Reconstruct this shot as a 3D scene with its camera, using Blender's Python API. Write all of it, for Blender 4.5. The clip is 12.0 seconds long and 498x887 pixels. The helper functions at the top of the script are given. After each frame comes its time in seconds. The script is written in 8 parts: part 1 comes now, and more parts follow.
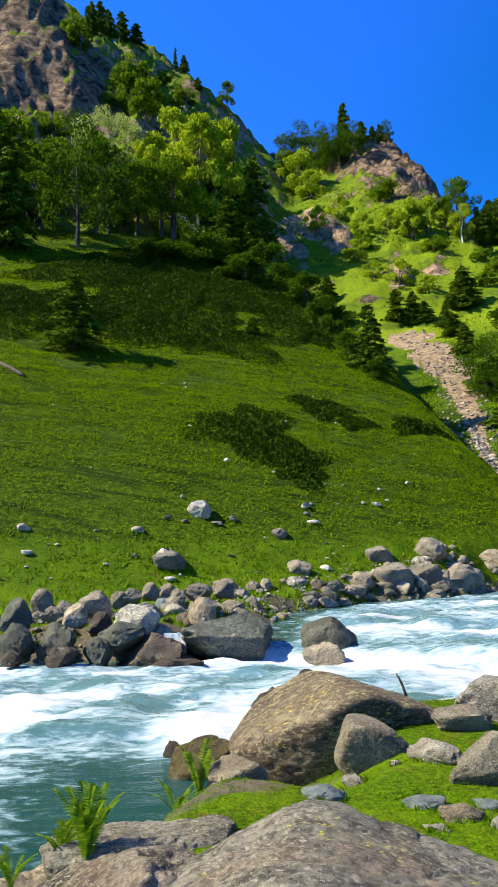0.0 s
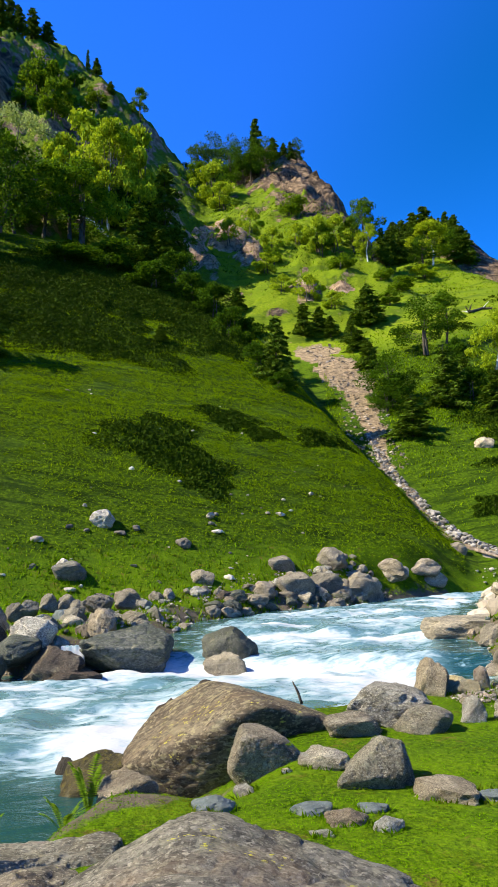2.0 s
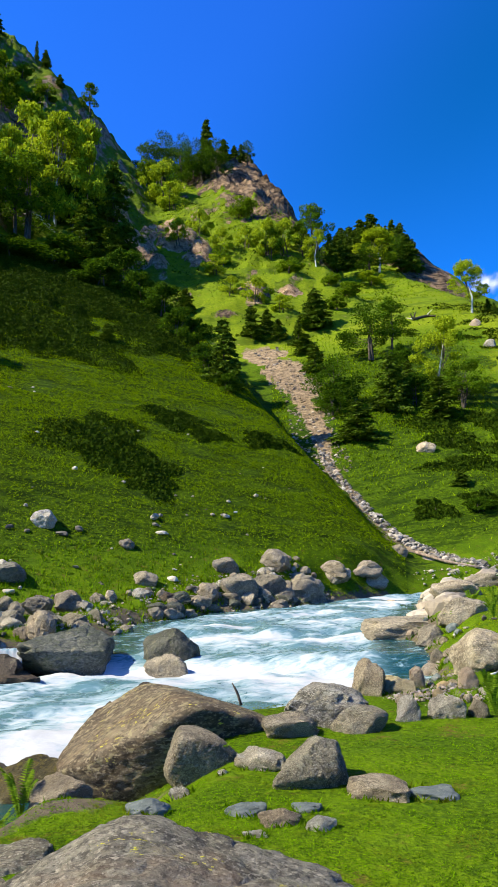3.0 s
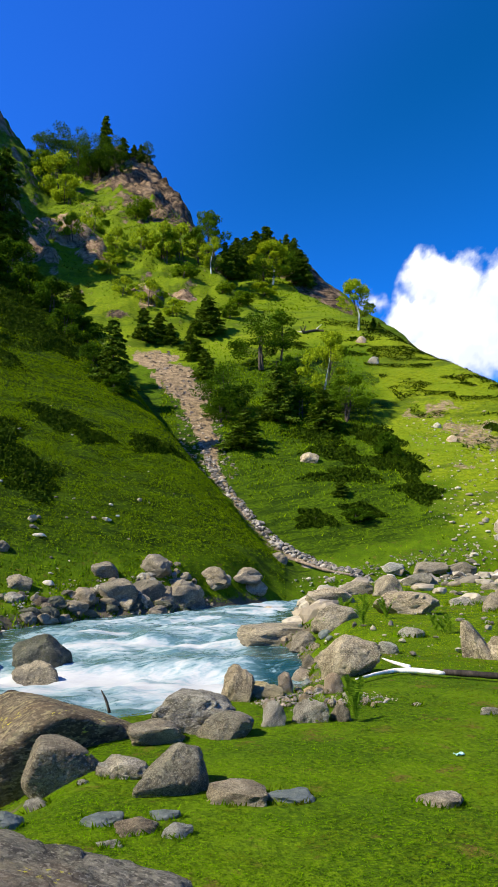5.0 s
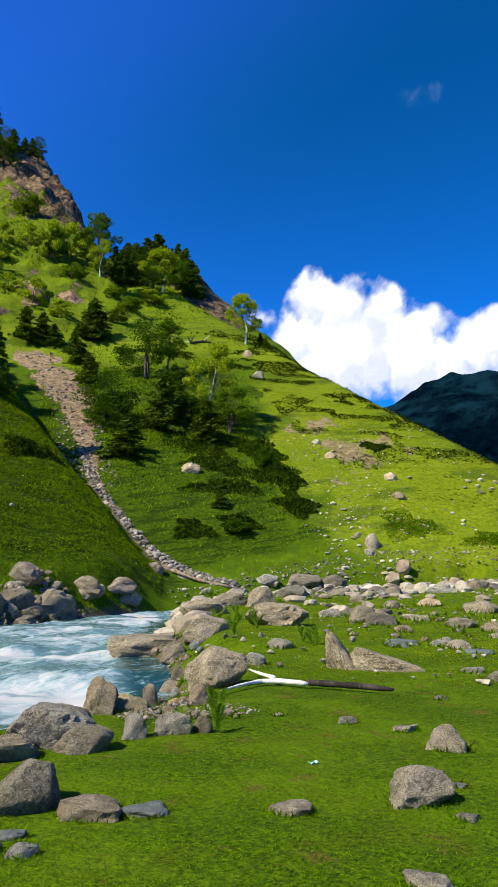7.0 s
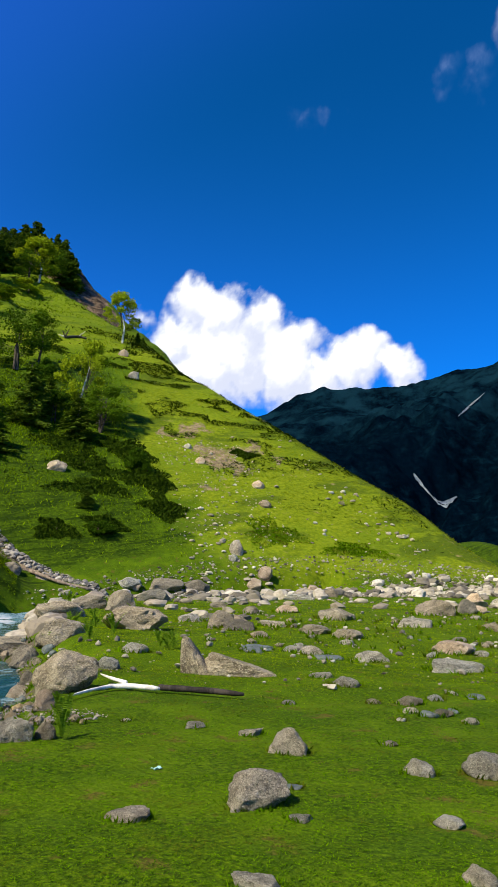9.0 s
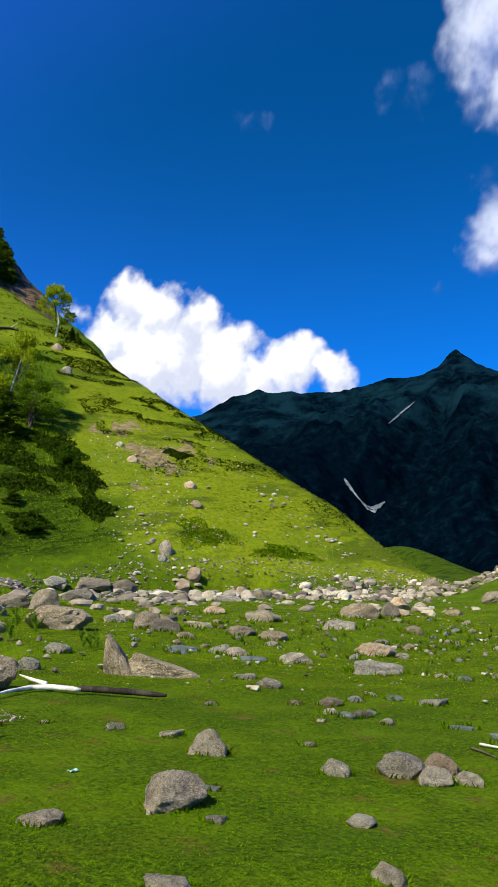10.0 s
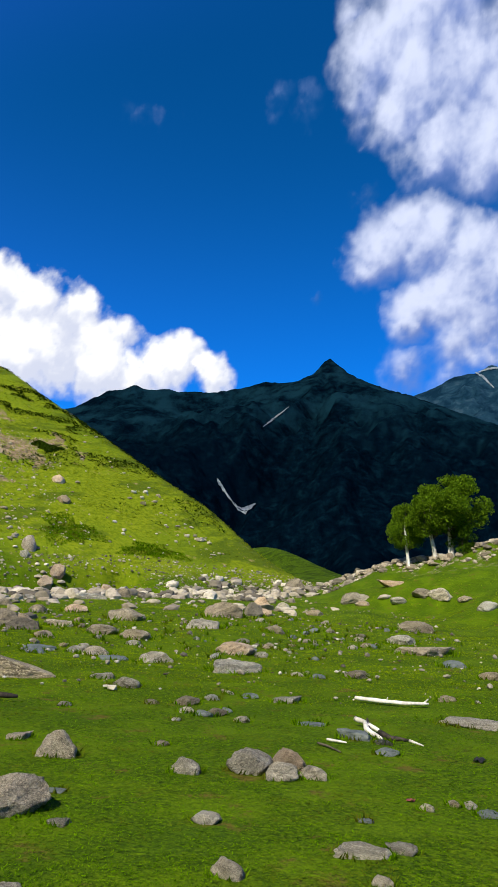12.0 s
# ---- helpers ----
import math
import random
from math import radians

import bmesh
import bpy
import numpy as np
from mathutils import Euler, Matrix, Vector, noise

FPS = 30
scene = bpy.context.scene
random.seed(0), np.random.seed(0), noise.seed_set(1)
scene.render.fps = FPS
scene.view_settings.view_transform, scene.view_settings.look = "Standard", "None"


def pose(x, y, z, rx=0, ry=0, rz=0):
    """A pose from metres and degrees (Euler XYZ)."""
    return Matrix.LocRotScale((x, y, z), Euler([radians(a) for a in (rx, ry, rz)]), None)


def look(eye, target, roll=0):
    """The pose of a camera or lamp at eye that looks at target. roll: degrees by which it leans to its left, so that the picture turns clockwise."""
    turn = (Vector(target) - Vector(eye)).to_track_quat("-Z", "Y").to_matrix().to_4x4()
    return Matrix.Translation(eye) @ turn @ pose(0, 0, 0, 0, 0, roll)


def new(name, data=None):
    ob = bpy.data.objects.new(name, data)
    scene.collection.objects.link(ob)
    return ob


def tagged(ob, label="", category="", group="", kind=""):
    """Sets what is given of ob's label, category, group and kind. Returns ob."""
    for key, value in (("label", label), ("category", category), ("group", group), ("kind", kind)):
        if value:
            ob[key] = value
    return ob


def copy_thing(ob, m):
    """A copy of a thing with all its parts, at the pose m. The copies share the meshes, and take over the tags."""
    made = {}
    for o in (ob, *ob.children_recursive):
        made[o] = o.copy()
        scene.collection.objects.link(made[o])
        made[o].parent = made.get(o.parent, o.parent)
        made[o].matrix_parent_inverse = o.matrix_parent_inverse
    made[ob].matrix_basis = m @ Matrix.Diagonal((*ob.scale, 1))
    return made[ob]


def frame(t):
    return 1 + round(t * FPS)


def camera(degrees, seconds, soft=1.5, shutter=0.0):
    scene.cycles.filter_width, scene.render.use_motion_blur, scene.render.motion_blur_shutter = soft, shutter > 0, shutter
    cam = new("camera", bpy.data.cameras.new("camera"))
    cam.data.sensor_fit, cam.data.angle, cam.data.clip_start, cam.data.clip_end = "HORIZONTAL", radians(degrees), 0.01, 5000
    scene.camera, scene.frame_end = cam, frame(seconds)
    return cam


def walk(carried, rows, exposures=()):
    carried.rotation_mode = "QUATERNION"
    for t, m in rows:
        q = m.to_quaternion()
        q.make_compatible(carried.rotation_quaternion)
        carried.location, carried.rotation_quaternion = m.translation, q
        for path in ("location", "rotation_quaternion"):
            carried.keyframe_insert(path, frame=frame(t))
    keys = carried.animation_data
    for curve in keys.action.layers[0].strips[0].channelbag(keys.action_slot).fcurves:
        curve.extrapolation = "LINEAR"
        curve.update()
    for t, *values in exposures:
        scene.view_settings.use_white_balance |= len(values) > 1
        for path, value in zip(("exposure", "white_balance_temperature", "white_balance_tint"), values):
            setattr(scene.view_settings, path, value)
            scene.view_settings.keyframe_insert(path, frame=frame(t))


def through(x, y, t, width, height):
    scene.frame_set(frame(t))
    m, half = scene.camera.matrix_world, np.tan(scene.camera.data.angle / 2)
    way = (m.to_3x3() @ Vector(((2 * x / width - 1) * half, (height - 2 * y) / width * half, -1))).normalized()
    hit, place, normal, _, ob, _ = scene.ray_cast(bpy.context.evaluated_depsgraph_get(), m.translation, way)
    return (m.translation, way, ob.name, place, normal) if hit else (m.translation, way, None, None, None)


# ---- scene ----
cam = camera(38.46, 12.0)
# seconds, eye x y z, turn, tilt, lean
ROWS = [
    (0.0, -0.0001, -0.0000, 1.5002, 0.220, 10.684, 1.098),
    (0.5, 0.0175, -0.0039, 1.5017, -1.498, 10.899, 1.194),
    (1.0, 0.0359, -0.0085, 1.5029, -3.309, 11.079, 1.311),
    (1.5, 0.0552, -0.0138, 1.5036, -5.212, 11.212, 1.440),
    (2.0, 0.0753, -0.0201, 1.5041, -7.250, 11.274, 1.500),
    (2.5, 0.0962, -0.0274, 1.5041, -9.385, 11.286, 1.548),
    (3.0, 0.1175, -0.0358, 1.5041, -11.616, 11.282, 1.487),
    (5.0, 0.2015, -0.0794, 1.5071, -20.896, 11.544, 0.807),
    (5.5, 0.2213, -0.0927, 1.5088, -23.242, 11.722, 0.611),
    (6.0, 0.2409, -0.1069, 1.5104, -25.612, 11.904, 0.465),
    (6.5, 0.2603, -0.1224, 1.5119, -28.028, 12.088, 0.354),
    (7.0, 0.2799, -0.1393, 1.5134, -30.551, 12.266, 0.239),
    (9.0, 0.3433, -0.2076, 1.5181, -41.251, 12.667, -0.877),
    (9.5, 0.3554, -0.2241, 1.5192, -44.037, 12.763, -1.161),
    (10.0, 0.3666, -0.2411, 1.5205, -46.842, 12.867, -1.524),
    (10.5, 0.3772, -0.2589, 1.5217, -49.649, 12.970, -1.799),
    (11.0, 0.3868, -0.2768, 1.5226, -52.419, 13.057, -2.012),
    (11.5, 0.3951, -0.2941, 1.5231, -55.000, 13.102, -2.091),
    (12.0, 0.4018, -0.3095, 1.5232, -57.248, 13.118, -2.084),
]
walk(cam, [(t, pose(x, y, z, 90 + tilt, lean, turn)) for t, x, y, z, turn, tilt, lean in ROWS], [(0, 1.06), (3, 0.88), (5, 0.60), (8, 0.36), (12, 0.18)])

# ---- light ----
SUN_AZ, SUN_EL = -96.0, 44.0
sun_way = Vector((math.sin(radians(SUN_AZ)) * math.cos(radians(SUN_EL)), math.cos(radians(SUN_AZ)) * math.cos(radians(SUN_EL)), math.sin(radians(SUN_EL))))
sun_data = bpy.data.lights.new("sun", "SUN")
sun_data.energy, sun_data.angle, sun_data.color = 5.0, radians(0.6), (1.0, 0.91, 0.72)
sun = new("sun", sun_data)
sun.matrix_world = look((0, 0, 400), Vector((0, 0, 400)) - sun_way)
world = bpy.data.worlds.new("sky")
world.use_nodes = True
scene.world = world
wn, wl = world.node_tree.nodes, world.node_tree.links
sky = wn.new("ShaderNodeTexSky")
sky.sky_type, sky.sun_disc = "NISHITA", False
sky.sun_elevation, sky.sun_rotation = radians(SUN_EL), radians(SUN_AZ)
sky.altitude, sky.air_density, sky.dust_density, sky.ozone_density = 2600, 1.0, 0.6, 3.0
rich = wn.new("ShaderNodeHueSaturation")
rich.inputs["Saturation"].default_value = 1.15
tint = wn.new("ShaderNodeMix")
tint.data_type, tint.blend_type = "RGBA", "MULTIPLY"
tint.inputs[0].default_value = 1.0
# deeper and greener blue away from the sun
facing = wn.new("ShaderNodeVectorMath")
facing.operation = "DOT_PRODUCT"
facing.inputs[1].default_value = sun_way
away = wn.new("ShaderNodeMapRange")
away.interpolation_type = "SMOOTHSTEP"
away.inputs["From Min"].default_value, away.inputs["From Max"].default_value = 0.45, -0.55
hue = wn.new("ShaderNodeMix")
hue.data_type = "RGBA"
hue.inputs[6].default_value, hue.inputs[7].default_value = (0.26, 0.88, 1.85, 1), (0.04, 0.80, 1.50, 1)
wl.new(wn.new("ShaderNodeTexCoord").outputs["Generated"], facing.inputs[0])
wl.new(facing.outputs["Value"], away.inputs["Value"])
wl.new(away.outputs[0], hue.inputs[0])
height_of = wn.new("ShaderNodeSeparateXYZ")
wl.new(facing.inputs[0].links[0].from_socket, height_of.inputs[0])
steps = []
for lo, hi, value in ((0.26, 0.66, height_of.outputs["Z"]), (0.30, 0.0, facing.outputs["Value"])):
    span = wn.new("ShaderNodeMapRange")
    span.interpolation_type = "SMOOTHSTEP"
    span.inputs["From Min"].default_value, span.inputs["From Max"].default_value = lo, hi
    wl.new(value, span.inputs["Value"])
    steps.append(span.outputs[0])
deepen = wn.new("ShaderNodeMath")
deepen.operation = "MULTIPLY"
wl.new(steps[0], deepen.inputs[0])
wl.new(steps[1], deepen.inputs[1])
zenith = wn.new("ShaderNodeMix")
zenith.data_type, zenith.blend_type = "RGBA", "MULTIPLY"
zenith.inputs[7].default_value = (0.15, 0.80, 0.62, 1)
wl.new(deepen.outputs[0], zenith.inputs[0])
wl.new(hue.outputs[2], zenith.inputs[6])
# whiter close to the sun
pale = wn.new("ShaderNodeMapRange")
pale.interpolation_type = "SMOOTHSTEP"
pale.inputs["From Min"].default_value, pale.inputs["From Max"].default_value = 0.55, 0.85
wl.new(facing.outputs["Value"], pale.inputs["Value"])
haze = wn.new("ShaderNodeMix")
haze.data_type = "RGBA"
haze.inputs[7].default_value = (0.75, 0.75, 0.70, 1)
wl.new(pale.outputs[0], haze.inputs[0])
wl.new(zenith.outputs[2], haze.inputs[6])
wl.new(haze.outputs[2], tint.inputs[7])
wl.new(sky.outputs[0], rich.inputs["Color"])
wl.new(rich.outputs[0], tint.inputs[6])
wl.new(tint.outputs[2], wn["Background"].inputs["Color"])
wn["Background"].inputs["Strength"].default_value = 0.122
# ---- the lie of the land ----
def lattice(ix, iy, seed):
    h = (ix.astype(np.int64) * 374761393 + iy.astype(np.int64) * 668265263 + seed * 974634777) & 0xFFFFFFFF
    h = ((h ^ (h >> 13)) * 1274126177) & 0xFFFFFFFF
    return ((h ^ (h >> 16)) & 0xFFFF) / 65535.0 * 2 - 1


def vnoise(x, y, seed=0):
    ix, iy = np.floor(x), np.floor(y)
    fx, fy = x - ix, y - iy
    fx, fy = fx * fx * fx * (fx * (fx * 6 - 15) + 10), fy * fy * fy * (fy * (fy * 6 - 15) + 10)
    a, b = lattice(ix, iy, seed), lattice(ix + 1, iy, seed)
    c, e = lattice(ix, iy + 1, seed), lattice(ix + 1, iy + 1, seed)
    return (a + (b - a) * fx) * (1 - fy) + (c + (e - c) * fx) * fy


def fbm(x, y, size, octaves=4, seed=0, gain=0.5):
    total, amp = 0.0, 1.0
    for o in range(octaves):
        k = 2.03 ** o / size
        total = total + amp * vnoise(x * k + 13.7 * o, y * k - 7.1 * o, seed + o)
        amp *= gain
    return total


def ramp(v, lo, hi):
    k = np.clip((v - lo) / (hi - lo), 0, 1)
    return k * k * (3 - 2 * k)


def soft(v, width):
    """A smooth max(v, 0)."""
    return width * np.logaddexp(0, v / width)


def smax(a, b, width):
    return b + soft(a - b, width)


def tent(x, y, crest, slope):
    """The height under a ridge that falls off evenly from its crest line."""
    best = np.full(np.shape(x), -1e4)
    for (x0, y0, z0), (x1, y1, z1) in zip(crest, crest[1:]):
        dx, dy = x1 - x0, y1 - y0
        k = np.clip(((x - x0) * dx + (y - y0) * dy) / (dx * dx + dy * dy), 0, 1)
        best = np.maximum(best, z0 + k * (z1 - z0) - slope * np.hypot(x - x0 - k * dx, y - y0 - k * dy))
    return best


NEAR_SHORE = [(-40, -6), (-9, 0.5), (-2.0, 4.0), (-1.25, 6.4), (-0.8, 8.2), (-0.3, 9.8), (1.0, 10.6), (2.6, 10.9), (4.4, 12.0), (6.6, 15.0), (8.2, 19.8), (10.2, 23.5), (13.2, 29.5), (17.5, 34), (25, 36), (40, 34)]
FAR_SHORE = [(40, 36), (25, 38.5), (17.0, 38.0), (12.3, 35.2), (8.5, 31), (5.0, 30.2), (1.8, 27.0), (0.8, 21.2), (-2.5, 19.3), (-8, 20.0), (-40, 17)]


def river_side(x, y):
    """Metres to the river's edge: positive in the river."""
    edge = NEAR_SHORE + FAR_SHORE
    near, inside = np.full(np.shape(x), 1e6), np.zeros(np.shape(x), bool)
    for (x0, y0), (x1, y1) in zip(edge, edge[1:] + edge[:1]):
        dx, dy = x1 - x0, y1 - y0
        k = np.clip(((x - x0) * dx + (y - y0) * dy) / (dx * dx + dy * dy), 0, 1)
        near = np.minimum(near, np.hypot(x - x0 - k * dx, y - y0 - k * dy))
        cross = (y0 > y) != (y1 > y)
        at = x0 + (y - y0) / (dy if abs(dy) > 1e-9 else 1e-9) * dx
        inside ^= cross & (x < at)
    return np.where(inside, near, -near)


def water_level(x, y):
    up = 0.45 * x + 0.89 * y
    return -0.90 + 0.25 * ramp(up, 8, 17) + 0.42 * ramp(up, 17.2, 19.0) + 0.06 * np.clip(up - 19, 0, 12) + 0.030 * np.clip(up - 31, 0, 200)


CREST_B = [(9, 205, 122), (17, 219, 141), (31, 226, 149), (42, 212, 145), (44, 207, 137), (46.5, 178, 82)]
CREST_F = [(46, 178, 84), (56, 167, 89), (64, 158, 86), (68, 143, 79), (69, 133, 69), (68, 124, 59.5), (60.5, 104, 42.5)]
CREST_D = [(-110, 170, 190), (-55, 192, 180), (-46, 200, 173), (-31.8, 212, 180), (-18.7, 214, 170), (-4.5, 215, 155), (9, 205, 132)]
CREST_E = [(-50.9, 154.8, 151.4), (-46.5, 161.4, 150.8), (-42.2, 162.6, 144.1), (-31.5, 154.8, 123.6), (-21.4, 145.4, 105.1)]
CREST_M = [(782, 1677, 429), (1058, 1456, 417), (1191, 1296, 480), (1228, 1233, 520), (1277, 1182, 538), (1352, 1095, 533), (1420, 1005, 542), (1476, 922, 574), (1513, 859, 572), (1536, 817, 599), (1556, 779, 640), (1570, 726, 587), (1576, 663, 549), (1574, 588, 525), (1532, 462, 439), (1518, 362, 388), (1591, 167, 415), (1674, -295, 521), (1302, -1093, 554)]
CREST_N = [(2296, 1221, 650), (2439, 902, 814), (2452, 802, 825), (2468, 680, 868), (2468, 602, 891), (2509, 510, 883), (2586, 272, 948), (2561, -451, 897)]
CREST_R = [(60, 30, 4.0), (53, 22, 4.8), (50, 16.5, 5.6), (48, 11, 6.3), (47, -4, 7.2), (40, -40, 9)]
# rocky knobs on the slopes: place, height, width
KNOBS = [(6, 131, 3.5, 8), (13, 139, 3, 7), (18.5, 129, 4, 3.5), (25, 111, 2, 3), (31.5, 111, 1.5, 2)]
EDGE_A = ((41, 57, 76, 92, 106, 140), (17.4, 14.2, 11.6, 8.0, 1.5, -16))


def off_crest(x, y, crest):
    """Metres to a crest line on the map."""
    best = np.full(np.shape(x), 1e6)
    for (x0, y0, _), (x1, y1, _) in zip(crest, crest[1:]):
        dx, dy = x1 - x0, y1 - y0
        k = np.clip(((x - x0) * dx + (y - y0) * dy) / (dx * dx + dy * dy), 0, 1)
        best = np.minimum(best, np.hypot(x - x0 - k * dx, y - y0 - k * dy))
    return best


def ridge_e(x, y):
    """The dark cliff: a steep ridge with gullied faces."""
    return tent(x, y, CREST_E, 1.9) + 1.6 * fbm(x, y * 0.6, 7, 4, 49)


def hill_a(x, y):
    q = -0.3 * x + 0.952 * (y - 33)
    z = 2.6 + 0.727 * np.minimum(q, 68) + 0.3 * np.maximum(q - 68, 0)
    return z - 1.25 * soft(x - np.interp(y, *EDGE_A), 1.1)


def hill_c(x, y):
    q = 0.35 * (x - 27) + 0.94 * (y - 42)
    return 3.6 + 0.65 * q - 1.5 * soft(x - 60.8 - 1.5 * vnoise(y / 9, y * 0, 5), 1.0)


def height(x, y):
    x, y = np.asarray(x, float), np.asarray(y, float)
    d = np.hypot(x, y)
    s = 0.62 * x + 0.78 * y
    z = 0.06 * soft(np.minimum(s, 400) - 9, 2.5) + 0.10 * fbm(x, y, 5.0, 3, 3) * ramp(d, 2, 14)
    z = z - 0.40 * np.exp(-((x - 0.62) / 0.5) ** 2 - ((y - 8.0) / 0.65) ** 2)
    z = smax(z, tent(x, y, CREST_R, 0.38) + 0.5 * fbm(x, y, 4, 3, 8), 0.4)
    rough = fbm(x, y, 26, 5, 11)
    a = hill_a(x, y) + 0.55 * fbm(x, y, 14, 4, 21) * ramp(y, 34, 60)
    c = hill_c(x, y) + 0.6 * fbm(x, y, 17, 4, 31) * ramp(y, 30, 60)
    z = smax(z, a, 0.5)
    z = smax(z, c, 0.7)
    crag = 1 - np.abs(fbm(x, y, 34, 5, 41, 0.55))
    fine = fbm(x, y, 9, 4, 45)
    split = fbm(x, y, 5, 4, 46)
    knob = sum(h * ramp(1.1 - np.hypot(x - px, 0.8 * (y - py)) / w + 0.35 * split, 0.0, 0.7) for px, py, h, w in KNOBS)
    ledge = 1 - np.abs(fbm(x, y * 1.3, 11, 5, 47, 0.6))
    east = 3.0 * soft(x - np.interp(y, (100, 160, 178, 209, 227, 260), (43.5, 46, 47, 46.5, 38, 28)), 1.0)
    rocky = 0.28 + 0.72 * ramp(1.3 - np.hypot((x - 42) / 15, (y - 192) / 40), 0, 0.4)
    z = smax(z, tent(x, y, CREST_B, 0.92) - east + rocky * (6 * (crag - 0.75) + 1.2 * rough + 1.2 * fine + 4.5 * (ledge - 0.7)), 1.0)
    z = smax(z, tent(x, y, CREST_F, 1.02) + 2.5 * (crag - 0.75) + 1.0 * fine, 0.8)
    z = smax(z, tent(x, y, CREST_D, 1.32) + 5 * (crag - 0.7) + 1.5 * rough + 1.0 * fine + 3.5 * (ledge - 0.7), 1.0)
    z = smax(z, ridge_e(x, y) + 2 * (crag - 0.75) + 0.5 * rough + 0.5 * fine + 2.0 * (ledge - 0.8), 0.8)
    z = z + knob * (0.85 + 0.25 * split)
    jag = 1 - 2 * np.abs(fbm(x * 1.2, y, 5.5, 4, 48, 0.6))
    z = z + 1.2 * np.where(x > 4, rocky, 0.8) * jag * ramp(y, 104, 125) * (1 - ramp(d, 300, 400))
    z = z + 7.0 * np.exp(-((x - 143) / 14) ** 2 - ((y - 87) / 14) ** 2)
    far = ramp(d, 350, 900)
    big = 1 - np.abs(fbm(x, y, 420, 6, 51, 0.55))
    gaps = 1 - np.abs(fbm(x, y, 120, 4, 53, 0.55))
    for crest, slope, size in ((CREST_M, 0.50, 75), (CREST_N, 0.62, 120)):
        open_ = off_crest(x, y, crest)
        jagged = 4 * fbm(x, y, 40, 4, 54, 0.6) * np.exp(-(open_ / 120) ** 2)
        high = np.maximum(tent(x, y, crest, 1.1), tent(x, y, [(a, b, c - 34) for a, b, c in crest], slope))
        z = smax(z, high + far * ((size * (big - 0.80) + 0.35 * size * (gaps - 0.8)) * ramp(open_, 10, 300) + jagged), 4)
    z = z + 0.10 * soft(-s - 60, 12) * (z < 60)
    side = river_side(x, y) + 0.25 * fbm(x, y, 1.6, 3, 61)
    bed = water_level(x, y) - 0.55
    wet = ramp(side, -2.4 + 1.2 * (1 - ramp(y, 9, 13)) * (1 - ramp(x, -0.3, 0.8)), 0.5)
    return np.where(d < 90, z + (np.minimum(bed, z) - z) * wet, z)
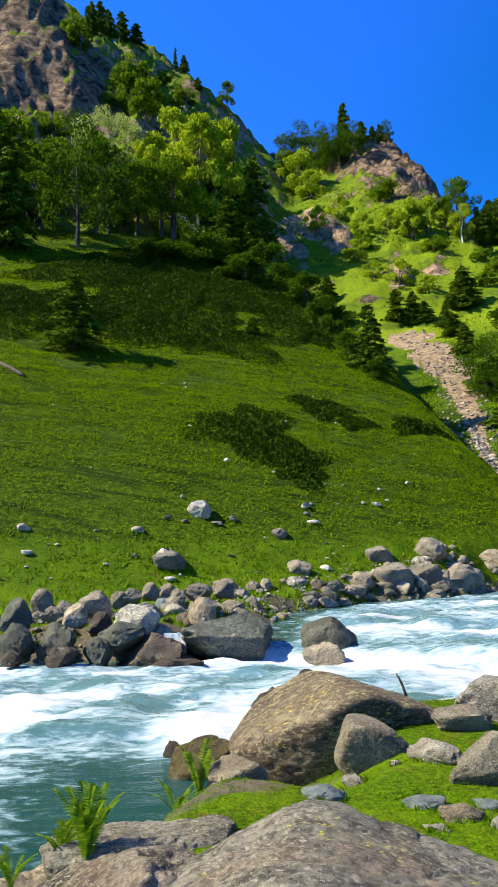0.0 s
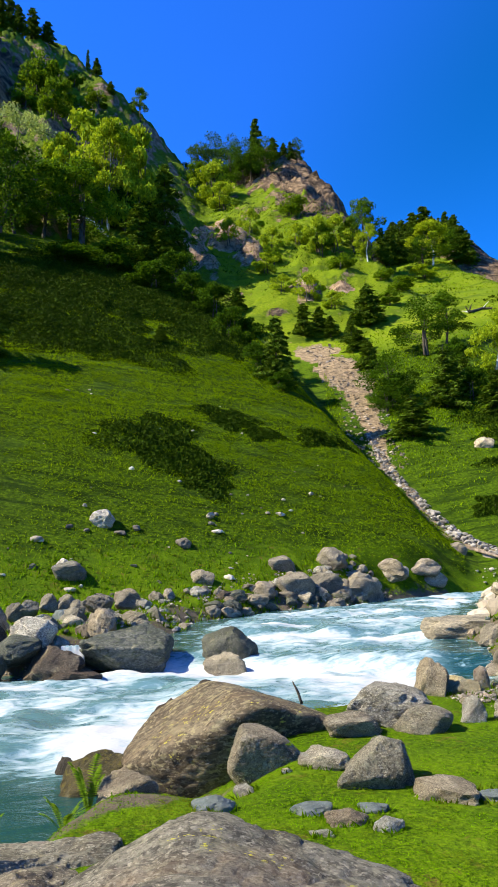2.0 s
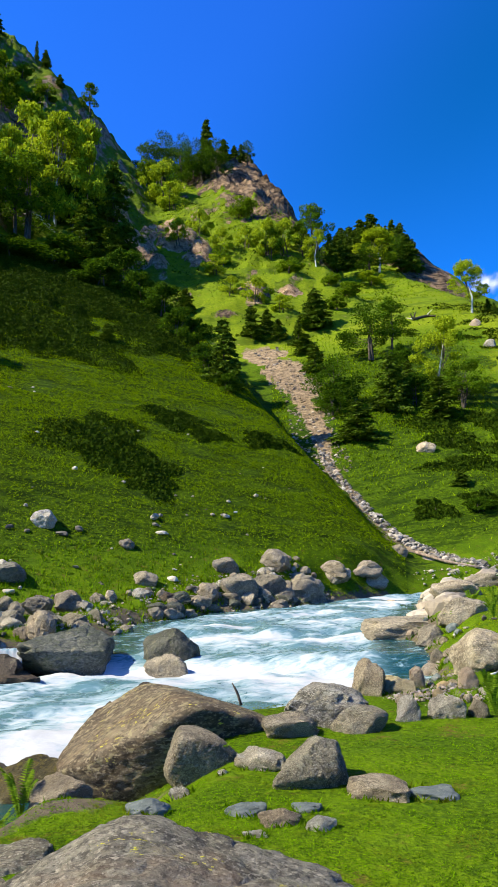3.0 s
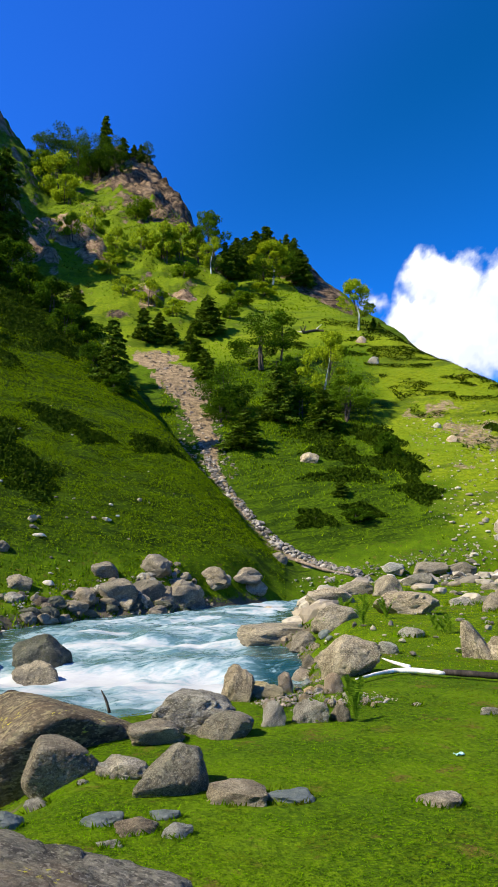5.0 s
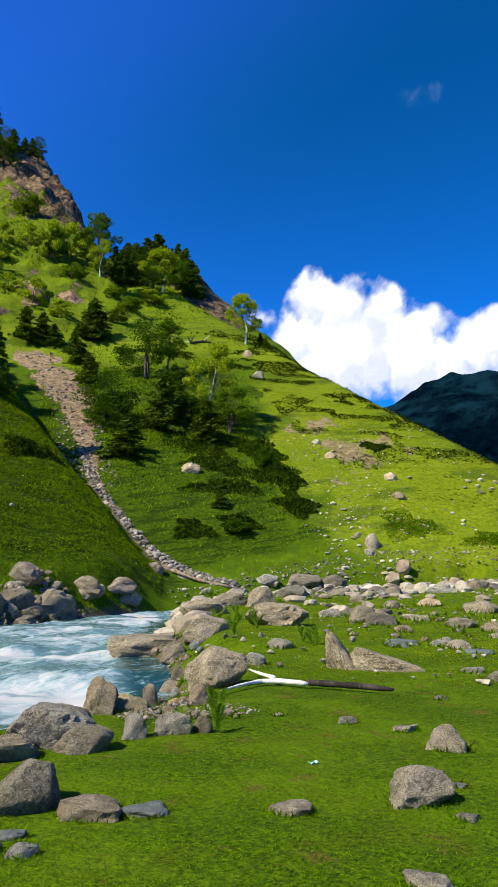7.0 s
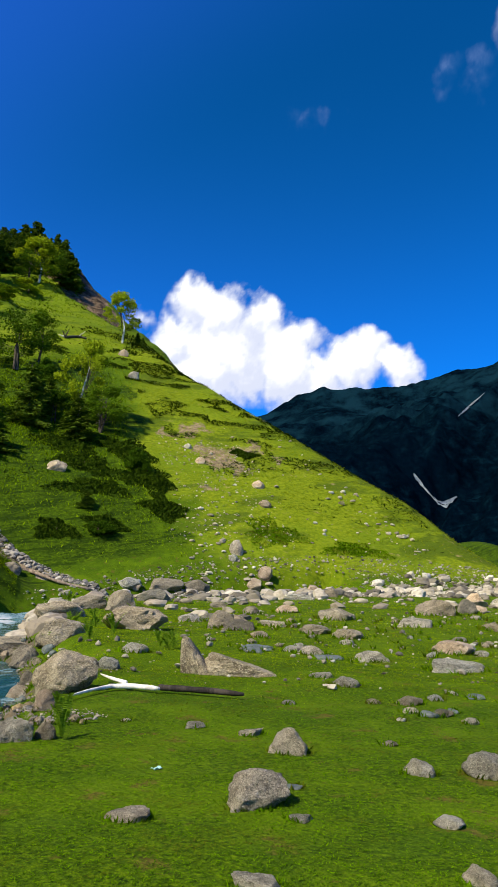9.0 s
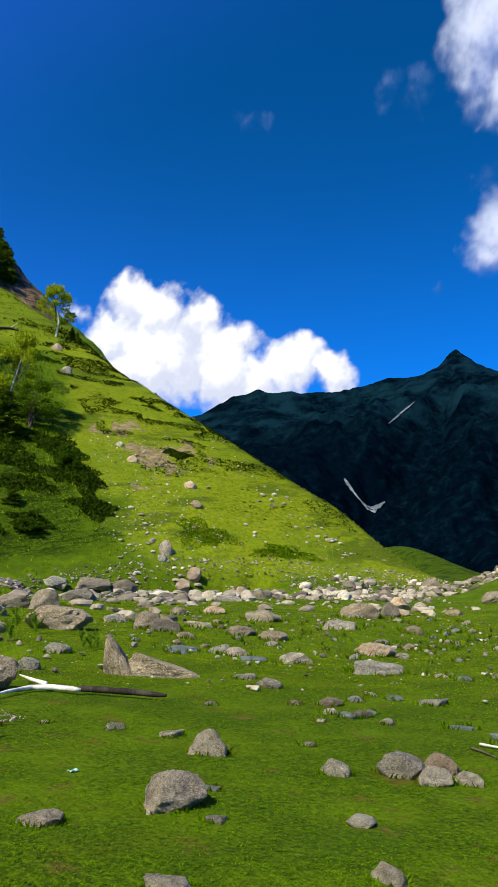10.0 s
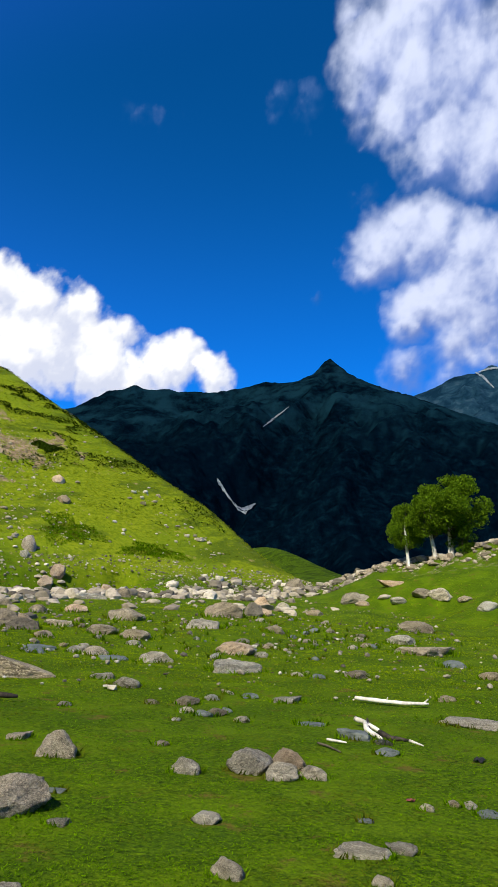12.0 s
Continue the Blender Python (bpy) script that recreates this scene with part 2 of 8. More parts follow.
# ---- materials ----
class Nodes:
    """A short hand for building a node material."""

    def __init__(self, name, rough=0.8):
        self.mat = bpy.data.materials.new(name)
        self.mat.use_nodes = True
        self.tree = self.mat.node_tree
        self.shader = self.tree.nodes["Principled BSDF"]
        self.shader.inputs["Roughness"].default_value = rough
        self.shader.inputs["Specular IOR Level"].default_value = 0.3
        self.where = self.tree.nodes.new("ShaderNodeTexCoord").outputs["Object"]

    def link(self, a, b):
        self.tree.links.new(a, b)

    def put(self, socket, value):
        if isinstance(value, (int, float)):
            socket.default_value = value
        elif isinstance(value, tuple):
            socket.default_value = (*value, 1.0) if len(value) == 3 and len(socket.default_value) == 4 else value
        else:
            self.link(value, socket)

    def noise(self, scale, detail=4.0, rough=0.55, where=None, warp=0.0):
        n = self.tree.nodes.new("ShaderNodeTexNoise")
        self.link(where or self.where, n.inputs["Vector"])
        n.inputs["Scale"].default_value, n.inputs["Detail"].default_value = scale, detail
        n.inputs["Roughness"].default_value, n.inputs["Distortion"].default_value = rough, warp
        return n.outputs["Fac"]

    def cells(self, scale, out="Distance", where=None):
        n = self.tree.nodes.new("ShaderNodeTexVoronoi")
        self.link(where or self.where, n.inputs["Vector"])
        n.inputs["Scale"].default_value = scale
        return n.outputs[out]

    def stretch(self, scale, turn=0.0, where=None):
        n = self.tree.nodes.new("ShaderNodeMapping")
        self.link(where or self.where, n.inputs["Vector"])
        n.inputs["Scale"].default_value, n.inputs["Rotation"].default_value = scale, (0, 0, turn)
        return n.outputs[0]

    def span(self, value, lo, hi, a=0.0, b=1.0):
        n = self.tree.nodes.new("ShaderNodeMapRange")
        n.interpolation_type = "SMOOTHSTEP"
        self.put(n.inputs["Value"], value)
        for key, v in (("From Min", lo), ("From Max", hi), ("To Min", a), ("To Max", b)):
            n.inputs[key].default_value = v
        return n.outputs[0]

    def math(self, op, a, b=0.0):
        n = self.tree.nodes.new("ShaderNodeMath")
        n.operation = op
        self.put(n.inputs[0], a), self.put(n.inputs[1], b)
        return n.outputs[0]

    def mix(self, k, a, b, how="MIX"):
        n = self.tree.nodes.new("ShaderNodeMix")
        n.data_type, n.blend_type = "RGBA", how
        self.put(n.inputs[0], k), self.put(n.inputs[6], a), self.put(n.inputs[7], b)
        return n.outputs[2]

    def ramp(self, k, *stops):
        n = self.tree.nodes.new("ShaderNodeValToRGB")
        bar = n.color_ramp.elements
        while len(bar) < len(stops):
            bar.new(0.5)
        for e, (at, colour) in zip(bar, stops):
            e.position, e.color = at, (*colour, 1)
        self.put(n.inputs[0], k)
        return n.outputs[0]

    def attr(self, name):
        n = self.tree.nodes.new("ShaderNodeAttribute")
        n.attribute_name = name
        return n.outputs["Fac"]

    def chance(self):
        return self.tree.nodes.new("ShaderNodeObjectInfo").outputs["Random"]

    def island(self):
        return self.tree.nodes.new("ShaderNodeNewGeometry").outputs["Random Per Island"]

    def upward(self):
        n = self.tree.nodes.new("ShaderNodeSeparateXYZ")
        self.link(self.tree.nodes.new("ShaderNodeNewGeometry").outputs["Normal"], n.inputs[0])
        return n.outputs["Z"]

    def bump(self, height, depth, strength=1.0, below=None):
        n = self.tree.nodes.new("ShaderNodeBump")
        n.inputs["Distance"].default_value = depth
        self.put(n.inputs["Strength"], strength)
        self.put(n.inputs["Height"], height)
        if below is not None:
            self.link(below, n.inputs["Normal"])
        return n.outputs[0]

    def done(self, colour, rough=None, normal=None):
        self.put(self.shader.inputs["Base Color"], colour)
        if rough is not None:
            self.put(self.shader.inputs["Roughness"], rough)
        if normal is not None:
            self.link(normal, self.shader.inputs["Normal"])
        return self.mat


def rock_material(name, dark, mid, pale, lichen=(0.30, 0.29, 0.22), spots=0.5, size=1.0, wet=0.0, yellow=False):
    m = Nodes(name, 0.85)
    where = m.tree.nodes.new("ShaderNodeTexCoord").outputs["Object"]
    shift = m.tree.nodes.new("ShaderNodeVectorMath")
    shift.operation = "ADD"
    m.link(where, shift.inputs[0])
    m.put(shift.inputs[1], m.math("MULTIPLY", m.chance(), 37.0))
    m.where = shift.outputs[0]
    broad, grain = m.noise(2.2 / size, 5, 0.6, warp=0.6), m.noise(26 / size, 5, 0.7)
    c = m.ramp(broad, (0.28, dark), (0.5, mid), (0.74, pale))
    c = m.mix(m.span(grain, 0.44, 0.62, 0.0, 0.7), c, dark)
    c = m.mix(m.span(m.noise(48 / size, 3, 0.6), 0.55, 0.62, 0, 0.75), c, pale)
    c = m.mix(0.62, c, m.ramp(m.cells(55 / size, "Color"), (0.0, (0.45, 0.44, 0.42)), (0.5, (0.9, 0.88, 0.84)), (1.0, (1.5, 1.42, 1.28))), "MULTIPLY")
    c = m.mix(m.span(m.noise(15 / size, 7, 0.72), 0.54, 0.60, 0.0, spots), c, lichen)
    c = m.mix(m.span(m.noise(1.1, 4, 0.6, warp=0.8), 0.52, 0.66, 0, 0.5), c, tuple(q * 0.55 for q in mid))
    c = m.mix(m.span(m.noise(3.4, 7, 0.7, warp=0.6), 0.57, 0.66, 0, 0.45), c, (0.34, 0.31, 0.20))
    tint = m.ramp(m.chance(), (0.0, (0.80, 0.85, 0.84)), (0.25, (1.04, 1.02, 0.96)), (0.5, (0.72, 0.72, 0.70)), (0.75, (1.25, 1.22, 1.12)), (1.0, (1.0, 0.92, 0.82)))
    c = m.mix(1.0, c, tint, "MULTIPLY")
    if yellow:
        c = m.mix(m.span(m.noise(2.0, 4, 0.6, warp=0.5), 0.54, 0.70, 0, 0.35), c, (0.26, 0.16, 0.09))
        spot = m.math("MULTIPLY", m.span(m.noise(5.0, 3, 0.6), 0.56, 0.66), m.span(m.noise(48, 4, 0.6), 0.57, 0.62))
        c = m.mix(spot, c, (0.55, 0.50, 0.04))
    n = m.bump(m.noise(4 / size, 6, 0.65, warp=0.4), 0.10 * size)
    n = m.bump(m.noise(22 / size, 6, 0.75), 0.045 * size, 1.0, n)
    return m.done(c, 0.85 - 0.55 * wet, n)


ROCK = rock_material("grey_rock", (0.10, 0.094, 0.078), (0.41, 0.385, 0.33), (0.76, 0.73, 0.65), (0.66, 0.64, 0.55), 0.5)
ROCK_BROWN = rock_material("brown_rock", (0.10, 0.082, 0.060), (0.34, 0.295, 0.225), (0.60, 0.54, 0.44), (0.50, 0.46, 0.33), 0.4)

def slate_material():
    m = Nodes("slate_rock", 0.6)
    c = m.ramp(m.noise(3.0, 6, 0.65), (0.3, (0.07, 0.085, 0.08)), (0.52, (0.125, 0.148, 0.142)), (0.72, (0.20, 0.22, 0.20)))
    c = m.mix(m.span(m.noise(9.0, 6, 0.7), 0.58, 0.68, 0, 0.5), c, (0.36, 0.35, 0.29))
    return m.done(c, 0.6, m.bump(m.noise(7.0, 6, 0.7), 0.02))


ROCK_BLUE = slate_material()
ROCK_TAN = rock_material("tan_rock", (0.26, 0.185, 0.13), (0.52, 0.41, 0.31), (0.70, 0.60, 0.49), spots=0.3)
ROCK_DARK = rock_material("dark_bank_rock", (0.07, 0.065, 0.055), (0.23, 0.205, 0.165), (0.42, 0.375, 0.30), spots=0.3)
ROCK_OCHRE = rock_material("ochre_rock", (0.36, 0.27, 0.14), (0.58, 0.47, 0.28), (0.70, 0.60, 0.42), spots=0.2)
ROCK_PALE = rock_material("pale_rock", (0.19, 0.18, 0.16), (0.50, 0.48, 0.43), (0.78, 0.76, 0.70), spots=0.3)
ROCK_WET = rock_material("wet_rock", (0.016, 0.012, 0.009), (0.062, 0.046, 0.032), (0.15, 0.115, 0.085), (0.11, 0.075, 0.05), 0.5, wet=0.6)
ROCK_OLIVE = rock_material("olive_moss_rock", (0.014, 0.012, 0.005), (0.062, 0.050, 0.012), (0.15, 0.12, 0.05), (0.15, 0.125, 0.012), 0.9, wet=0.45)
ROCK_MOSS = rock_material("mossy_rock", (0.030, 0.036, 0.028), (0.088, 0.098, 0.080), (0.19, 0.195, 0.17), (0.07, 0.085, 0.03), 0.7, wet=0.45)


def ground_material():
    m = Nodes("mountain_ground", 0.9)
    m.put(m.shader.inputs["Specular IOR Level"], m.span(m.attr("far"), 0, 1, 0.08, 0.0))
    fine, mid, broad = m.noise(9, 5, 0.65), m.noise(0.9, 5, 0.6), m.noise(0.12, 5, 0.6)
    turf = m.ramp(m.noise(22, 6, 0.7), (0.32, (0.014, 0.036, 0.001)), (0.5, (0.058, 0.112, 0.001)), (0.70, (0.135, 0.21, 0.002)))
    turf = m.mix(m.span(mid, 0.42, 0.62, 0, 0.55), turf, (0.110, 0.185, 0.002))
    turf = m.mix(m.span(m.noise(0.5, 5, 0.65), 0.50, 0.62, 0, 0.4), turf, (0.038, 0.084, 0.002))
    turf = m.mix(m.span(m.noise(1.9, 6, 0.72), 0.57, 0.67, 0, 0.7), turf, (0.13, 0.085, 0.022))
    # yellower slope turf, made brighter to put the sunlight into its colour
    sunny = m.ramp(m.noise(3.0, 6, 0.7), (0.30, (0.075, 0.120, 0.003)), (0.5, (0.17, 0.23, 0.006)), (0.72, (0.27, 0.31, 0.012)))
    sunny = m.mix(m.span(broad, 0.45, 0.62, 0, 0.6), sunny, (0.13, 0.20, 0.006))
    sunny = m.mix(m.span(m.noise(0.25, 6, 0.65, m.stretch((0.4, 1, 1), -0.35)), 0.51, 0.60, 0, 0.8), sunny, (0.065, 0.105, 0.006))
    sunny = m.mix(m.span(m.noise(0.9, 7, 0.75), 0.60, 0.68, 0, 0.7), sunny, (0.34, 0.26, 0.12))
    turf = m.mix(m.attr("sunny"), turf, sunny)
    herb = m.ramp(m.noise(4.2, 7, 0.78), (0.34, (0.008, 0.022, 0.001)), (0.50, (0.050, 0.098, 0.001)), (0.68, (0.14, 0.215, 0.002)))
    herb = m.mix(m.span(broad, 0.45, 0.65, 0, 0.4), herb, (0.065, 0.120, 0.002))
    # dark rows: soil, with the shade between the plants put into the colour
    row = m.noise(1.3, 5, 0.65, m.stretch((0.16, 1.1, 0.5), -0.305), 0.3)
    herb = m.mix(m.span(row, 0.52, 0.40, 0, 0.85), herb, (0.018, 0.042, 0.001))
    torn, ragged = m.math("SUBTRACT", m.noise(1.7, 6, 0.75), 0.5), m.math("SUBTRACT", m.noise(0.45, 6, 0.7), 0.5)

    def zone(name, edge):
        return m.span(m.math("ADD", m.attr(name), m.math("MULTIPLY", edge, 1.6)), 0.38, 0.62)

    c = m.mix(zone("herb", ragged), turf, herb)
    crag = m.ramp(m.noise(0.35, 9, 0.72, warp=0.7), (0.38, (0.022, 0.017, 0.013)), (0.49, (0.14, 0.10, 0.065)), (0.63, (0.42, 0.29, 0.17)))
    crag = m.mix(m.attr("tan"), crag, m.ramp(m.noise(0.8, 8, 0.7, warp=0.6), (0.36, (0.10, 0.065, 0.04)), (0.5, (0.36, 0.245, 0.15)), (0.64, (0.58, 0.43, 0.28))))
    bench = m.math("ADD", m.upward(), m.math("MULTIPLY", m.math("SUBTRACT", m.noise(0.3, 7, 0.7), 0.5), 0.9))
    bench = m.math("SUBTRACT", bench, m.math("MULTIPLY", m.attr("bare"), 0.35))
    crag = m.mix(m.span(bench, 0.56, 0.66), crag, m.ramp(m.noise(0.9, 6, 0.7), (0.3, (0.05, 0.085, 0.006)), (0.6, (0.15, 0.22, 0.010))))
    c = m.mix(zone("crag", ragged), c, crag)
    scree = m.ramp(m.cells(1.6, "Color"), (0.0, (0.17, 0.15, 0.13)), (0.5, (0.34, 0.29, 0.24)), (1.0, (0.50, 0.43, 0.36)))
    scree = m.mix(m.span(m.noise(1.2, 4), 0.4, 0.7, 0, 0.5), scree, (0.36, 0.25, 0.16))
    scree = m.mix(m.math("MULTIPLY", m.attr("tan"), 0.92), scree, m.ramp(m.noise(1.6, 7, 0.75), (0.36, (0.09, 0.065, 0.04)), (0.5, (0.26, 0.19, 0.11)), (0.64, (0.42, 0.31, 0.18))))
    c = m.mix(zone("scree", torn), c, scree)
    mud = m.mix(m.noise(5, 5), (0.055, 0.045, 0.03), (0.17, 0.14, 0.10))
    c = m.mix(zone("mud", torn), c, mud)
    # mountain forest nearly black: a cloud's shadow is put into its colour
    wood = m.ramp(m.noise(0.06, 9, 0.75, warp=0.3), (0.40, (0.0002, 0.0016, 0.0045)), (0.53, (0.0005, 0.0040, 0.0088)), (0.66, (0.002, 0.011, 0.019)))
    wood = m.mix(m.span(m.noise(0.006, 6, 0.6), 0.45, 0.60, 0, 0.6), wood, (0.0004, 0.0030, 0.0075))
    # farther mountain: paler blue, with the haze put into the colour
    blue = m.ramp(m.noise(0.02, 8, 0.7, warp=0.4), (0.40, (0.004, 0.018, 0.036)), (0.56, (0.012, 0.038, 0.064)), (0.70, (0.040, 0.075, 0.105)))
    # lighter above the forest line; the lower slopes' shade is also in the colour
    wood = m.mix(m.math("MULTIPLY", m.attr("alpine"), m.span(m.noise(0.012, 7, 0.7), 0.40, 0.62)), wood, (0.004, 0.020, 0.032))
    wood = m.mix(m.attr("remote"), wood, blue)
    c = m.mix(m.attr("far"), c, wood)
    n = m.bump(m.noise(0.5, 9, 0.75, warp=0.5), 1.2, m.span(m.attr("crag"), 0, 1, 0.12, 1.0))
    n = m.bump(m.noise(0.06, 8, 0.7), 2.5, m.attr("far"), n)
    n = m.bump(row, 0.3, m.math("MULTIPLY", m.attr("herb"), 0.8), n)
    n = m.bump(m.noise(3.2, 6, 0.75), 0.25, m.attr("herb"), n)
    n = m.bump(fine, 0.06, 0.9, n)
    return m.done(c, 0.92, n)


GROUND = ground_material()
# ---- the ground: one sheet from the meadow to the far mountains ----
def zones(x, y, z):
    """How much of each kind of surface there is at a place."""
    d = np.hypot(x, y)
    n1, n2 = fbm(x, y, 9, 4, 71), fbm(x, y, 3.0, 4, 72)
    qa = -0.3 * x + 0.952 * (y - 33)
    on_a = ramp(hill_a(x, y) - z, -4.0, -1.0) * ramp(qa, -1, 3)
    step = 0.6 + 0.004 * d
    gx = (height(x + step, y) - height(x - step, y)) / (2 * step)
    gy = (height(x, y + step) - height(x, y - step)) / (2 * step)
    steep = np.hypot(gx, gy)
    crag = ramp(steep + 0.3 * n1 + 0.15 * n2, 1.22, 1.45) * ramp(y, 80, 110)
    crag = np.maximum(crag, ramp(1.2 - np.hypot((x - 43) / 16, (y - 188) / 40) + 0.35 * n2, 0.0, 0.4))
    crag = np.maximum(crag, ramp(1.2 - np.hypot((x - 69) / 6, (y - 134) / 11) + 0.3 * n2, 0.0, 0.4))
    tan = np.zeros_like(x)
    for px, py, h, w in KNOBS:
        tan = np.maximum(tan, ramp(2.2 - np.hypot(x - px, y - py) / w + n1, 0.2, 0.6))
        crag = np.maximum(crag, ramp(0.6 * n2 + 0.3 * n1 + 1.15 - np.hypot(x - px, 0.8 * (y - py)) / w, 0.1, 0.4))
    bare = 1.3 * ramp(1.25 - np.hypot((x - 42) / 15, (y - 190) / 38) + 0.3 * n2, 0.0, 0.3)
    bare = np.maximum(bare, ramp(1.2 - np.hypot((x - 69) / 6, (y - 134) / 11) + 0.3 * n2, 0.0, 0.4))
    for px, py, h, w in KNOBS:
        bare = np.maximum(bare, 0.6 * ramp(1.1 - np.hypot(x - px, y - py) / w + 0.3 * n2, 0.0, 0.3))
    far_off = ramp(d, 300, 330)
    on_e, on_d = ramp(ridge_e(x, y) - z, -5, -2), ramp(tent(x, y, CREST_D, 1.32) - z, -7, -3)
    bare = np.maximum(bare, 0.9 * on_e) - 0.4 * on_d * (1 - on_e)
    tan = np.maximum(tan, 0.75 * on_d * (1 - on_e) * (1 - far_off))
    gully = np.interp(y, GULLY_Y, GULLY_X)
    scree = ramp(0.28 * (1 + 0.9 * n2) - np.abs(x - gully + 0.5 * n1), -0.5, 0.4) * ramp(y, 37, 40) * (1 - ramp(y, 60, 66))
    wide = np.interp(y, (50, 58, 70, 84, 92), (0.2, 0.4, 1.1, 2.6, 3.0))
    scree = np.maximum(scree, ramp(wide * (1 + 0.9 * n2) - np.abs(x - np.interp(y, SLIDE_Y, SLIDE_X) + 0.9 * n1), -0.5, 0.4) * ramp(y, 50, 56) * (1 - ramp(y, 90, 95)))
    patch = np.hypot((x - 45.5) / 4.5, (y - 59) / 5.5) + 1.3 * n2
    scree = np.maximum(scree, 0.6 * (1 - ramp(patch, 0.6, 1.1)))
    rubble = tent(x, y, CREST_R, 0.38) - z + 0.8 * n2
    scree = np.maximum(scree, 0.36 * ramp(rubble, -0.6, 0.2) * ramp(tent(x, y, CREST_R, 0.38), 3.2, 4.2))
    side = river_side(x, y)
    mud = ramp(side + 0.6 * n2 + 0.7 * ramp(y - 0.5 * x, 17, 19), -1.7, -0.6) * (1 - ramp(x, 15, 18)) * (1 - ramp(z, 0.6, 1.6))
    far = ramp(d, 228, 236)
    # spur: the edge of sun and shade, with brighter turf on its right
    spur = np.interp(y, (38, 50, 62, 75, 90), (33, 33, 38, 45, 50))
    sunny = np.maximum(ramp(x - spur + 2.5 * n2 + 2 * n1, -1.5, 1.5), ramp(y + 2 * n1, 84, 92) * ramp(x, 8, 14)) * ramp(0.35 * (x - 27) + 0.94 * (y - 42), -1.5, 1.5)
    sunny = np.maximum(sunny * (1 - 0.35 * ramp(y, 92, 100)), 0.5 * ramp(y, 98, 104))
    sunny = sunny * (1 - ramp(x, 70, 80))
    # brush left of the spur: cast shade put in as the darker herb colour
    shaded_brush = ramp(spur + 2.5 * n2 - x, -1.5, 2.0) * ramp(x, 16, 20) * ramp(y, 42, 45) * (1 - ramp(y, 80, 90))
    # the far hillock takes the herb colour too, darker to put its shade in
    on_a = np.maximum(np.maximum(on_a, 0.8 * shaded_brush), ramp(x, 100, 110) * (1 - far))
    tan = np.maximum(tan, ramp(y, 40, 47) * (1 - ramp(y, 94, 97)))
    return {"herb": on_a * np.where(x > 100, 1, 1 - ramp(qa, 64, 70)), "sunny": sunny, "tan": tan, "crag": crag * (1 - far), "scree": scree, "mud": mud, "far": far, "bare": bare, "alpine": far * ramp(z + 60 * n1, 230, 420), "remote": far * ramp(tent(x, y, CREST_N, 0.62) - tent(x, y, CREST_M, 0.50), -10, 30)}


GULLY_Y, GULLY_X = (39, 42, 44, 46, 49, 52.6, 57.7, 63.4, 70), (23.6, 22.2, 21.0, 19.9, 19.4, 19.1, 19.1, 19.7, 21.1)
SLIDE_Y, SLIDE_X = (50, 56, 62, 70, 81, 92), (18.2, 18.8, 19.6, 21.3, 22.6, 22.4)


def build_ground():
    az = np.concatenate([np.arange(-36, 92, 0.24), np.arange(92, 324, 4.0)])
    ring = [0.35]
    while ring[-1] < 3900:
        ring.append(ring[-1] * (1.01 if 85 < ring[-1] < 250 else 1.0045 if 880 < ring[-1] < 1200 else 1.004 if 1600 < ring[-1] < 1760 else 1.01 if 1200 < ring[-1] <= 1600 else 1.02) + 0.01)
    ring = np.array(ring)
    a, r = np.meshgrid(np.radians(az), ring)
    x, y = (r * np.sin(a)).ravel(), (r * np.cos(a)).ravel()
    z = height(x, y)
    n, k = len(az), len(ring)
    verts = np.column_stack([x, y, z])
    i, j = np.meshgrid(np.arange(k - 1), np.arange(n), indexing="ij")
    a0, a1 = i * n + j, i * n + (j + 1) % n
    faces = np.stack([a0, a0 + n, a1 + n, a1], -1).reshape(-1, 4)
    mesh = bpy.data.meshes.new("ground")
    mesh.vertices.add(len(verts) + 1)
    mesh.vertices.foreach_set("co", np.vstack([verts, [0, 0, height(0, 0)]]).ravel())
    cap = np.stack([np.full(n, len(verts)), np.arange(n), (np.arange(n) + 1) % n], -1)
    loops = np.concatenate([faces.ravel(), cap.ravel()])
    mesh.loops.add(len(loops))
    mesh.loops.foreach_set("vertex_index", loops)
    mesh.polygons.add(len(faces) + n)
    mesh.polygons.foreach_set("loop_start", np.concatenate([np.arange(len(faces)) * 4, len(faces) * 4 + np.arange(n) * 3]))
    mesh.update(calc_edges=True)
    mesh.shade_smooth()
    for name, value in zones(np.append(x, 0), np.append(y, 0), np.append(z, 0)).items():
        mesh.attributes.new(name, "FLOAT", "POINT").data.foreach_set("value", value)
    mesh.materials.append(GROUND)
    tagged(new("ground", mesh), "green alpine valley floor rising into steep grassy and rocky slopes", "ground", kind="structure")


build_ground()


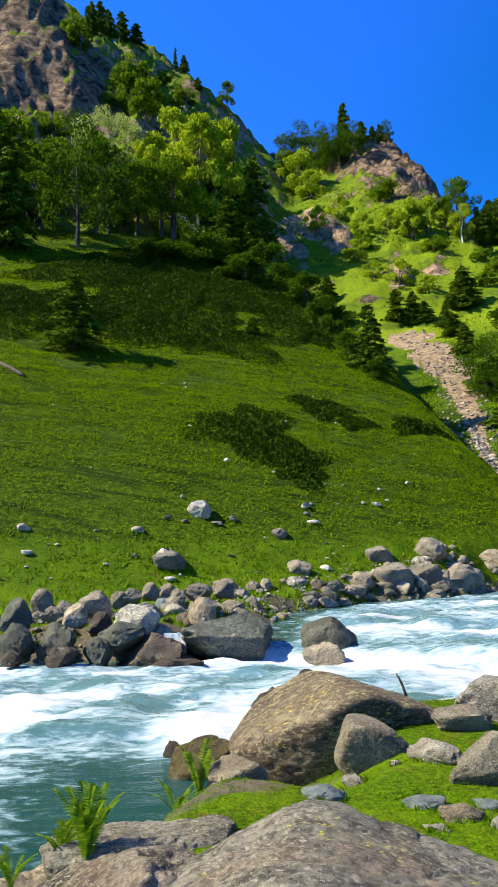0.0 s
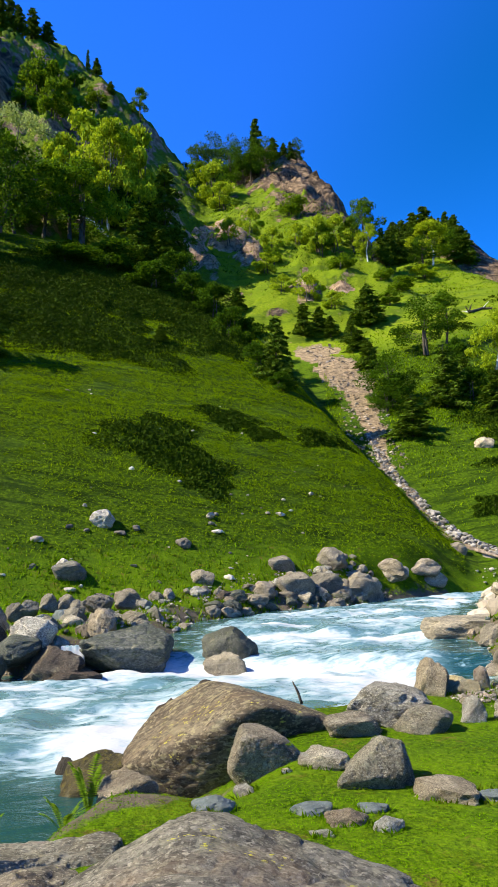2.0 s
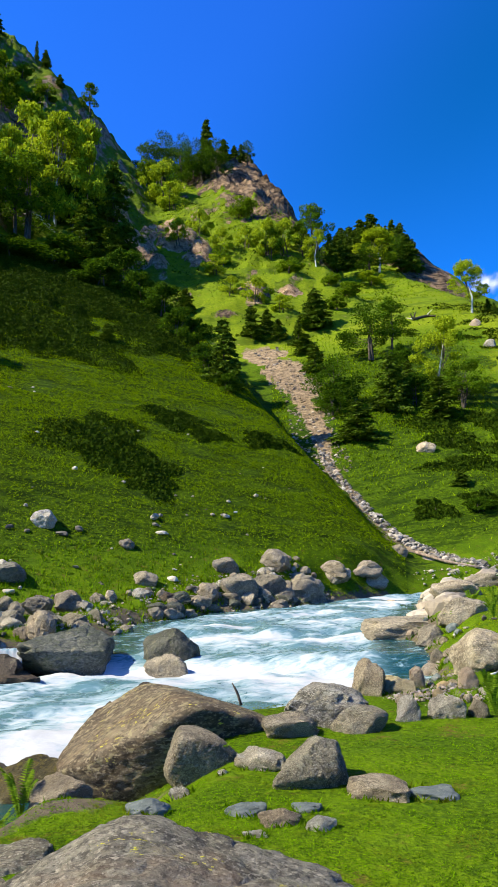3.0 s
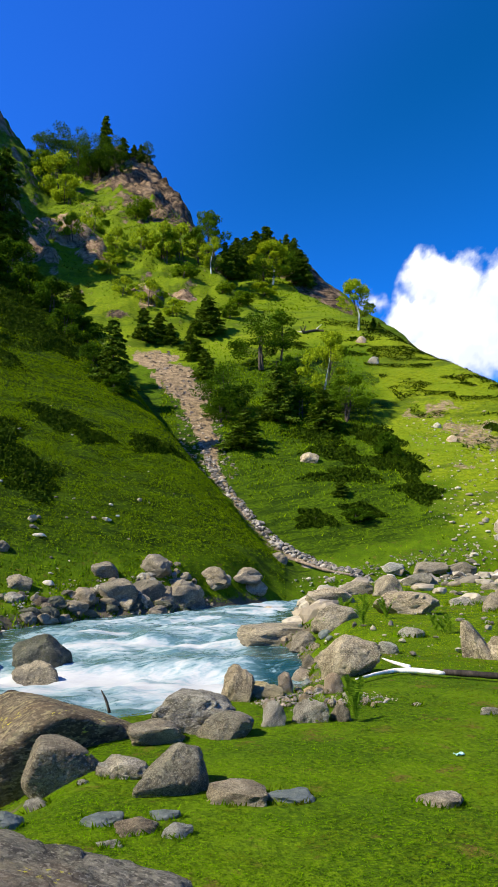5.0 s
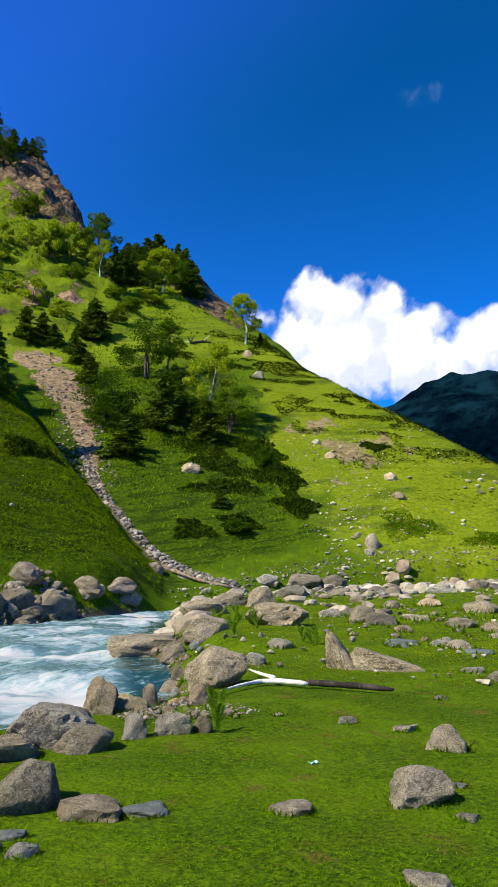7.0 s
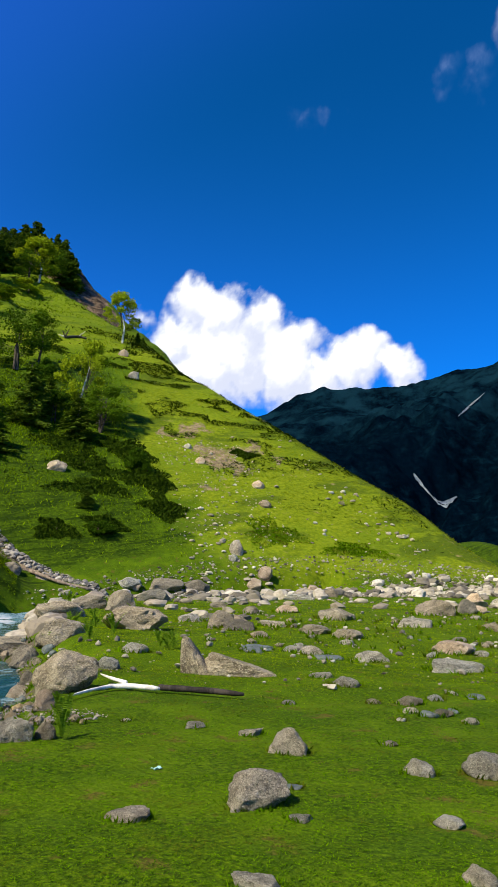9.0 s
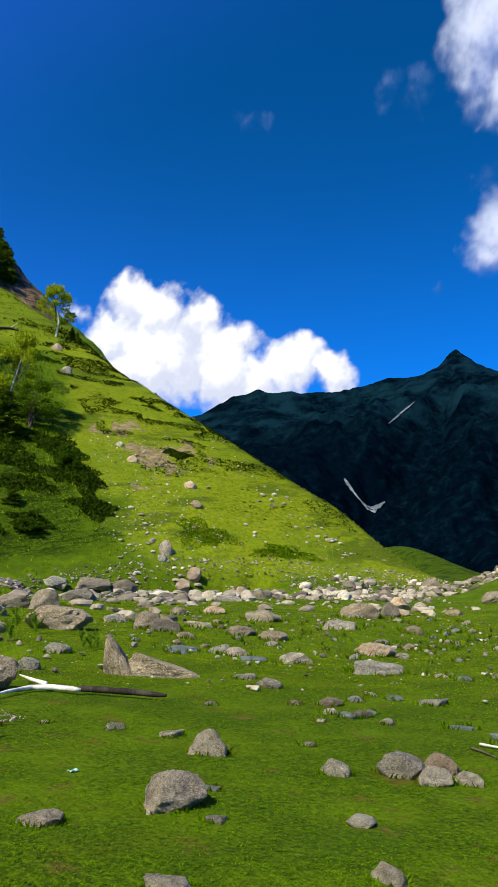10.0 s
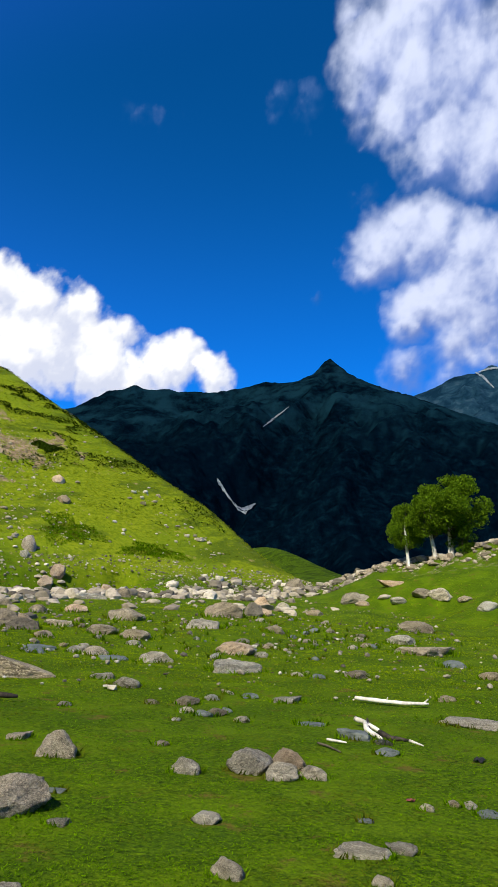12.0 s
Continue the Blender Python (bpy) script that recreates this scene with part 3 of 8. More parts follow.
def snow_patch(label, line, seed):
    """Old snow lying in a gully: bearing, rise and half width along its line, laid on the slope."""
    gen = np.random.default_rng(seed)
    k, across = np.linspace(0, len(line) - 1, 26), np.linspace(-1, 1, 5)
    az, el, wide = (np.interp(k, np.arange(len(line)), [p[i] for p in line]) for i in range(3))
    da, de = np.gradient(az), np.gradient(el)
    size = np.hypot(da, de)
    wide = wide[:, None] * (1 + 0.45 * gen.uniform(-1, 1, (26, 5)))
    a = np.radians((az[:, None] - (de / size)[:, None] * wide * across).ravel())
    e = np.radians((el[:, None] + (da / size)[:, None] * wide * across).ravel())
    far_off = np.arange(600, 3200, 6.0)[None]
    x, y, z = far_off * np.sin(a)[:, None], far_off * np.cos(a)[:, None], 1.5 + far_off * np.tan(e)[:, None]
    d = far_off[0][(z < height(x, y)).argmax(1)] - 6
    i, j = np.meshgrid(np.arange(25), np.arange(4), indexing="ij")
    n = i * 5 + j
    mesh = bpy.data.meshes.new("snow_patch")
    mesh.from_pydata(np.column_stack([d * np.sin(a), d * np.cos(a), 1.5 + d * np.tan(e)]).tolist(), [], np.stack([n, n + 1, n + 6, n + 5], -1).reshape(-1, 4).tolist())
    m = Nodes("old_snow", 0.7)
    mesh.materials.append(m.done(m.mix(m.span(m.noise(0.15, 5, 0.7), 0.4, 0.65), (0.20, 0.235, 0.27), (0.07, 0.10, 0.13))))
    mesh.shade_smooth()
    tagged(new("snow_patch", mesh), label, "snow", kind="stuff")


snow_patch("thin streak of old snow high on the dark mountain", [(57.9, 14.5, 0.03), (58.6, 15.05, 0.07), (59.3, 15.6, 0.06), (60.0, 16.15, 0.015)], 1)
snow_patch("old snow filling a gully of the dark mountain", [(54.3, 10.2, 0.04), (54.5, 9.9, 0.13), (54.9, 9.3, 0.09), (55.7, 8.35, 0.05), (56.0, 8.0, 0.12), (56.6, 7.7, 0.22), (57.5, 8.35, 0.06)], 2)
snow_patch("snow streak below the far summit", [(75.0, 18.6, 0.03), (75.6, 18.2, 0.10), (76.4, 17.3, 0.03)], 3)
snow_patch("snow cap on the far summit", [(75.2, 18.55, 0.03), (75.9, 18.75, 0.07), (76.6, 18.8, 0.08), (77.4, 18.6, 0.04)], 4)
# ---- the river ----
def water_material():
    m = Nodes("rushing_water", 0.12)
    turn = m.stretch((0.35, 1.1, 0.6), 0.55)
    streak = m.noise(1.1, 4, 0.5, m.stretch((0.5, 1.6, 1), 0.6), 0.8)
    froth = m.noise(5.5, 6, 0.7, m.stretch((0.6, 1.4, 1), 0.5), 0.5)
    puff = m.noise(2.3, 6, 0.62, m.stretch((0.8, 1.3, 1), 0.5), 1.2)
    k = m.math("ADD", m.attr("foam"), m.math("MULTIPLY", m.math("SUBTRACT", streak, 0.5), 1.0))
    k = m.math("ADD", k, m.math("ADD", m.math("MULTIPLY", m.math("SUBTRACT", froth, 0.5), 1.0), m.math("MULTIPLY", m.math("SUBTRACT", puff, 0.5), 2.0)))
    foam = m.span(k, 0.0, 1.45)
    deep = m.mix(m.noise(0.8, 4, 0.6, turn), (0.003, 0.030, 0.028), (0.020, 0.075, 0.078))
    deep = m.mix(m.attr("lively"), deep, m.mix(streak, (0.050, 0.135, 0.150), (0.14, 0.25, 0.275)))
    c = m.mix(m.span(foam, 0.0, 0.35), deep, (0.15, 0.25, 0.285))
    c = m.mix(m.span(foam, 0.25, 0.65), c, (0.31, 0.40, 0.44))
    c = m.mix(m.span(foam, 0.55, 1.0), c, (0.48, 0.495, 0.51))
    n = m.bump(m.noise(1.6, 6, 0.6, m.stretch((0.7, 1.5, 1), 0.6), 0.4), 0.09, 0.6)
    n = m.bump(m.noise(11, 4, 0.6), 0.012, 0.4, n)
    return m.done(c, m.span(foam, 0, 0.7, 0.10, 0.75), n)


WATER = water_material()


def build_river():
    x, y = np.meshgrid(np.arange(-24, 27, 0.16), np.arange(-1, 58, 0.16))
    side = river_side(x, y)
    up = 0.45 * x + 0.89 * y
    across = 0.89 * x - 0.45 * y
    lump = fbm(x * 0.7 + y * 0.3, y * 1.4, 1.9, 4, 81)
    steps = ramp(np.sin(up * 0.62 + 0.5 * fbm(x, y, 5, 2, 82) + 0.10 * across), 0.1, 0.95)
    pool = ramp(-across - 0.2 * (up - 9), 3.5, 5.2) * (1 - ramp(up, 7.5, 10.0))
    pool = np.maximum(pool, 1 - ramp(up, 6.2, 8.6))
    lively = (1 - pool) * ramp(side, 0.0, 0.8)
    sill = np.exp(-((up - 17.4) / 1.2) ** 2)
    wander = up + 1.3 * fbm(x, y, 4.5, 3, 84) - 0.10 * across
    band = np.zeros_like(x)
    for at, strong in ((18.2, 1.0), (21.6, 0.75), (25.4, 0.9), (29.5, 0.8), (33.0, 0.9), (37.5, 0.9), (42.0, 0.8)):
        band = np.maximum(band, strong * np.exp(-((wander - at) / np.where(wander < at, 1.5, 0.45)) ** 2))
    broken = ramp(fbm(x, y, 2.6, 4, 85), -1.0, 0.15)
    foam = 0.36 + 1.05 * band * broken + 0.30 * sill
    foam = np.where(up < 16.6, (0.64 + 0.20 * ramp(up, 8, 11.5)) + 0.80 * fbm(x, y, 2.4, 4, 86), foam)
    foam = foam * lively - 0.35 * pool * ramp(across + 0.4 * fbm(x, y, 2, 3, 87), -7.5, -4.0) + 0.5 * pool * ramp(-across + 1.2 * fbm(x, y, 2, 3, 88), 4.6, 6.4) + 0.20 * ramp(-side, -0.5, 0.1) * (1 - pool)
    z = water_level(x, y) + lively * (0.09 * lump + 0.07 * fbm(x, y, 0.8, 3, 83) + 0.09 * steps) + 0.02 * lump
    keep = side > -1.3
    index = np.full(x.shape, -1)
    index[keep] = np.arange(keep.sum())
    quads = np.stack([index[:-1, :-1], index[:-1, 1:], index[1:, 1:], index[1:, :-1]], -1).reshape(-1, 4)
    quads = quads[(quads >= 0).all(1)]
    mesh = bpy.data.meshes.new("river_water")
    mesh.from_pydata(np.column_stack([x[keep], y[keep], z[keep]]).tolist(), [], quads.tolist())
    mesh.shade_smooth()
    for name, value in (("foam", foam), ("lively", lively)):
        mesh.attributes.new(name, "FLOAT", "POINT").data.foreach_set("value", value[keep])
    mesh.materials.append(WATER)
    tagged(new("river_water", mesh), "turquoise mountain river breaking into white foaming rapids", "river", kind="structure")


def spill(label, x, y, turn, wide, top, foot, reach, seed):
    """White water that pours over a sill between boulders."""
    gen = np.random.default_rng(seed)
    u, v = np.meshgrid(np.linspace(-0.5, 0.5, 17), np.linspace(0, 1, 19))
    fall = np.where(v < 0.25, 0.06 * v, 0.015 + (v - 0.25) / 0.75 * 0.985) ** 1.25
    out = reach * (0.35 * v + 0.65 * np.sqrt(v)) + 0.04 * reach * fbm(u * 5, v * 1.5, 1.0, 3, seed)
    px, pz = u * wide * (1 + 0.5 * v), top + (foot - top) * fall + 0.02 * fbm(u * 6, v * 3, 1.0, 3, seed + 3)
    t = radians(turn)
    verts = np.column_stack([(x + px * math.cos(t) + out * math.sin(t)).ravel(), (y + px * math.sin(t) - out * math.cos(t)).ravel(), pz.ravel()])
    i, j = np.meshgrid(np.arange(18), np.arange(16), indexing="ij")
    n = (i * 17 + j).ravel()
    mesh = bpy.data.meshes.new("cascade")
    mesh.from_pydata(verts.tolist(), [], np.stack([n, n + 1, n + 18, n + 17], -1).tolist())
    mesh.attributes.new("foam", "FLOAT", "POINT").data.foreach_set("value", (0.75 + 0.45 * v + 0.35 * fbm(u * 12, v * 2, 1.0, 3, seed + 5)).ravel())
    mesh.attributes.new("lively", "FLOAT", "POINT").data.foreach_set("value", np.ones(v.size))
    mesh.materials.append(WATER)
    mesh.shade_smooth()
    tagged(new("cascade", mesh), label, "cascade", kind="structure")


build_river()
spill("white water spilling between boulders at the far bank", -2.12, 20.15, 0, 0.5, 0.08, -0.72, 0.5, 501)
# ---- stones ----
def rock_mesh(name, seed, detail=2, planes=15, bumpy=0.05, material=None, wear=0.15, cuts=(), layers=0.0):
    """A boulder: a ball cut flat by random planes (and by the given ones: normal and distance), its edges worn by weather, cracked and
    roughened. It fills a 1 m cube about the origin."""
    gen = np.random.default_rng(seed)
    bm = bmesh.new()
    bmesh.ops.create_icosphere(bm, subdivisions=(2, 3, 4, 5, 6, 6)[detail], radius=1.0)
    way = np.array([v.co[:] for v in bm.verts])
    way /= np.linalg.norm(way, axis=1, keepdims=True)
    n = gen.normal(size=(planes, 3))
    n /= np.linalg.norm(n, axis=1, keepdims=True)
    d = gen.uniform(0.62, 1.0, planes)
    box = np.vstack([np.eye(3), -np.eye(3)]) + gen.normal(scale=0.12, size=(6, 3))
    n, d = np.vstack([n, box]), np.append(d, gen.uniform(0.78, 1.2, 6))
    for x, y, z, far in cuts:
        n, d = np.vstack([n, np.array([[x, y, z]]) / math.sqrt(x * x + y * y + z * z)]), np.append(d, far)
    power = 2.6 / wear
    r = (np.maximum(way @ n.T, 0) / d) ** power
    p = way * (r.sum(1) ** (-1 / power))[:, None]
    off = Vector((seed * 3.1, seed * 1.7, seed * 0.6))
    tilt = Vector((gen.uniform(-0.5, 0.5), gen.uniform(-0.5, 0.5), 1.0)).normalized()
    rough = np.empty(len(p))
    for i, q in enumerate(p):
        v = Vector(q)
        broad = noise.fractal(v * 1.3 + off, 0.9, 2.1, 4)
        crack = abs(noise.fractal(v * 2.1 - off, 0.8, 2.1, 3))
        level = v.dot(tilt) * 5.0 + 1.2 * broad
        ledge = abs((level % 1.0) - 0.5) - 0.25
        rough[i] = bumpy * (1.5 * broad - 0.9 * max(0.0, 0.22 - crack) / 0.22 + 0.55 * noise.fractal(v * 6 + off, 0.75, 2.0, 4)) + layers * ledge
    p = p * (1 + rough)[:, None]
    lo, hi = p.min(0), p.max(0)
    p = (p - lo) / (hi - lo) - 0.5
    for v, q in zip(bm.verts, p):
        v.co = q
    mesh = bpy.data.meshes.new(name)
    bm.to_mesh(mesh)
    bm.free()
    mesh.shade_smooth()
    mesh.set_sharp_from_angle(angle=radians(34))
    if material:
        mesh.materials.append(material)
    return mesh


SHAPES = {}


def shape(kind, k, small=False, flat=False):
    """One of eight stone meshes in a material, plainer for a small stone; a flat one is a slab with an even top."""
    key = (kind.name, k % 8, small, flat)
    if key not in SHAPES:
        cuts = ((0.12, -0.08, 1, 0.5), (0, 0, -1, 0.6)) if flat else ((0.25, 0.1, 1, 0.72), (-0.8, 0.2, 0.5, 0.7)) if k % 3 == 0 else ((0.7, 0.25, 0.66, 0.58), (-0.5, -0.4, 0.75, 0.62))
        SHAPES[key] = rock_mesh("stone", 11 + k % 8, 0 if small else 2, 7 + 2 * (k % 4), 0.085, kind, 0.10 + 0.02 * (k % 4), cuts, 0.05 if k % 2 else 0.0)
    return SHAPES[key]


MEADOW_STONES = []


def stone(x, y, wide, deep, tall, kind, k=0, turn=0.0, tilt=0.0, sink=0.40, z=None, name="stone", label="", category="stone", group=""):
    """A stone that stands in the ground, with this share of its height below it."""
    ob = new(name, shape(kind, k, wide / max(4.0, math.hypot(x, y)) < 0.022, tall < 0.42 * wide))
    if z is None:
        z = float(height(x, y))
        if math.hypot(x, y) < 32:
            MEADOW_STONES.append((x, y, wide, deep, turn))
    ob.matrix_basis = pose(x, y, z + tall * (0.5 - sink), tilt, tilt * 0.6, turn) @ Matrix.Diagonal((wide, deep, tall, 1))
    return tagged(ob, label or "weathered grey stone lying in short grass", category, group)


# ---- the large near boulders ----
LICHEN = rock_material("lichen_rock", (0.040, 0.036, 0.030), (0.17, 0.155, 0.125), (0.46, 0.43, 0.36), (0.36, 0.34, 0.25), 0.6, 0.75, yellow=True)


HUMP = rock_material("riverside_boulder", (0.036, 0.026, 0.018), (0.165, 0.128, 0.085), (0.40, 0.34, 0.24), (0.42, 0.36, 0.20), 0.75, 1.0, yellow=True)


def boulder(label, x, y, z, size, seed, turn, material, planes=14, bumpy=0.05, tilt=(0, 0), detail=4, wear=0.15, cuts=(), layers=0.0):
    ob = new("boulder", rock_mesh("boulder", seed, detail, planes, bumpy, material, wear, cuts, layers))
    ob.matrix_basis = pose(x, y, z, tilt[0], tilt[1], turn) @ Matrix.Diagonal((*size, 1))
    return tagged(ob, label, "boulder")


boulder("broad grey-brown boulder flecked with yellow lichen", 0.30, 3.30, -0.09, (2.1, 1.6, 0.92), 5, -6, LICHEN, 16, 0.05, (3, 3), 5, 0.2, ((0.1, -0.12, 1, 0.56), (-0.62, 0, 0.78, 0.5), (0.42, 0, 0.9, 0.52)), 0.0)
boulder("flat grey riverside slab beside clumps of fern", -0.66, 4.42, -0.27, (1.15, 0.62, 0.72), 9, 12, ROCK_BROWN, cuts=((0, 0, 1, 0.5),), layers=0.04)
boulder("rusty brown sloping rock beside a lichen-covered boulder", -0.66, 3.5, -0.18, (1.5, 0.95, 0.8), 14, 30, LICHEN, tilt=(6, -8), cuts=((-0.5, 0, 0.8, 0.5),))
boulder("grey rock sloping into the pool beside ferns", -1.30, 4.3, -0.48, (1.1, 1.0, 0.85), 17, -20, ROCK_BROWN)
boulder("large humped brown boulder with pale lichen at the riverside", 0.88, 8.1, -0.20, (2.35, 1.8, 1.25), 23, 4, HUMP, 15, 0.018, (0, -4), 5, 0.2, ((-0.62, -0.1, 0.8, 0.52), (0.55, 0, 0.84, 0.66)), 0.0)
boulder("smooth grey boulder leaning on a humped brown one", 1.04, 6.62, -0.03, (0.70, 0.60, 0.56), 27, -10, ROCK_BROWN, 12, 0.02, (0, 8), 4, 0.26, ((0.5, 0, 0.8, 0.7), (0, 0, 1, 0.62)))
boulder("pointed brown boulder standing on the grassy bank", 1.71, 5.56, 0.10, (0.58, 0.48, 0.54), 41, -16, ROCK_BROWN, 9, 0.045, wear=0.11, cuts=((1, 0, 0.22, 0.6), (-0.66, 0, 0.75, 0.5), (0.3, 0.2, 1, 0.72)))

boulder("tall pointed grey boulder standing in the meadow", 8.88, 10.95, 0.42, (0.72, 0.62, 1.02), 52, -38, ROCK_BROWN, 10, 0.05, (0, -4), 4, 0.12, ((0.72, 0, 0.6, 0.5), (-1, 0, 0.1, 0.62)))
boulder("long low grey boulder sloping down beside a pointed one", 9.42, 10.36, 0.24, (1.55, 0.8, 0.72), 57, -41, ROCK_BROWN, 12, 0.05, (0, 3), 4, 0.14, ((0.45, 0, 0.88, 0.34),))


def island_rock(name, *tones):
    m = Nodes(name, 0.9)
    c = m.ramp(m.island(), *[(i / (len(tones) - 1), t) for i, t in enumerate(tones)])
    return m.done(m.mix(m.span(m.noise(6, 4), 0.4, 0.7, 0, 0.4), c, (0.10, 0.09, 0.08)), 0.9)


SLIDE = island_rock("slide_rock", (0.14, 0.115, 0.085), (0.30, 0.235, 0.16), (0.44, 0.34, 0.23), (0.55, 0.47, 0.36))
SCREE = island_rock("loose_scree", (0.070, 0.062, 0.048), (0.22, 0.195, 0.15), (0.42, 0.37, 0.285), (0.66, 0.61, 0.51))
SLOPE_CHIP = island_rock("sunlit_slope_stone", (0.22, 0.19, 0.13), (0.42, 0.37, 0.26), (0.58, 0.52, 0.38), (0.70, 0.66, 0.54))
BANK = island_rock("bank_stone", (0.12, 0.105, 0.08), (0.26, 0.22, 0.165), (0.38, 0.32, 0.24), (0.50, 0.45, 0.36))
GULLY_STONE = island_rock("gully_stone", (0.07, 0.066, 0.056), (0.19, 0.175, 0.15), (0.32, 0.29, 0.245), (0.50, 0.46, 0.40))
GRAVEL = island_rock("bank_gravel", (0.12, 0.11, 0.10), (0.32, 0.25, 0.20), (0.38, 0.34, 0.30), (0.45, 0.36, 0.28))
# ---- scattered stones: bank cobbles, gully scree, the boulder field and the moraine ----
def heap(name, label, rows, material):
    """Many stones joined into one mesh: rows of place, size and turn."""
    bases = []
    for k in range(9):
        mesh = rock_mesh("heap_stone", 31 + k, 0, 9, 0.09, None, 0.12)
        pts = np.zeros(len(mesh.vertices) * 3)
        mesh.vertices.foreach_get("co", pts)
        bases.append((pts.reshape(-1, 3), [tuple(p.vertices) for p in mesh.polygons]))
        bpy.data.meshes.remove(mesh)
    verts, faces, n = [], [], 0
    for i, (x, y, w, deep, tall, turn) in enumerate(rows):
        pts, tri = bases[i % 9]
        p = pts * (w, deep, tall)
        a = radians(turn)
        q = np.column_stack([p[:, 0] * math.cos(a) - p[:, 1] * math.sin(a) + x, p[:, 0] * math.sin(a) + p[:, 1] * math.cos(a) + y, p[:, 2] + float(height(x, y)) + 0.22 * tall])
        verts.append(q)
        faces.extend([tuple(j + n for j in f) for f in tri])
        n += len(q)
    mesh = bpy.data.meshes.new(name)
    mesh.from_pydata(np.vstack(verts).tolist(), [], faces)
    mesh.materials.append(material)
    tagged(new(name, mesh), label, "stones", kind="stuff")


def spread(count, seed, place, size, kinds, name, label, group, flat=0.7, sink=0.3):
    rnd = random.Random(seed)
    made = 0
    if name.endswith("stones"):
        rows = []
        for _ in range(count):
            x, y = place(rnd)
            w = size(rnd, x, y)
            rows.append((x, y, w, w * rnd.uniform(0.6, 1.0), w * rnd.uniform(0.4, flat), rnd.uniform(0, 360)))
        return heap(name, label, rows, kinds)
    while made < count:
        x, y = place(rnd)
        if x is None:
            continue
        w = size(rnd, x, y)
        stone(x, y, w, w * rnd.uniform(0.6, 1.0), w * rnd.uniform(0.45, flat + 0.2), rnd.choice(kinds), rnd.randrange(8), rnd.uniform(0, 360), rnd.uniform(-15, 15), sink, None, name, label, "stone", group)
        made += 1


def scree(name, label, count, seed, place, low, high, material):
    """Loose stones too many to count, joined."""
    rnd = random.Random(seed)
    base = bmesh.new()
    bmesh.ops.create_icosphere(base, subdivisions=1, radius=0.5)
    pts = np.array([v.co[:] for v in base.verts])
    tri = np.array([[v.index for v in f.verts] for f in base.faces])
    base.free()
    verts, faces = [], []
    gen = np.random.default_rng(seed)
    for i in range(count):
        x, y = place(rnd)
        w = low + (high - low) * rnd.random() ** 4
        p = pts * gen.uniform(0.6, 1.3, (len(pts), 1)) * (w, w * rnd.uniform(0.5, 1), w * rnd.uniform(0.4, 0.75))
        a = rnd.uniform(0, 6.28)
        turn = np.array([[math.cos(a), math.sin(a), 0], [-math.sin(a), math.cos(a), 0], [0, 0, 1]])
        verts.append(p @ turn + (x, y, 0.0))
        faces.append(tri + i * len(pts))
    v = np.vstack(verts)
    v[:, 2] += np.repeat(height(v[::len(pts), 0], v[::len(pts), 1]), len(pts)) + 0.05
    mesh = bpy.data.meshes.new(name)
    mesh.from_pydata(v.tolist(), [], np.vstack(faces).tolist())
    mesh.materials.append(material)
    tagged(new(name, mesh), label, "stones", kind="stuff")


def along(line, before, after):
    """A random place along a line of points, within a band across it."""
    def pick(rnd):
        k = rnd.uniform(0, len(line) - 1.001)
        (x0, y0), (x1, y1) = line[int(k)], line[int(k) + 1]
        f = k - int(k)
        n = Vector((y1 - y0, x0 - x1)).normalized() * rnd.uniform(before, after)
        return x0 + (x1 - x0) * f + n.x, y0 + (y1 - y0) * f + n.y
    return pick


FAR_BANK = [(11.5, 35.6), (9, 33.2), (5.5, 32.2), (2.0, 29.5), (0.2, 25.0), (-2.5, 22.3), (-6, 22.2), (-9.5, 22.5)]
spread(240, 21, along(FAR_BANK, -1.7, 1.9), lambda r, x, y: 0.18 + 0.6 * r.random() ** 2.0, [ROCK_DARK, ROCK_DARK, ROCK, ROCK_BROWN, ROCK_BLUE], "cobble", "rounded grey cobble on the far river bank", "cobbles on the far bank")
spread(40, 31, along([(0.2, 22.6), (-2.5, 21.8), (-5.5, 22.0), (-9.5, 22.4)], -0.9, 0.8), lambda r, x, y: 0.22 + 0.4 * r.random() ** 1.5, [ROCK_MOSS, ROCK_WET, ROCK_BROWN, ROCK_DARK], "boulder", "dark damp boulder piled at the far water's edge", "boulders along the far bank", 0.75, 0.3)
spread(70, 34, along([(11.5, 35.4), (8.6, 32.4), (5.2, 31.4), (2.2, 29.0)], -1.3, 1.1), lambda r, x, y: 0.35 + 0.75 * r.random() ** 1.5, [ROCK_DARK, ROCK_DARK, ROCK_BROWN, ROCK_MOSS], "boulder", "grey-brown boulder among others on the far bank", "boulders along the far bank", 0.6, 0.35)
spread(45, 22, along([(12, 41), (6, 36.5), (0, 33.2), (-6, 31), (-11, 30)], -2.5, 2.5), lambda r, x, y: 0.15 + 0.5 * r.random() ** 3, SCREE, "slope_stones", "small pale stones in the grass of the lower slope", "")
spread(75, 35, along([(6.9, 16.9), (4.0, 8.6), (4.2, 8.3), (4.2, 7.6)], -0.7, 0.7), lambda r, x, y: 0.05 + 0.16 * r.random() ** 1.6, [ROCK_TAN, ROCK_TAN, ROCK_BROWN, ROCK, ROCK_OCHRE], "cobble", "pinkish cobble among gravel on the near bank", "cobbles on the near bank", 0.8)
scree("bank_gravel", "brown gravel between the cobbles of the near bank", 700, 48, along([(6.9, 16.9), (4.0, 8.6), (4.2, 8.3), (4.2, 7.6)], -0.9, 0.8), 0.02, 0.07, GRAVEL)
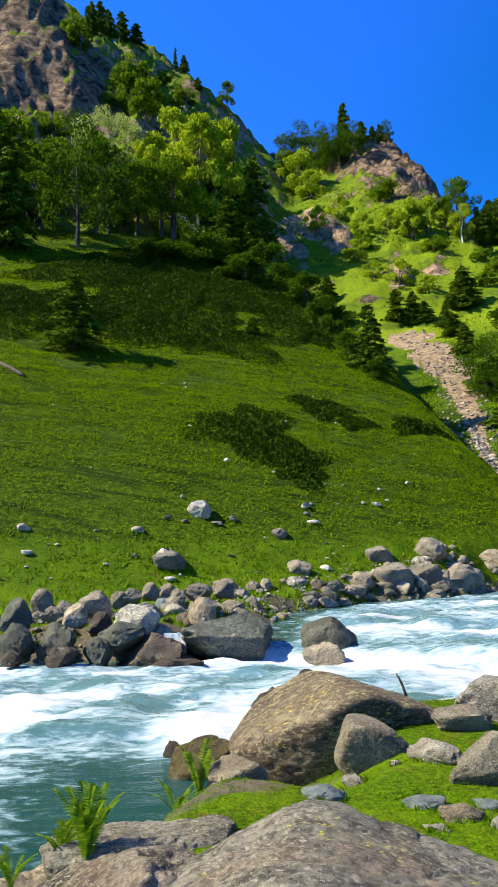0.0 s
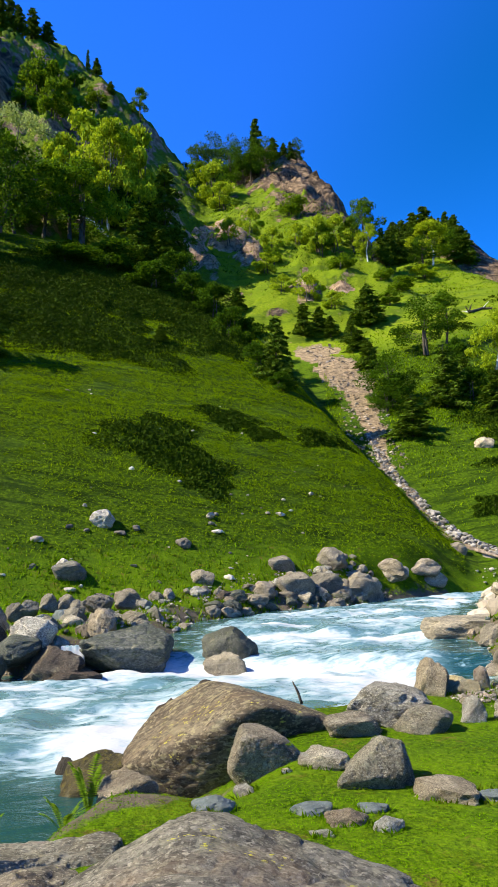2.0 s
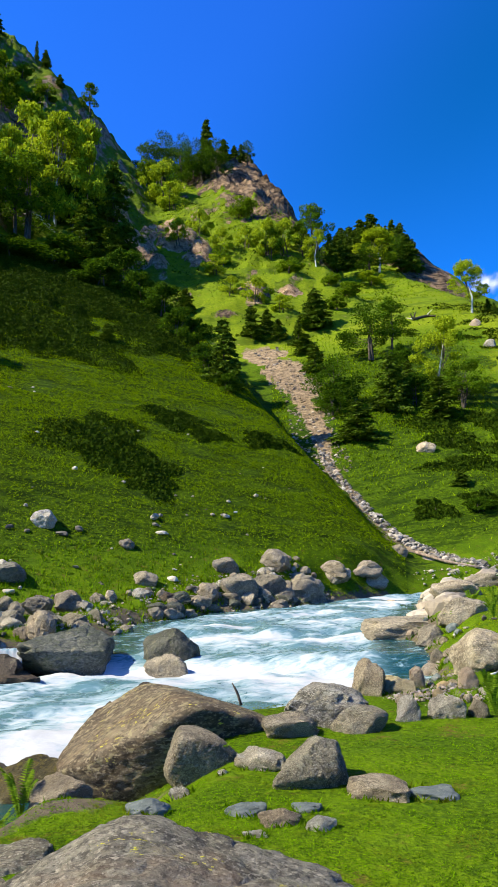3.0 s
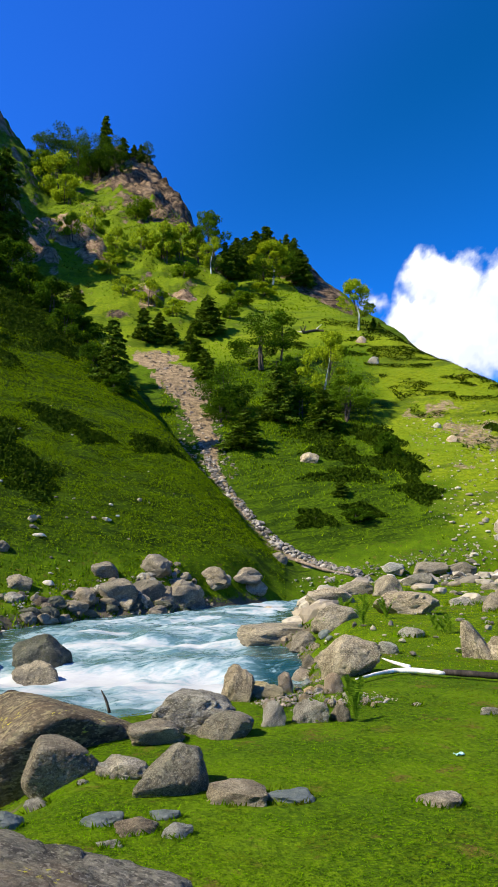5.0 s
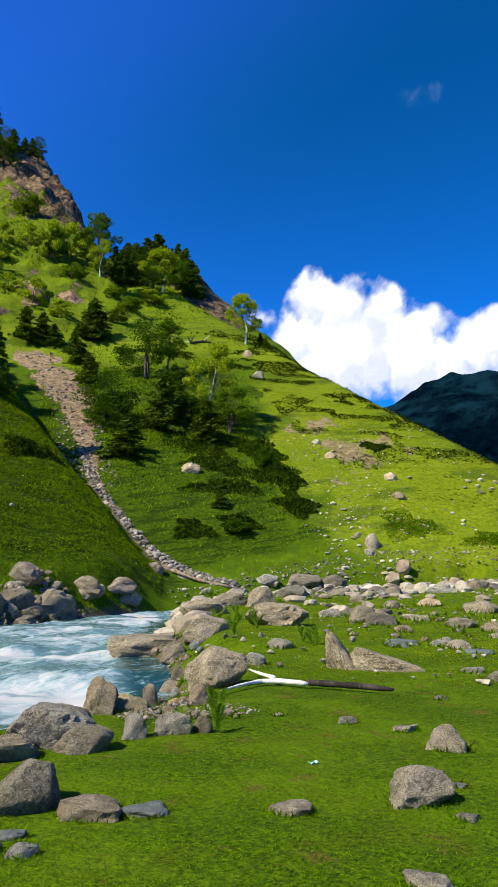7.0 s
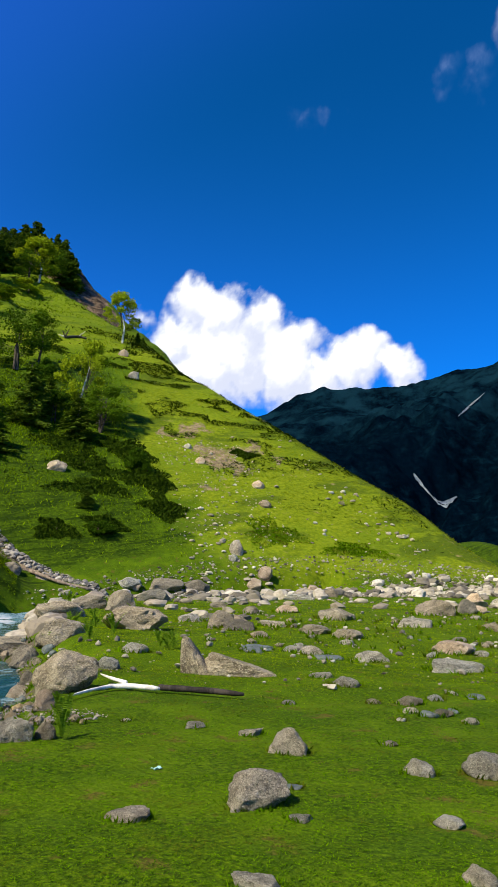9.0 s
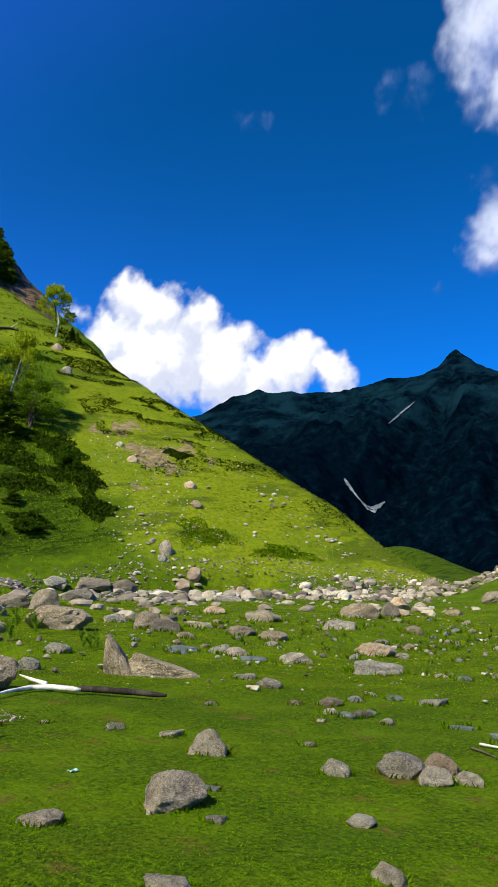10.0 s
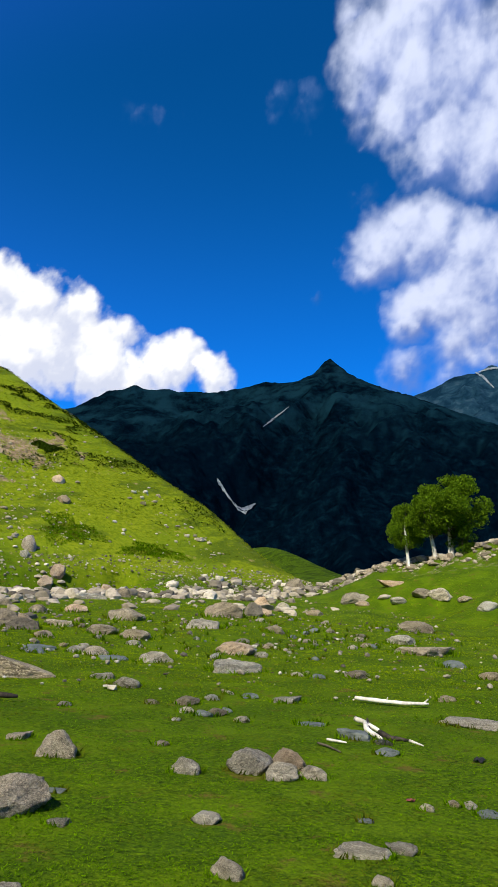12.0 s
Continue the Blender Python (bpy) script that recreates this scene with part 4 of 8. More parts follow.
spread(60, 23, along([(3.2, 13.0), (4.9, 13.8), (6.6, 15.6), (7.6, 17.6), (8.8, 20.2)], -0.2, 1.5), lambda r, x, y: 0.08 + 0.30 * r.random() ** 2, [ROCK_TAN, ROCK_BROWN, ROCK, ROCK_BLUE], "cobble", "pinkish cobble among gravel on the near bank", "cobbles on the near bank", 0.8)
spread(70, 24, along([(8.8, 20.5), (10.5, 23.5), (13.5, 29.0), (17.5, 33.0)], -0.6, 1.8), lambda r, x, y: 0.3 + 1.1 * r.random() ** 2, BANK, "bank_stones", "brown weathered stones beside the river", "")
spread(1100, 25, along([(19, 35.5), (26, 37.5), (33, 37), (42, 34), (50, 31), (56, 28)], -2.6, 9.5), lambda r, x, y: 0.12 + 1.0 * r.random() ** 4, SCREE, "boulder_field_stones", "pale angular stones in the boulder field below the slope", "")
spread(130, 26, along([(28, 31), (36, 29), (44, 25)], -5.0, 4.0), lambda r, x, y: 0.2 + 0.8 * r.random() ** 3, SCREE, "meadow_stones", "grey stones strewn over the upper meadow", "")
spread(170, 27, along([(12, 11), (17, 13), (22, 14), (26, 9)], -4.5, 5.5), lambda r, x, y: 0.07 + 0.33 * r.random() ** 3, [ROCK, ROCK_BROWN, ROCK_BLUE, ROCK_PALE], "stone", "small stone lying in short meadow grass", "stones on the meadow", 0.45)
spread(1600, 28, along([(57, 26.5), (51, 19.5), (47.5, 12), (46.5, 4)], -3.0, 2.5), lambda r, x, y: 0.09 + 0.7 * r.random() ** 4.5, BANK, "moraine_stones", "tan weathered stones on the low moraine", "")
spread(34, 29, along([(46, 48), (52, 58), (57, 66)], -7, 6), lambda r, x, y: 0.15 + 0.45 * r.random() ** 2.5, SLOPE_CHIP, "slope_stones", "tan stones on the sunlit grassy slope", "")
spread(45, 30, along([(-12, 38), (0, 44), (12, 47)], -9, 9), lambda r, x, y: 0.12 + 0.25 * r.random() ** 2, SCREE, "slope_stones", "small pale stones in the green slope", "")
spread(70, 33, along([(33, 39), (34, 43), (36, 47), (44, 42), (50, 38)], -2.0, 2.0), lambda r, x, y: 0.15 + 0.45 * r.random() ** 3, SLOPE_CHIP, "slope_stones", "tan stones on the sunlit grassy slope", "")


spread(80, 36, along([(54.0, 50.0), (52.4, 41.5), (51.8, 36.2)], -1.8, 1.8), lambda r, x, y: 0.08 + 0.6 * r.random() ** 3, SLOPE_CHIP, "slope_stones", "pale stones in a streak down the sunlit slope", "")
gully_line = list(zip(GULLY_X, GULLY_Y))
scree("gully_scree", "grey stones filling the narrow gully", 1300, 41, along(gully_line[:-1], -0.4, 0.4), 0.06, 0.6, GULLY_STONE)
scree("slide_scree", "tan broken rock on the open landslide", 1500, 42, along(list(zip(SLIDE_X, SLIDE_Y))[1:], -2.2, 2.2), 0.04, 0.55, SLIDE)
scree("bank_gravel", "loose gravel between the bank boulders", 900, 43, along([(3.0, 13.4), (4.9, 14.3), (6.6, 16.2), (7.8, 18.2)], -1.0, 1.2), 0.03, 0.12, GRAVEL)
scree("bank_gravel", "loose gravel along the far water's edge", 1500, 44, along(FAR_BANK, -2.2, 1.6), 0.06, 0.25, GRAVEL)
scree("stone_litter", "pale stone chips in the boulder field", 7000, 45, along([(19, 36), (26, 38), (33, 37.5), (42, 35), (50, 31.5), (57, 28)], -4.0, 6.0), 0.06, 0.35, SCREE)
scree("stone_litter", "stone chips scattered over the meadow", 900, 46, along([(9, 8), (16, 12), (24, 16), (34, 20)], -8.0, 9.0), 0.04, 0.22, SCREE)
scree("stone_litter", "pale stones strewn down the sunlit slope", 850, 47, along([(35, 41), (39, 46), (43, 54), (46, 60)], -5.0, 5.0), 0.06, 0.36, SLOPE_CHIP)
spread(110, 37, along([(16, 24), (24, 24.5), (32, 22), (40, 19)], -5.0, 5.0), lambda r, x, y: 0.16 + 0.75 * r.random() ** 2.6, BANK, "meadow_stones", "brown weathered stones strewn over the upper meadow", "", 0.5)
# ---- single stones: place, size, kind, shape, turn ----
stone(6.43, 3.49, 0.44, 0.34, 0.33, ROCK, 0, -76, label="rough grey stone half sunk in short meadow grass", group="stones on the meadow")
stone(6.82, 3.29, 0.38, 0.30, 0.29, ROCK_TAN, 2, 107, label="tan sandstone block lying on the meadow", group="stones on the meadow")
stone(6.37, 3.13, 0.32, 0.25, 0.24, ROCK_PALE, 3, -60, label="pale whitish stone lying in grass", group="stones on the meadow")
stone(6.59, 2.91, 0.27, 0.21, 0.18, ROCK_PALE, 2, 119, label="pale whitish stone lying in grass", group="stones on the meadow")
stone(5.98, 3.90, 0.30, 0.23, 0.21, ROCK, 5, 124, label="rough grey stone half sunk in short meadow grass", group="stones on the meadow")
stone(4.94, 2.91, 0.22, 0.17, 0.11, ROCK_PALE, 0, -64, label="pale whitish stone lying in grass", group="stones on the meadow")
stone(4.20, 2.22, 0.22, 0.17, 0.15, ROCK, 5, 116, label="rough grey stone half sunk in short meadow grass", group="stones on the meadow")
stone(5.02, 1.74, 0.35, 0.27, 0.08, ROCK, 2, -80, label="rough grey stone half sunk in short meadow grass", group="stones on the meadow")
stone(5.26, 1.57, 0.21, 0.17, 0.08, ROCK, 0, -79, label="rough grey stone half sunk in short meadow grass", group="stones on the meadow")
stone(4.64, 1.45, 0.13, 0.10, 0.09, ROCK_PALE, 2, 126, label="pale whitish stone lying in grass", group="stones on the meadow")
stone(6.28, 1.76, 0.12, 0.09, 0.09, ROCK, 2, 117, label="rough grey stone half sunk in short meadow grass", group="stones on the meadow")
stone(6.54, 1.63, 0.12, 0.09, 0.08, ROCK_BROWN, 5, 100, label="brown weathered boulder with pale lichen flecks", group="stones on the meadow")
stone(6.58, 1.51, 0.12, 0.10, 0.09, ROCK, 7, -60, label="rough grey stone half sunk in short meadow grass", group="stones on the meadow")
stone(6.44, 1.32, 0.19, 0.15, 0.08, ROCK_BLUE, 6, 108, sink=0.45, label="smooth blue-grey slate slab lying in grass", group="stones on the meadow")
stone(5.70, 2.02, 0.12, 0.09, 0.04, ROCK_BLUE, 3, 102, sink=0.45, label="smooth blue-grey slate slab lying in grass", group="stones on the meadow")
stone(8.02, 2.80, 0.27, 0.21, 0.13, ROCK_BLUE, 7, 115, sink=0.45, label="smooth blue-grey slate slab lying in grass", group="stones on the meadow")
stone(6.82, 4.87, 0.18, 0.14, 0.09, ROCK_BROWN, 7, 121, label="brown weathered boulder with pale lichen flecks", group="stones on the meadow")
stone(9.25, 6.41, 0.38, 0.30, 0.19, ROCK_BROWN, 7, 131, label="brown weathered boulder with pale lichen flecks", group="stones on the meadow")
stone(8.71, 5.99, 0.25, 0.20, 0.12, ROCK, 5, -42, label="rough grey stone half sunk in short meadow grass", group="stones on the meadow")
stone(8.69, 5.69, 0.29, 0.23, 0.14, ROCK_BLUE, 4, 117, sink=0.45, label="smooth blue-grey slate slab lying in grass", group="stones on the meadow")
stone(9.81, 6.35, 0.26, 0.21, 0.13, ROCK_PALE, 6, 132, label="pale whitish stone lying in grass", group="stones on the meadow")
stone(8.91, 5.64, 0.30, 0.23, 0.15, ROCK_BROWN, 7, 138, label="brown weathered boulder with pale lichen flecks", group="stones on the meadow")
stone(9.21, 5.70, 0.22, 0.17, 0.11, ROCK_BLUE, 1, 130, sink=0.45, label="smooth blue-grey slate slab lying in grass", group="stones on the meadow")
stone(8.08, 5.68, 0.13, 0.10, 0.07, ROCK_PALE, 3, -70, label="pale whitish stone lying in grass", group="stones on the meadow")
stone(8.76, 5.12, 0.23, 0.18, 0.12, ROCK, 0, 124, label="rough grey stone half sunk in short meadow grass", group="stones on the meadow")
stone(10.43, 6.48, 0.21, 0.16, 0.10, ROCK_PALE, 1, -45, label="pale whitish stone lying in grass", group="stones on the meadow")
stone(10.47, 6.10, 0.29, 0.23, 0.14, ROCK_BLUE, 3, -43, sink=0.45, label="smooth blue-grey slate slab lying in grass", group="stones on the meadow")
stone(10.57, 5.45, 0.49, 0.39, 0.15, ROCK_PALE, 0, 132, label="pale whitish stone lying in grass", group="stones on the meadow")
stone(16.04, 10.11, 1.04, 0.81, 0.52, ROCK_TAN, 0, -63, label="tan sandstone block lying on the meadow", group="stones on the meadow")
stone(13.29, 8.23, 1.11, 0.87, 0.38, ROCK, 2, -52, label="rough grey stone half sunk in short meadow grass", group="stones on the meadow")
stone(13.39, 6.86, 0.30, 0.24, 0.15, ROCK_PALE, 1, -46, label="pale whitish stone lying in grass", group="stones on the meadow")
stone(13.23, 6.32, 0.32, 0.25, 0.16, ROCK_BLUE, 0, -56, sink=0.45, label="smooth blue-grey slate slab lying in grass", group="stones on the meadow")
stone(13.92, 5.81, 0.48, 0.38, 0.24, ROCK_BROWN, 0, 104, label="brown weathered boulder with pale lichen flecks", group="stones on the meadow")
stone(17.57, 5.04, 0.65, 0.51, 0.29, ROCK_BLUE, 2, -73, sink=0.45, label="smooth blue-grey slate slab lying in grass", group="stones on the meadow")
stone(16.06, 3.80, 0.49, 0.38, 0.24, ROCK_BROWN, 0, 107, label="brown weathered boulder with pale lichen flecks", group="stones on the meadow")
stone(12.38, 3.55, 0.30, 0.23, 0.15, ROCK_BROWN, 3, -57, label="brown weathered boulder with pale lichen flecks", group="stones on the meadow")
stone(12.43, 3.07, 0.14, 0.11, 0.07, ROCK_PALE, 0, 120, label="pale whitish stone lying in grass", group="stones on the meadow")
stone(10.85, 2.69, 0.96, 0.75, 0.13, ROCK, 1, 98, label="rough grey stone half sunk in short meadow grass", group="stones on the meadow")
stone(19.58, 6.45, 1.57, 1.23, 0.37, ROCK_BROWN, 0, 107, label="brown weathered boulder with pale lichen flecks", group="stones on the meadow")
stone(22.16, 8.05, 0.94, 0.73, 0.47, ROCK, 0, 119, label="rough grey stone half sunk in short meadow grass", group="stones on the meadow")
stone(27.36, 9.55, 1.45, 1.14, 0.69, ROCK_BROWN, 2, 126, label="brown weathered boulder with pale lichen flecks", group="stones on the meadow")
stone(37.89, 16.78, 1.65, 1.30, 0.82, ROCK_BROWN, 1, 126, label="brown weathered boulder with pale lichen flecks", group="stones on the meadow")
stone(32.13, 16.29, 0.92, 0.72, 0.46, ROCK_BROWN, 0, 127, label="brown weathered boulder with pale lichen flecks", group="stones on the meadow")
stone(36.88, 15.91, 0.81, 0.63, 0.41, ROCK_TAN, 2, 113, label="tan sandstone block lying on the meadow", group="stones on the meadow")
stone(13.01, 10.18, 0.74, 0.58, 0.37, ROCK, 5, -38, label="rough grey stone half sunk in short meadow grass", group="stones on the meadow")
stone(9.75, 8.06, 0.53, 0.41, 0.24, ROCK, 5, 121, label="rough grey stone half sunk in short meadow grass", group="stones on the meadow")
stone(12.49, 12.12, 0.49, 0.38, 0.24, ROCK_PALE, 6, -38, label="pale whitish stone lying in grass", group="stones on the meadow")
stone(11.95, 12.70, 0.72, 0.57, 0.21, ROCK_BLUE, 2, -52, sink=0.45, label="smooth blue-grey slate slab lying in grass", group="stones on the meadow")
stone(12.64, 11.69, 0.69, 0.54, 0.29, ROCK, 2, -59, label="rough grey stone half sunk in short meadow grass", group="stones on the meadow")
stone(12.32, 10.78, 0.65, 0.51, 0.18, ROCK_BLUE, 7, -48, sink=0.45, label="smooth blue-grey slate slab lying in grass", group="stones on the meadow")
stone(15.77, 14.51, 0.89, 0.70, 0.45, ROCK_BROWN, 0, -57, label="brown weathered boulder with pale lichen flecks", group="stones on the meadow")
stone(20.51, 17.92, 1.41, 1.10, 0.68, ROCK_BROWN, 7, -58, label="brown weathered boulder with pale lichen flecks", group="stones on the meadow")
stone(15.69, 18.02, 1.14, 0.90, 0.57, ROCK_BROWN, 3, 130, label="brown weathered boulder with pale lichen flecks", group="stones on the meadow")
stone(13.51, 14.33, 0.55, 0.43, 0.28, ROCK_BROWN, 6, 138, label="brown weathered boulder with pale lichen flecks", group="stones on the meadow")
stone(15.62, 13.10, 0.84, 0.66, 0.42, ROCK_BROWN, 0, -67, label="brown weathered boulder with pale lichen flecks", group="stones on the meadow")
stone(14.75, 12.40, 0.40, 0.31, 0.20, ROCK, 6, -64, label="rough grey stone half sunk in short meadow grass", group="stones on the meadow")
stone(21.40, 12.16, 0.79, 0.62, 0.40, ROCK_BROWN, 1, -75, label="brown weathered boulder with pale lichen flecks", group="stones on the meadow")
stone(37.97, 12.98, 1.12, 0.88, 0.56, ROCK_BROWN, 0, -62, label="brown weathered boulder with pale lichen flecks", group="stones on the meadow")
stone(37.79, 11.94, 1.42, 1.11, 0.71, ROCK, 1, -89, label="rough grey stone half sunk in short meadow grass", group="stones on the meadow")
stone(37.37, 10.50, 0.78, 0.61, 0.39, ROCK_BROWN, 7, 99, label="brown weathered boulder with pale lichen flecks", group="stones on the meadow")
stone(35.11, 8.80, 1.01, 0.79, 0.51, ROCK_PALE, 6, -69, label="pale whitish stone lying in grass", group="stones on the meadow")
stone(37.43, 14.05, 0.96, 0.75, 0.48, ROCK, 3, 108, label="rough grey stone half sunk in short meadow grass", group="stones on the meadow")
stone(7.95, 7.58, 0.22, 0.17, 0.10, ROCK, 0, -32, label="rough grey stone half sunk in short meadow grass", group="stones on the meadow")
stone(8.90, 6.78, 0.22, 0.18, 0.11, ROCK_BROWN, 2, -46, label="brown weathered boulder with pale lichen flecks", group="stones on the meadow")
stone(9.22, 4.35, 0.45, 0.35, 0.05, ROCK_BLUE, 7, 98, sink=0.45, label="smooth blue-grey slate slab lying in grass", group="stones on the meadow")
stone(4.24, 4.12, 0.48, 0.37, 0.36, ROCK, 3, -25, sink=0.27, label="rough grey stone half sunk in short meadow grass", group="stones on the meadow")
stone(5.74, 5.28, 0.42, 0.30, 0.32, ROCK, 5, -67, sink=0.27, label="rough grey stone half sunk in short meadow grass", group="stones on the meadow")
stone(4.80, 4.30, 0.18, 0.14, 0.04, ROCK_BLUE, 1, 125, sink=0.45, label="smooth blue-grey slate slab lying in grass", group="stones on the meadow")
stone(4.23, 3.66, 0.17, 0.13, 0.06, ROCK, 5, 114, label="rough grey stone half sunk in short meadow grass", group="stones on the meadow")
stone(3.30, 4.42, 0.33, 0.22, 0.12, ROCK, 6, -50, label="rough grey stone half sunk in short meadow grass", group="stones on the meadow")
stone(5.68, 6.81, 0.25, 0.20, 0.12, ROCK, 3, -28, label="rough grey stone half sunk in short meadow grass", group="stones on the meadow")
stone(5.97, 6.14, 0.29, 0.23, 0.11, ROCK, 0, 141, label="rough grey stone half sunk in short meadow grass", group="stones on the meadow")
stone(5.21, 7.52, 0.13, 0.11, 0.07, ROCK, 7, -20, label="rough grey stone half sunk in short meadow grass", group="stones on the meadow")
stone(3.21, 2.97, 0.28, 0.22, 0.11, ROCK, 1, -54, label="rough grey stone half sunk in short meadow grass", group="stones on the meadow")
stone(10.10, 8.94, 0.43, 0.34, 0.15, ROCK_PALE, 5, 148, label="pale whitish stone lying in grass", group="stones on the meadow")
stone(16.26, 16.78, 0.84, 0.66, 0.35, ROCK, 1, -35, label="rough grey stone half sunk in short meadow grass", group="stones on the meadow")
stone(21.25, 21.34, 1.01, 0.79, 0.51, ROCK_TAN, 3, -42, label="tan sandstone block lying on the meadow", group="stones on the meadow")
stone(11.60, 12.44, 0.48, 0.37, 0.24, ROCK_BLUE, 6, 124, sink=0.45, label="smooth blue-grey slate slab lying in grass", group="stones on the meadow")
stone(20.96, 40.06, 0.73, 0.57, 0.36, ROCK, 5, 166, label="rough grey stone half sunk in short meadow grass", group="stones on the meadow")
stone(2.09, 5.13, 0.49, 0.39, 0.18, ROCK_BROWN, 4, -35, label="brown weathered boulder with pale lichen flecks", group="stones on the near bank")
stone(2.41, 4.96, 0.38, 0.30, 0.08, ROCK_BLUE, 5, 171, sink=0.45, label="smooth blue-grey slate slab lying in grass", group="stones on the near bank")
stone(1.47, 6.14, 0.45, 0.35, 0.16, ROCK, 1, -9, label="rough grey stone half sunk in short meadow grass", group="stones on the near bank")
stone(0.47, 5.30, 0.32, 0.25, 0.17, ROCK_BLUE, 7, 3, sink=0.45, label="smooth blue-grey slate slab lying in grass", group="stones on the near bank")
stone(1.09, 5.00, 0.29, 0.23, 0.11, ROCK_BLUE, 7, 163, sink=0.45, label="smooth blue-grey slate slab lying in grass", group="stones on the near bank")
stone(1.27, 4.76, 0.29, 0.23, 0.13, ROCK_BROWN, 7, -4, label="brown weathered boulder with pale lichen flecks", group="stones on the near bank")
stone(1.50, 4.94, 0.22, 0.17, 0.07, ROCK_BLUE, 4, 164, sink=0.45, label="smooth blue-grey slate slab lying in grass", group="stones on the near bank")
stone(1.48, 4.57, 0.20, 0.16, 0.12, ROCK_PALE, 7, 178, label="pale whitish stone lying in grass", group="stones on the near bank")
stone(-0.41, 10.87, 0.90, 0.71, 0.56, ROCK_BROWN, 4, 173, label="brown weathered boulder with pale lichen flecks", group="stones on the near bank")
stone(0.76, 5.85, 0.23, 0.18, 0.13, ROCK_PALE, 1, -23, label="pale whitish stone lying in grass", group="stones on the near bank")
stone(1.12, 6.06, 0.10, 0.08, 0.06, ROCK, 2, 1, label="rough grey stone half sunk in short meadow grass", group="stones on the near bank")
stone(1.06, 4.56, 0.16, 0.13, 0.04, ROCK, 1, 2, label="rough grey stone half sunk in short meadow grass", group="stones on the near bank")
stone(0.36, 4.94, 0.23, 0.18, 0.11, ROCK_BROWN, 0, 13, label="brown weathered boulder with pale lichen flecks", group="stones on the near bank")
stone(20.72, 30.11, 1.90, 1.30, 1.18, ROCK_DARK, 0, 159, sink=0.5, label="grey-brown rounded boulder on the stony river bank", group="boulders along the near bank")
stone(25.58, 40.44, 1.53, 1.20, 0.95, ROCK, 7, 144, sink=0.5, label="rough grey stone half sunk in short meadow grass", group="boulders along the near bank")
stone(15.44, 20.05, 0.91, 0.71, 0.56, ROCK, 6, 138, sink=0.5, label="rough grey stone half sunk in short meadow grass", group="boulders along the near bank")
stone(16.13, 19.81, 0.82, 0.64, 0.51, ROCK_DARK, 5, -30, sink=0.5, label="grey-brown rounded boulder on the stony river bank", group="boulders along the near bank")
stone(14.47, 16.39, 1.05, 0.82, 0.65, ROCK_DARK, 3, -45, sink=0.5, label="grey-brown rounded boulder on the stony river bank", group="boulders along the near bank")
stone(9.11, 13.57, 0.66, 0.45, 0.41, ROCK, 6, -40, sink=0.5, label="rough grey stone half sunk in short meadow grass", group="boulders along the near bank")
stone(3.73, 8.69, 0.51, 0.45, 0.32, ROCK_OCHRE, 1, 168, sink=0.35, label="yellowish rounded boulder on the stony bank", group="boulders along the near bank")
stone(8.69, 35.60, 1.90, 1.86, 1.42, ROCK_DARK, 5, 160, sink=0.45, label="grey-brown rounded boulder on the stony river bank", group="boulders along the far bank")
stone(9.86, 34.37, 2.35, 2.30, 1.77, ROCK_DARK, 4, 165, sink=0.45, label="grey-brown rounded boulder on the stony river bank", group="boulders along the far bank")
stone(12.21, 37.01, 1.95, 1.92, 0.97, ROCK_DARK, 1, -22, sink=0.45, label="grey-brown rounded boulder on the stony river bank", group="boulders along the far bank")
stone(14.51, 38.17, 2.11, 2.07, 1.04, ROCK_DARK, 2, -28, sink=0.45, label="grey-brown rounded boulder on the stony river bank", group="boulders along the far bank")
stone(6.42, 32.44, 1.97, 1.93, 1.47, ROCK_DARK, 3, 171, sink=0.45, label="grey-brown rounded boulder on the stony river bank", group="boulders along the far bank")
stone(7.72, 33.16, 1.63, 1.60, 1.22, ROCK_DARK, 4, 3, sink=0.45, label="grey-brown rounded boulder on the stony river bank", group="boulders along the far bank")
stone(2.06, 32.32, 1.17, 1.14, 0.87, ROCK_DARK, 1, 189, sink=0.45, label="grey-brown rounded boulder on the stony river bank", group="boulders along the far bank")
stone(6.09, 34.43, 1.40, 1.37, 1.05, ROCK_DARK, 3, 165, sink=0.45, label="grey-brown rounded boulder on the stony river bank", group="boulders along the far bank")
stone(4.72, 31.93, 1.29, 1.27, 0.98, ROCK_DARK, 5, 167, sink=0.45, label="grey-brown rounded boulder on the stony river bank", group="boulders along the far bank")
stone(2.89, 30.50, 0.86, 0.84, 0.65, ROCK_WET, 7, 188, sink=0.45, label="dark wet boulder in the foaming river", group="boulders along the far bank")
stone(18.96, 43.57, 1.33, 1.31, 1.02, ROCK_DARK, 7, -8, sink=0.45, label="grey-brown rounded boulder on the stony river bank", group="boulders along the far bank")
stone(1.39, 34.79, 0.79, 0.77, 0.60, ROCK_DARK, 7, 13, sink=0.45, label="grey-brown rounded boulder on the stony river bank", group="boulders along the far bank")
stone(-3.87, 31.75, 0.70, 0.68, 0.52, ROCK_PALE, 5, -7, sink=0.45, label="pale whitish stone lying in grass", group="boulders along the far bank")
stone(-3.52, 31.17, 1.50, 1.47, 1.12, ROCK_DARK, 3, 175, sink=0.45, label="grey-brown rounded boulder on the stony river bank", group="boulders along the far bank")
stone(-5.06, 31.27, 0.38, 0.38, 0.29, ROCK_MOSS, 5, 4, sink=0.45, label="smooth blue-grey slate slab lying in grass", group="boulders along the far bank")
stone(-1.70, 24.74, 1.10, 0.86, 1.00, ROCK_DARK, 2, 201, sink=0.25, z=0.18, label="grey-brown rounded boulder on the stony river bank", group="boulders along the far bank")
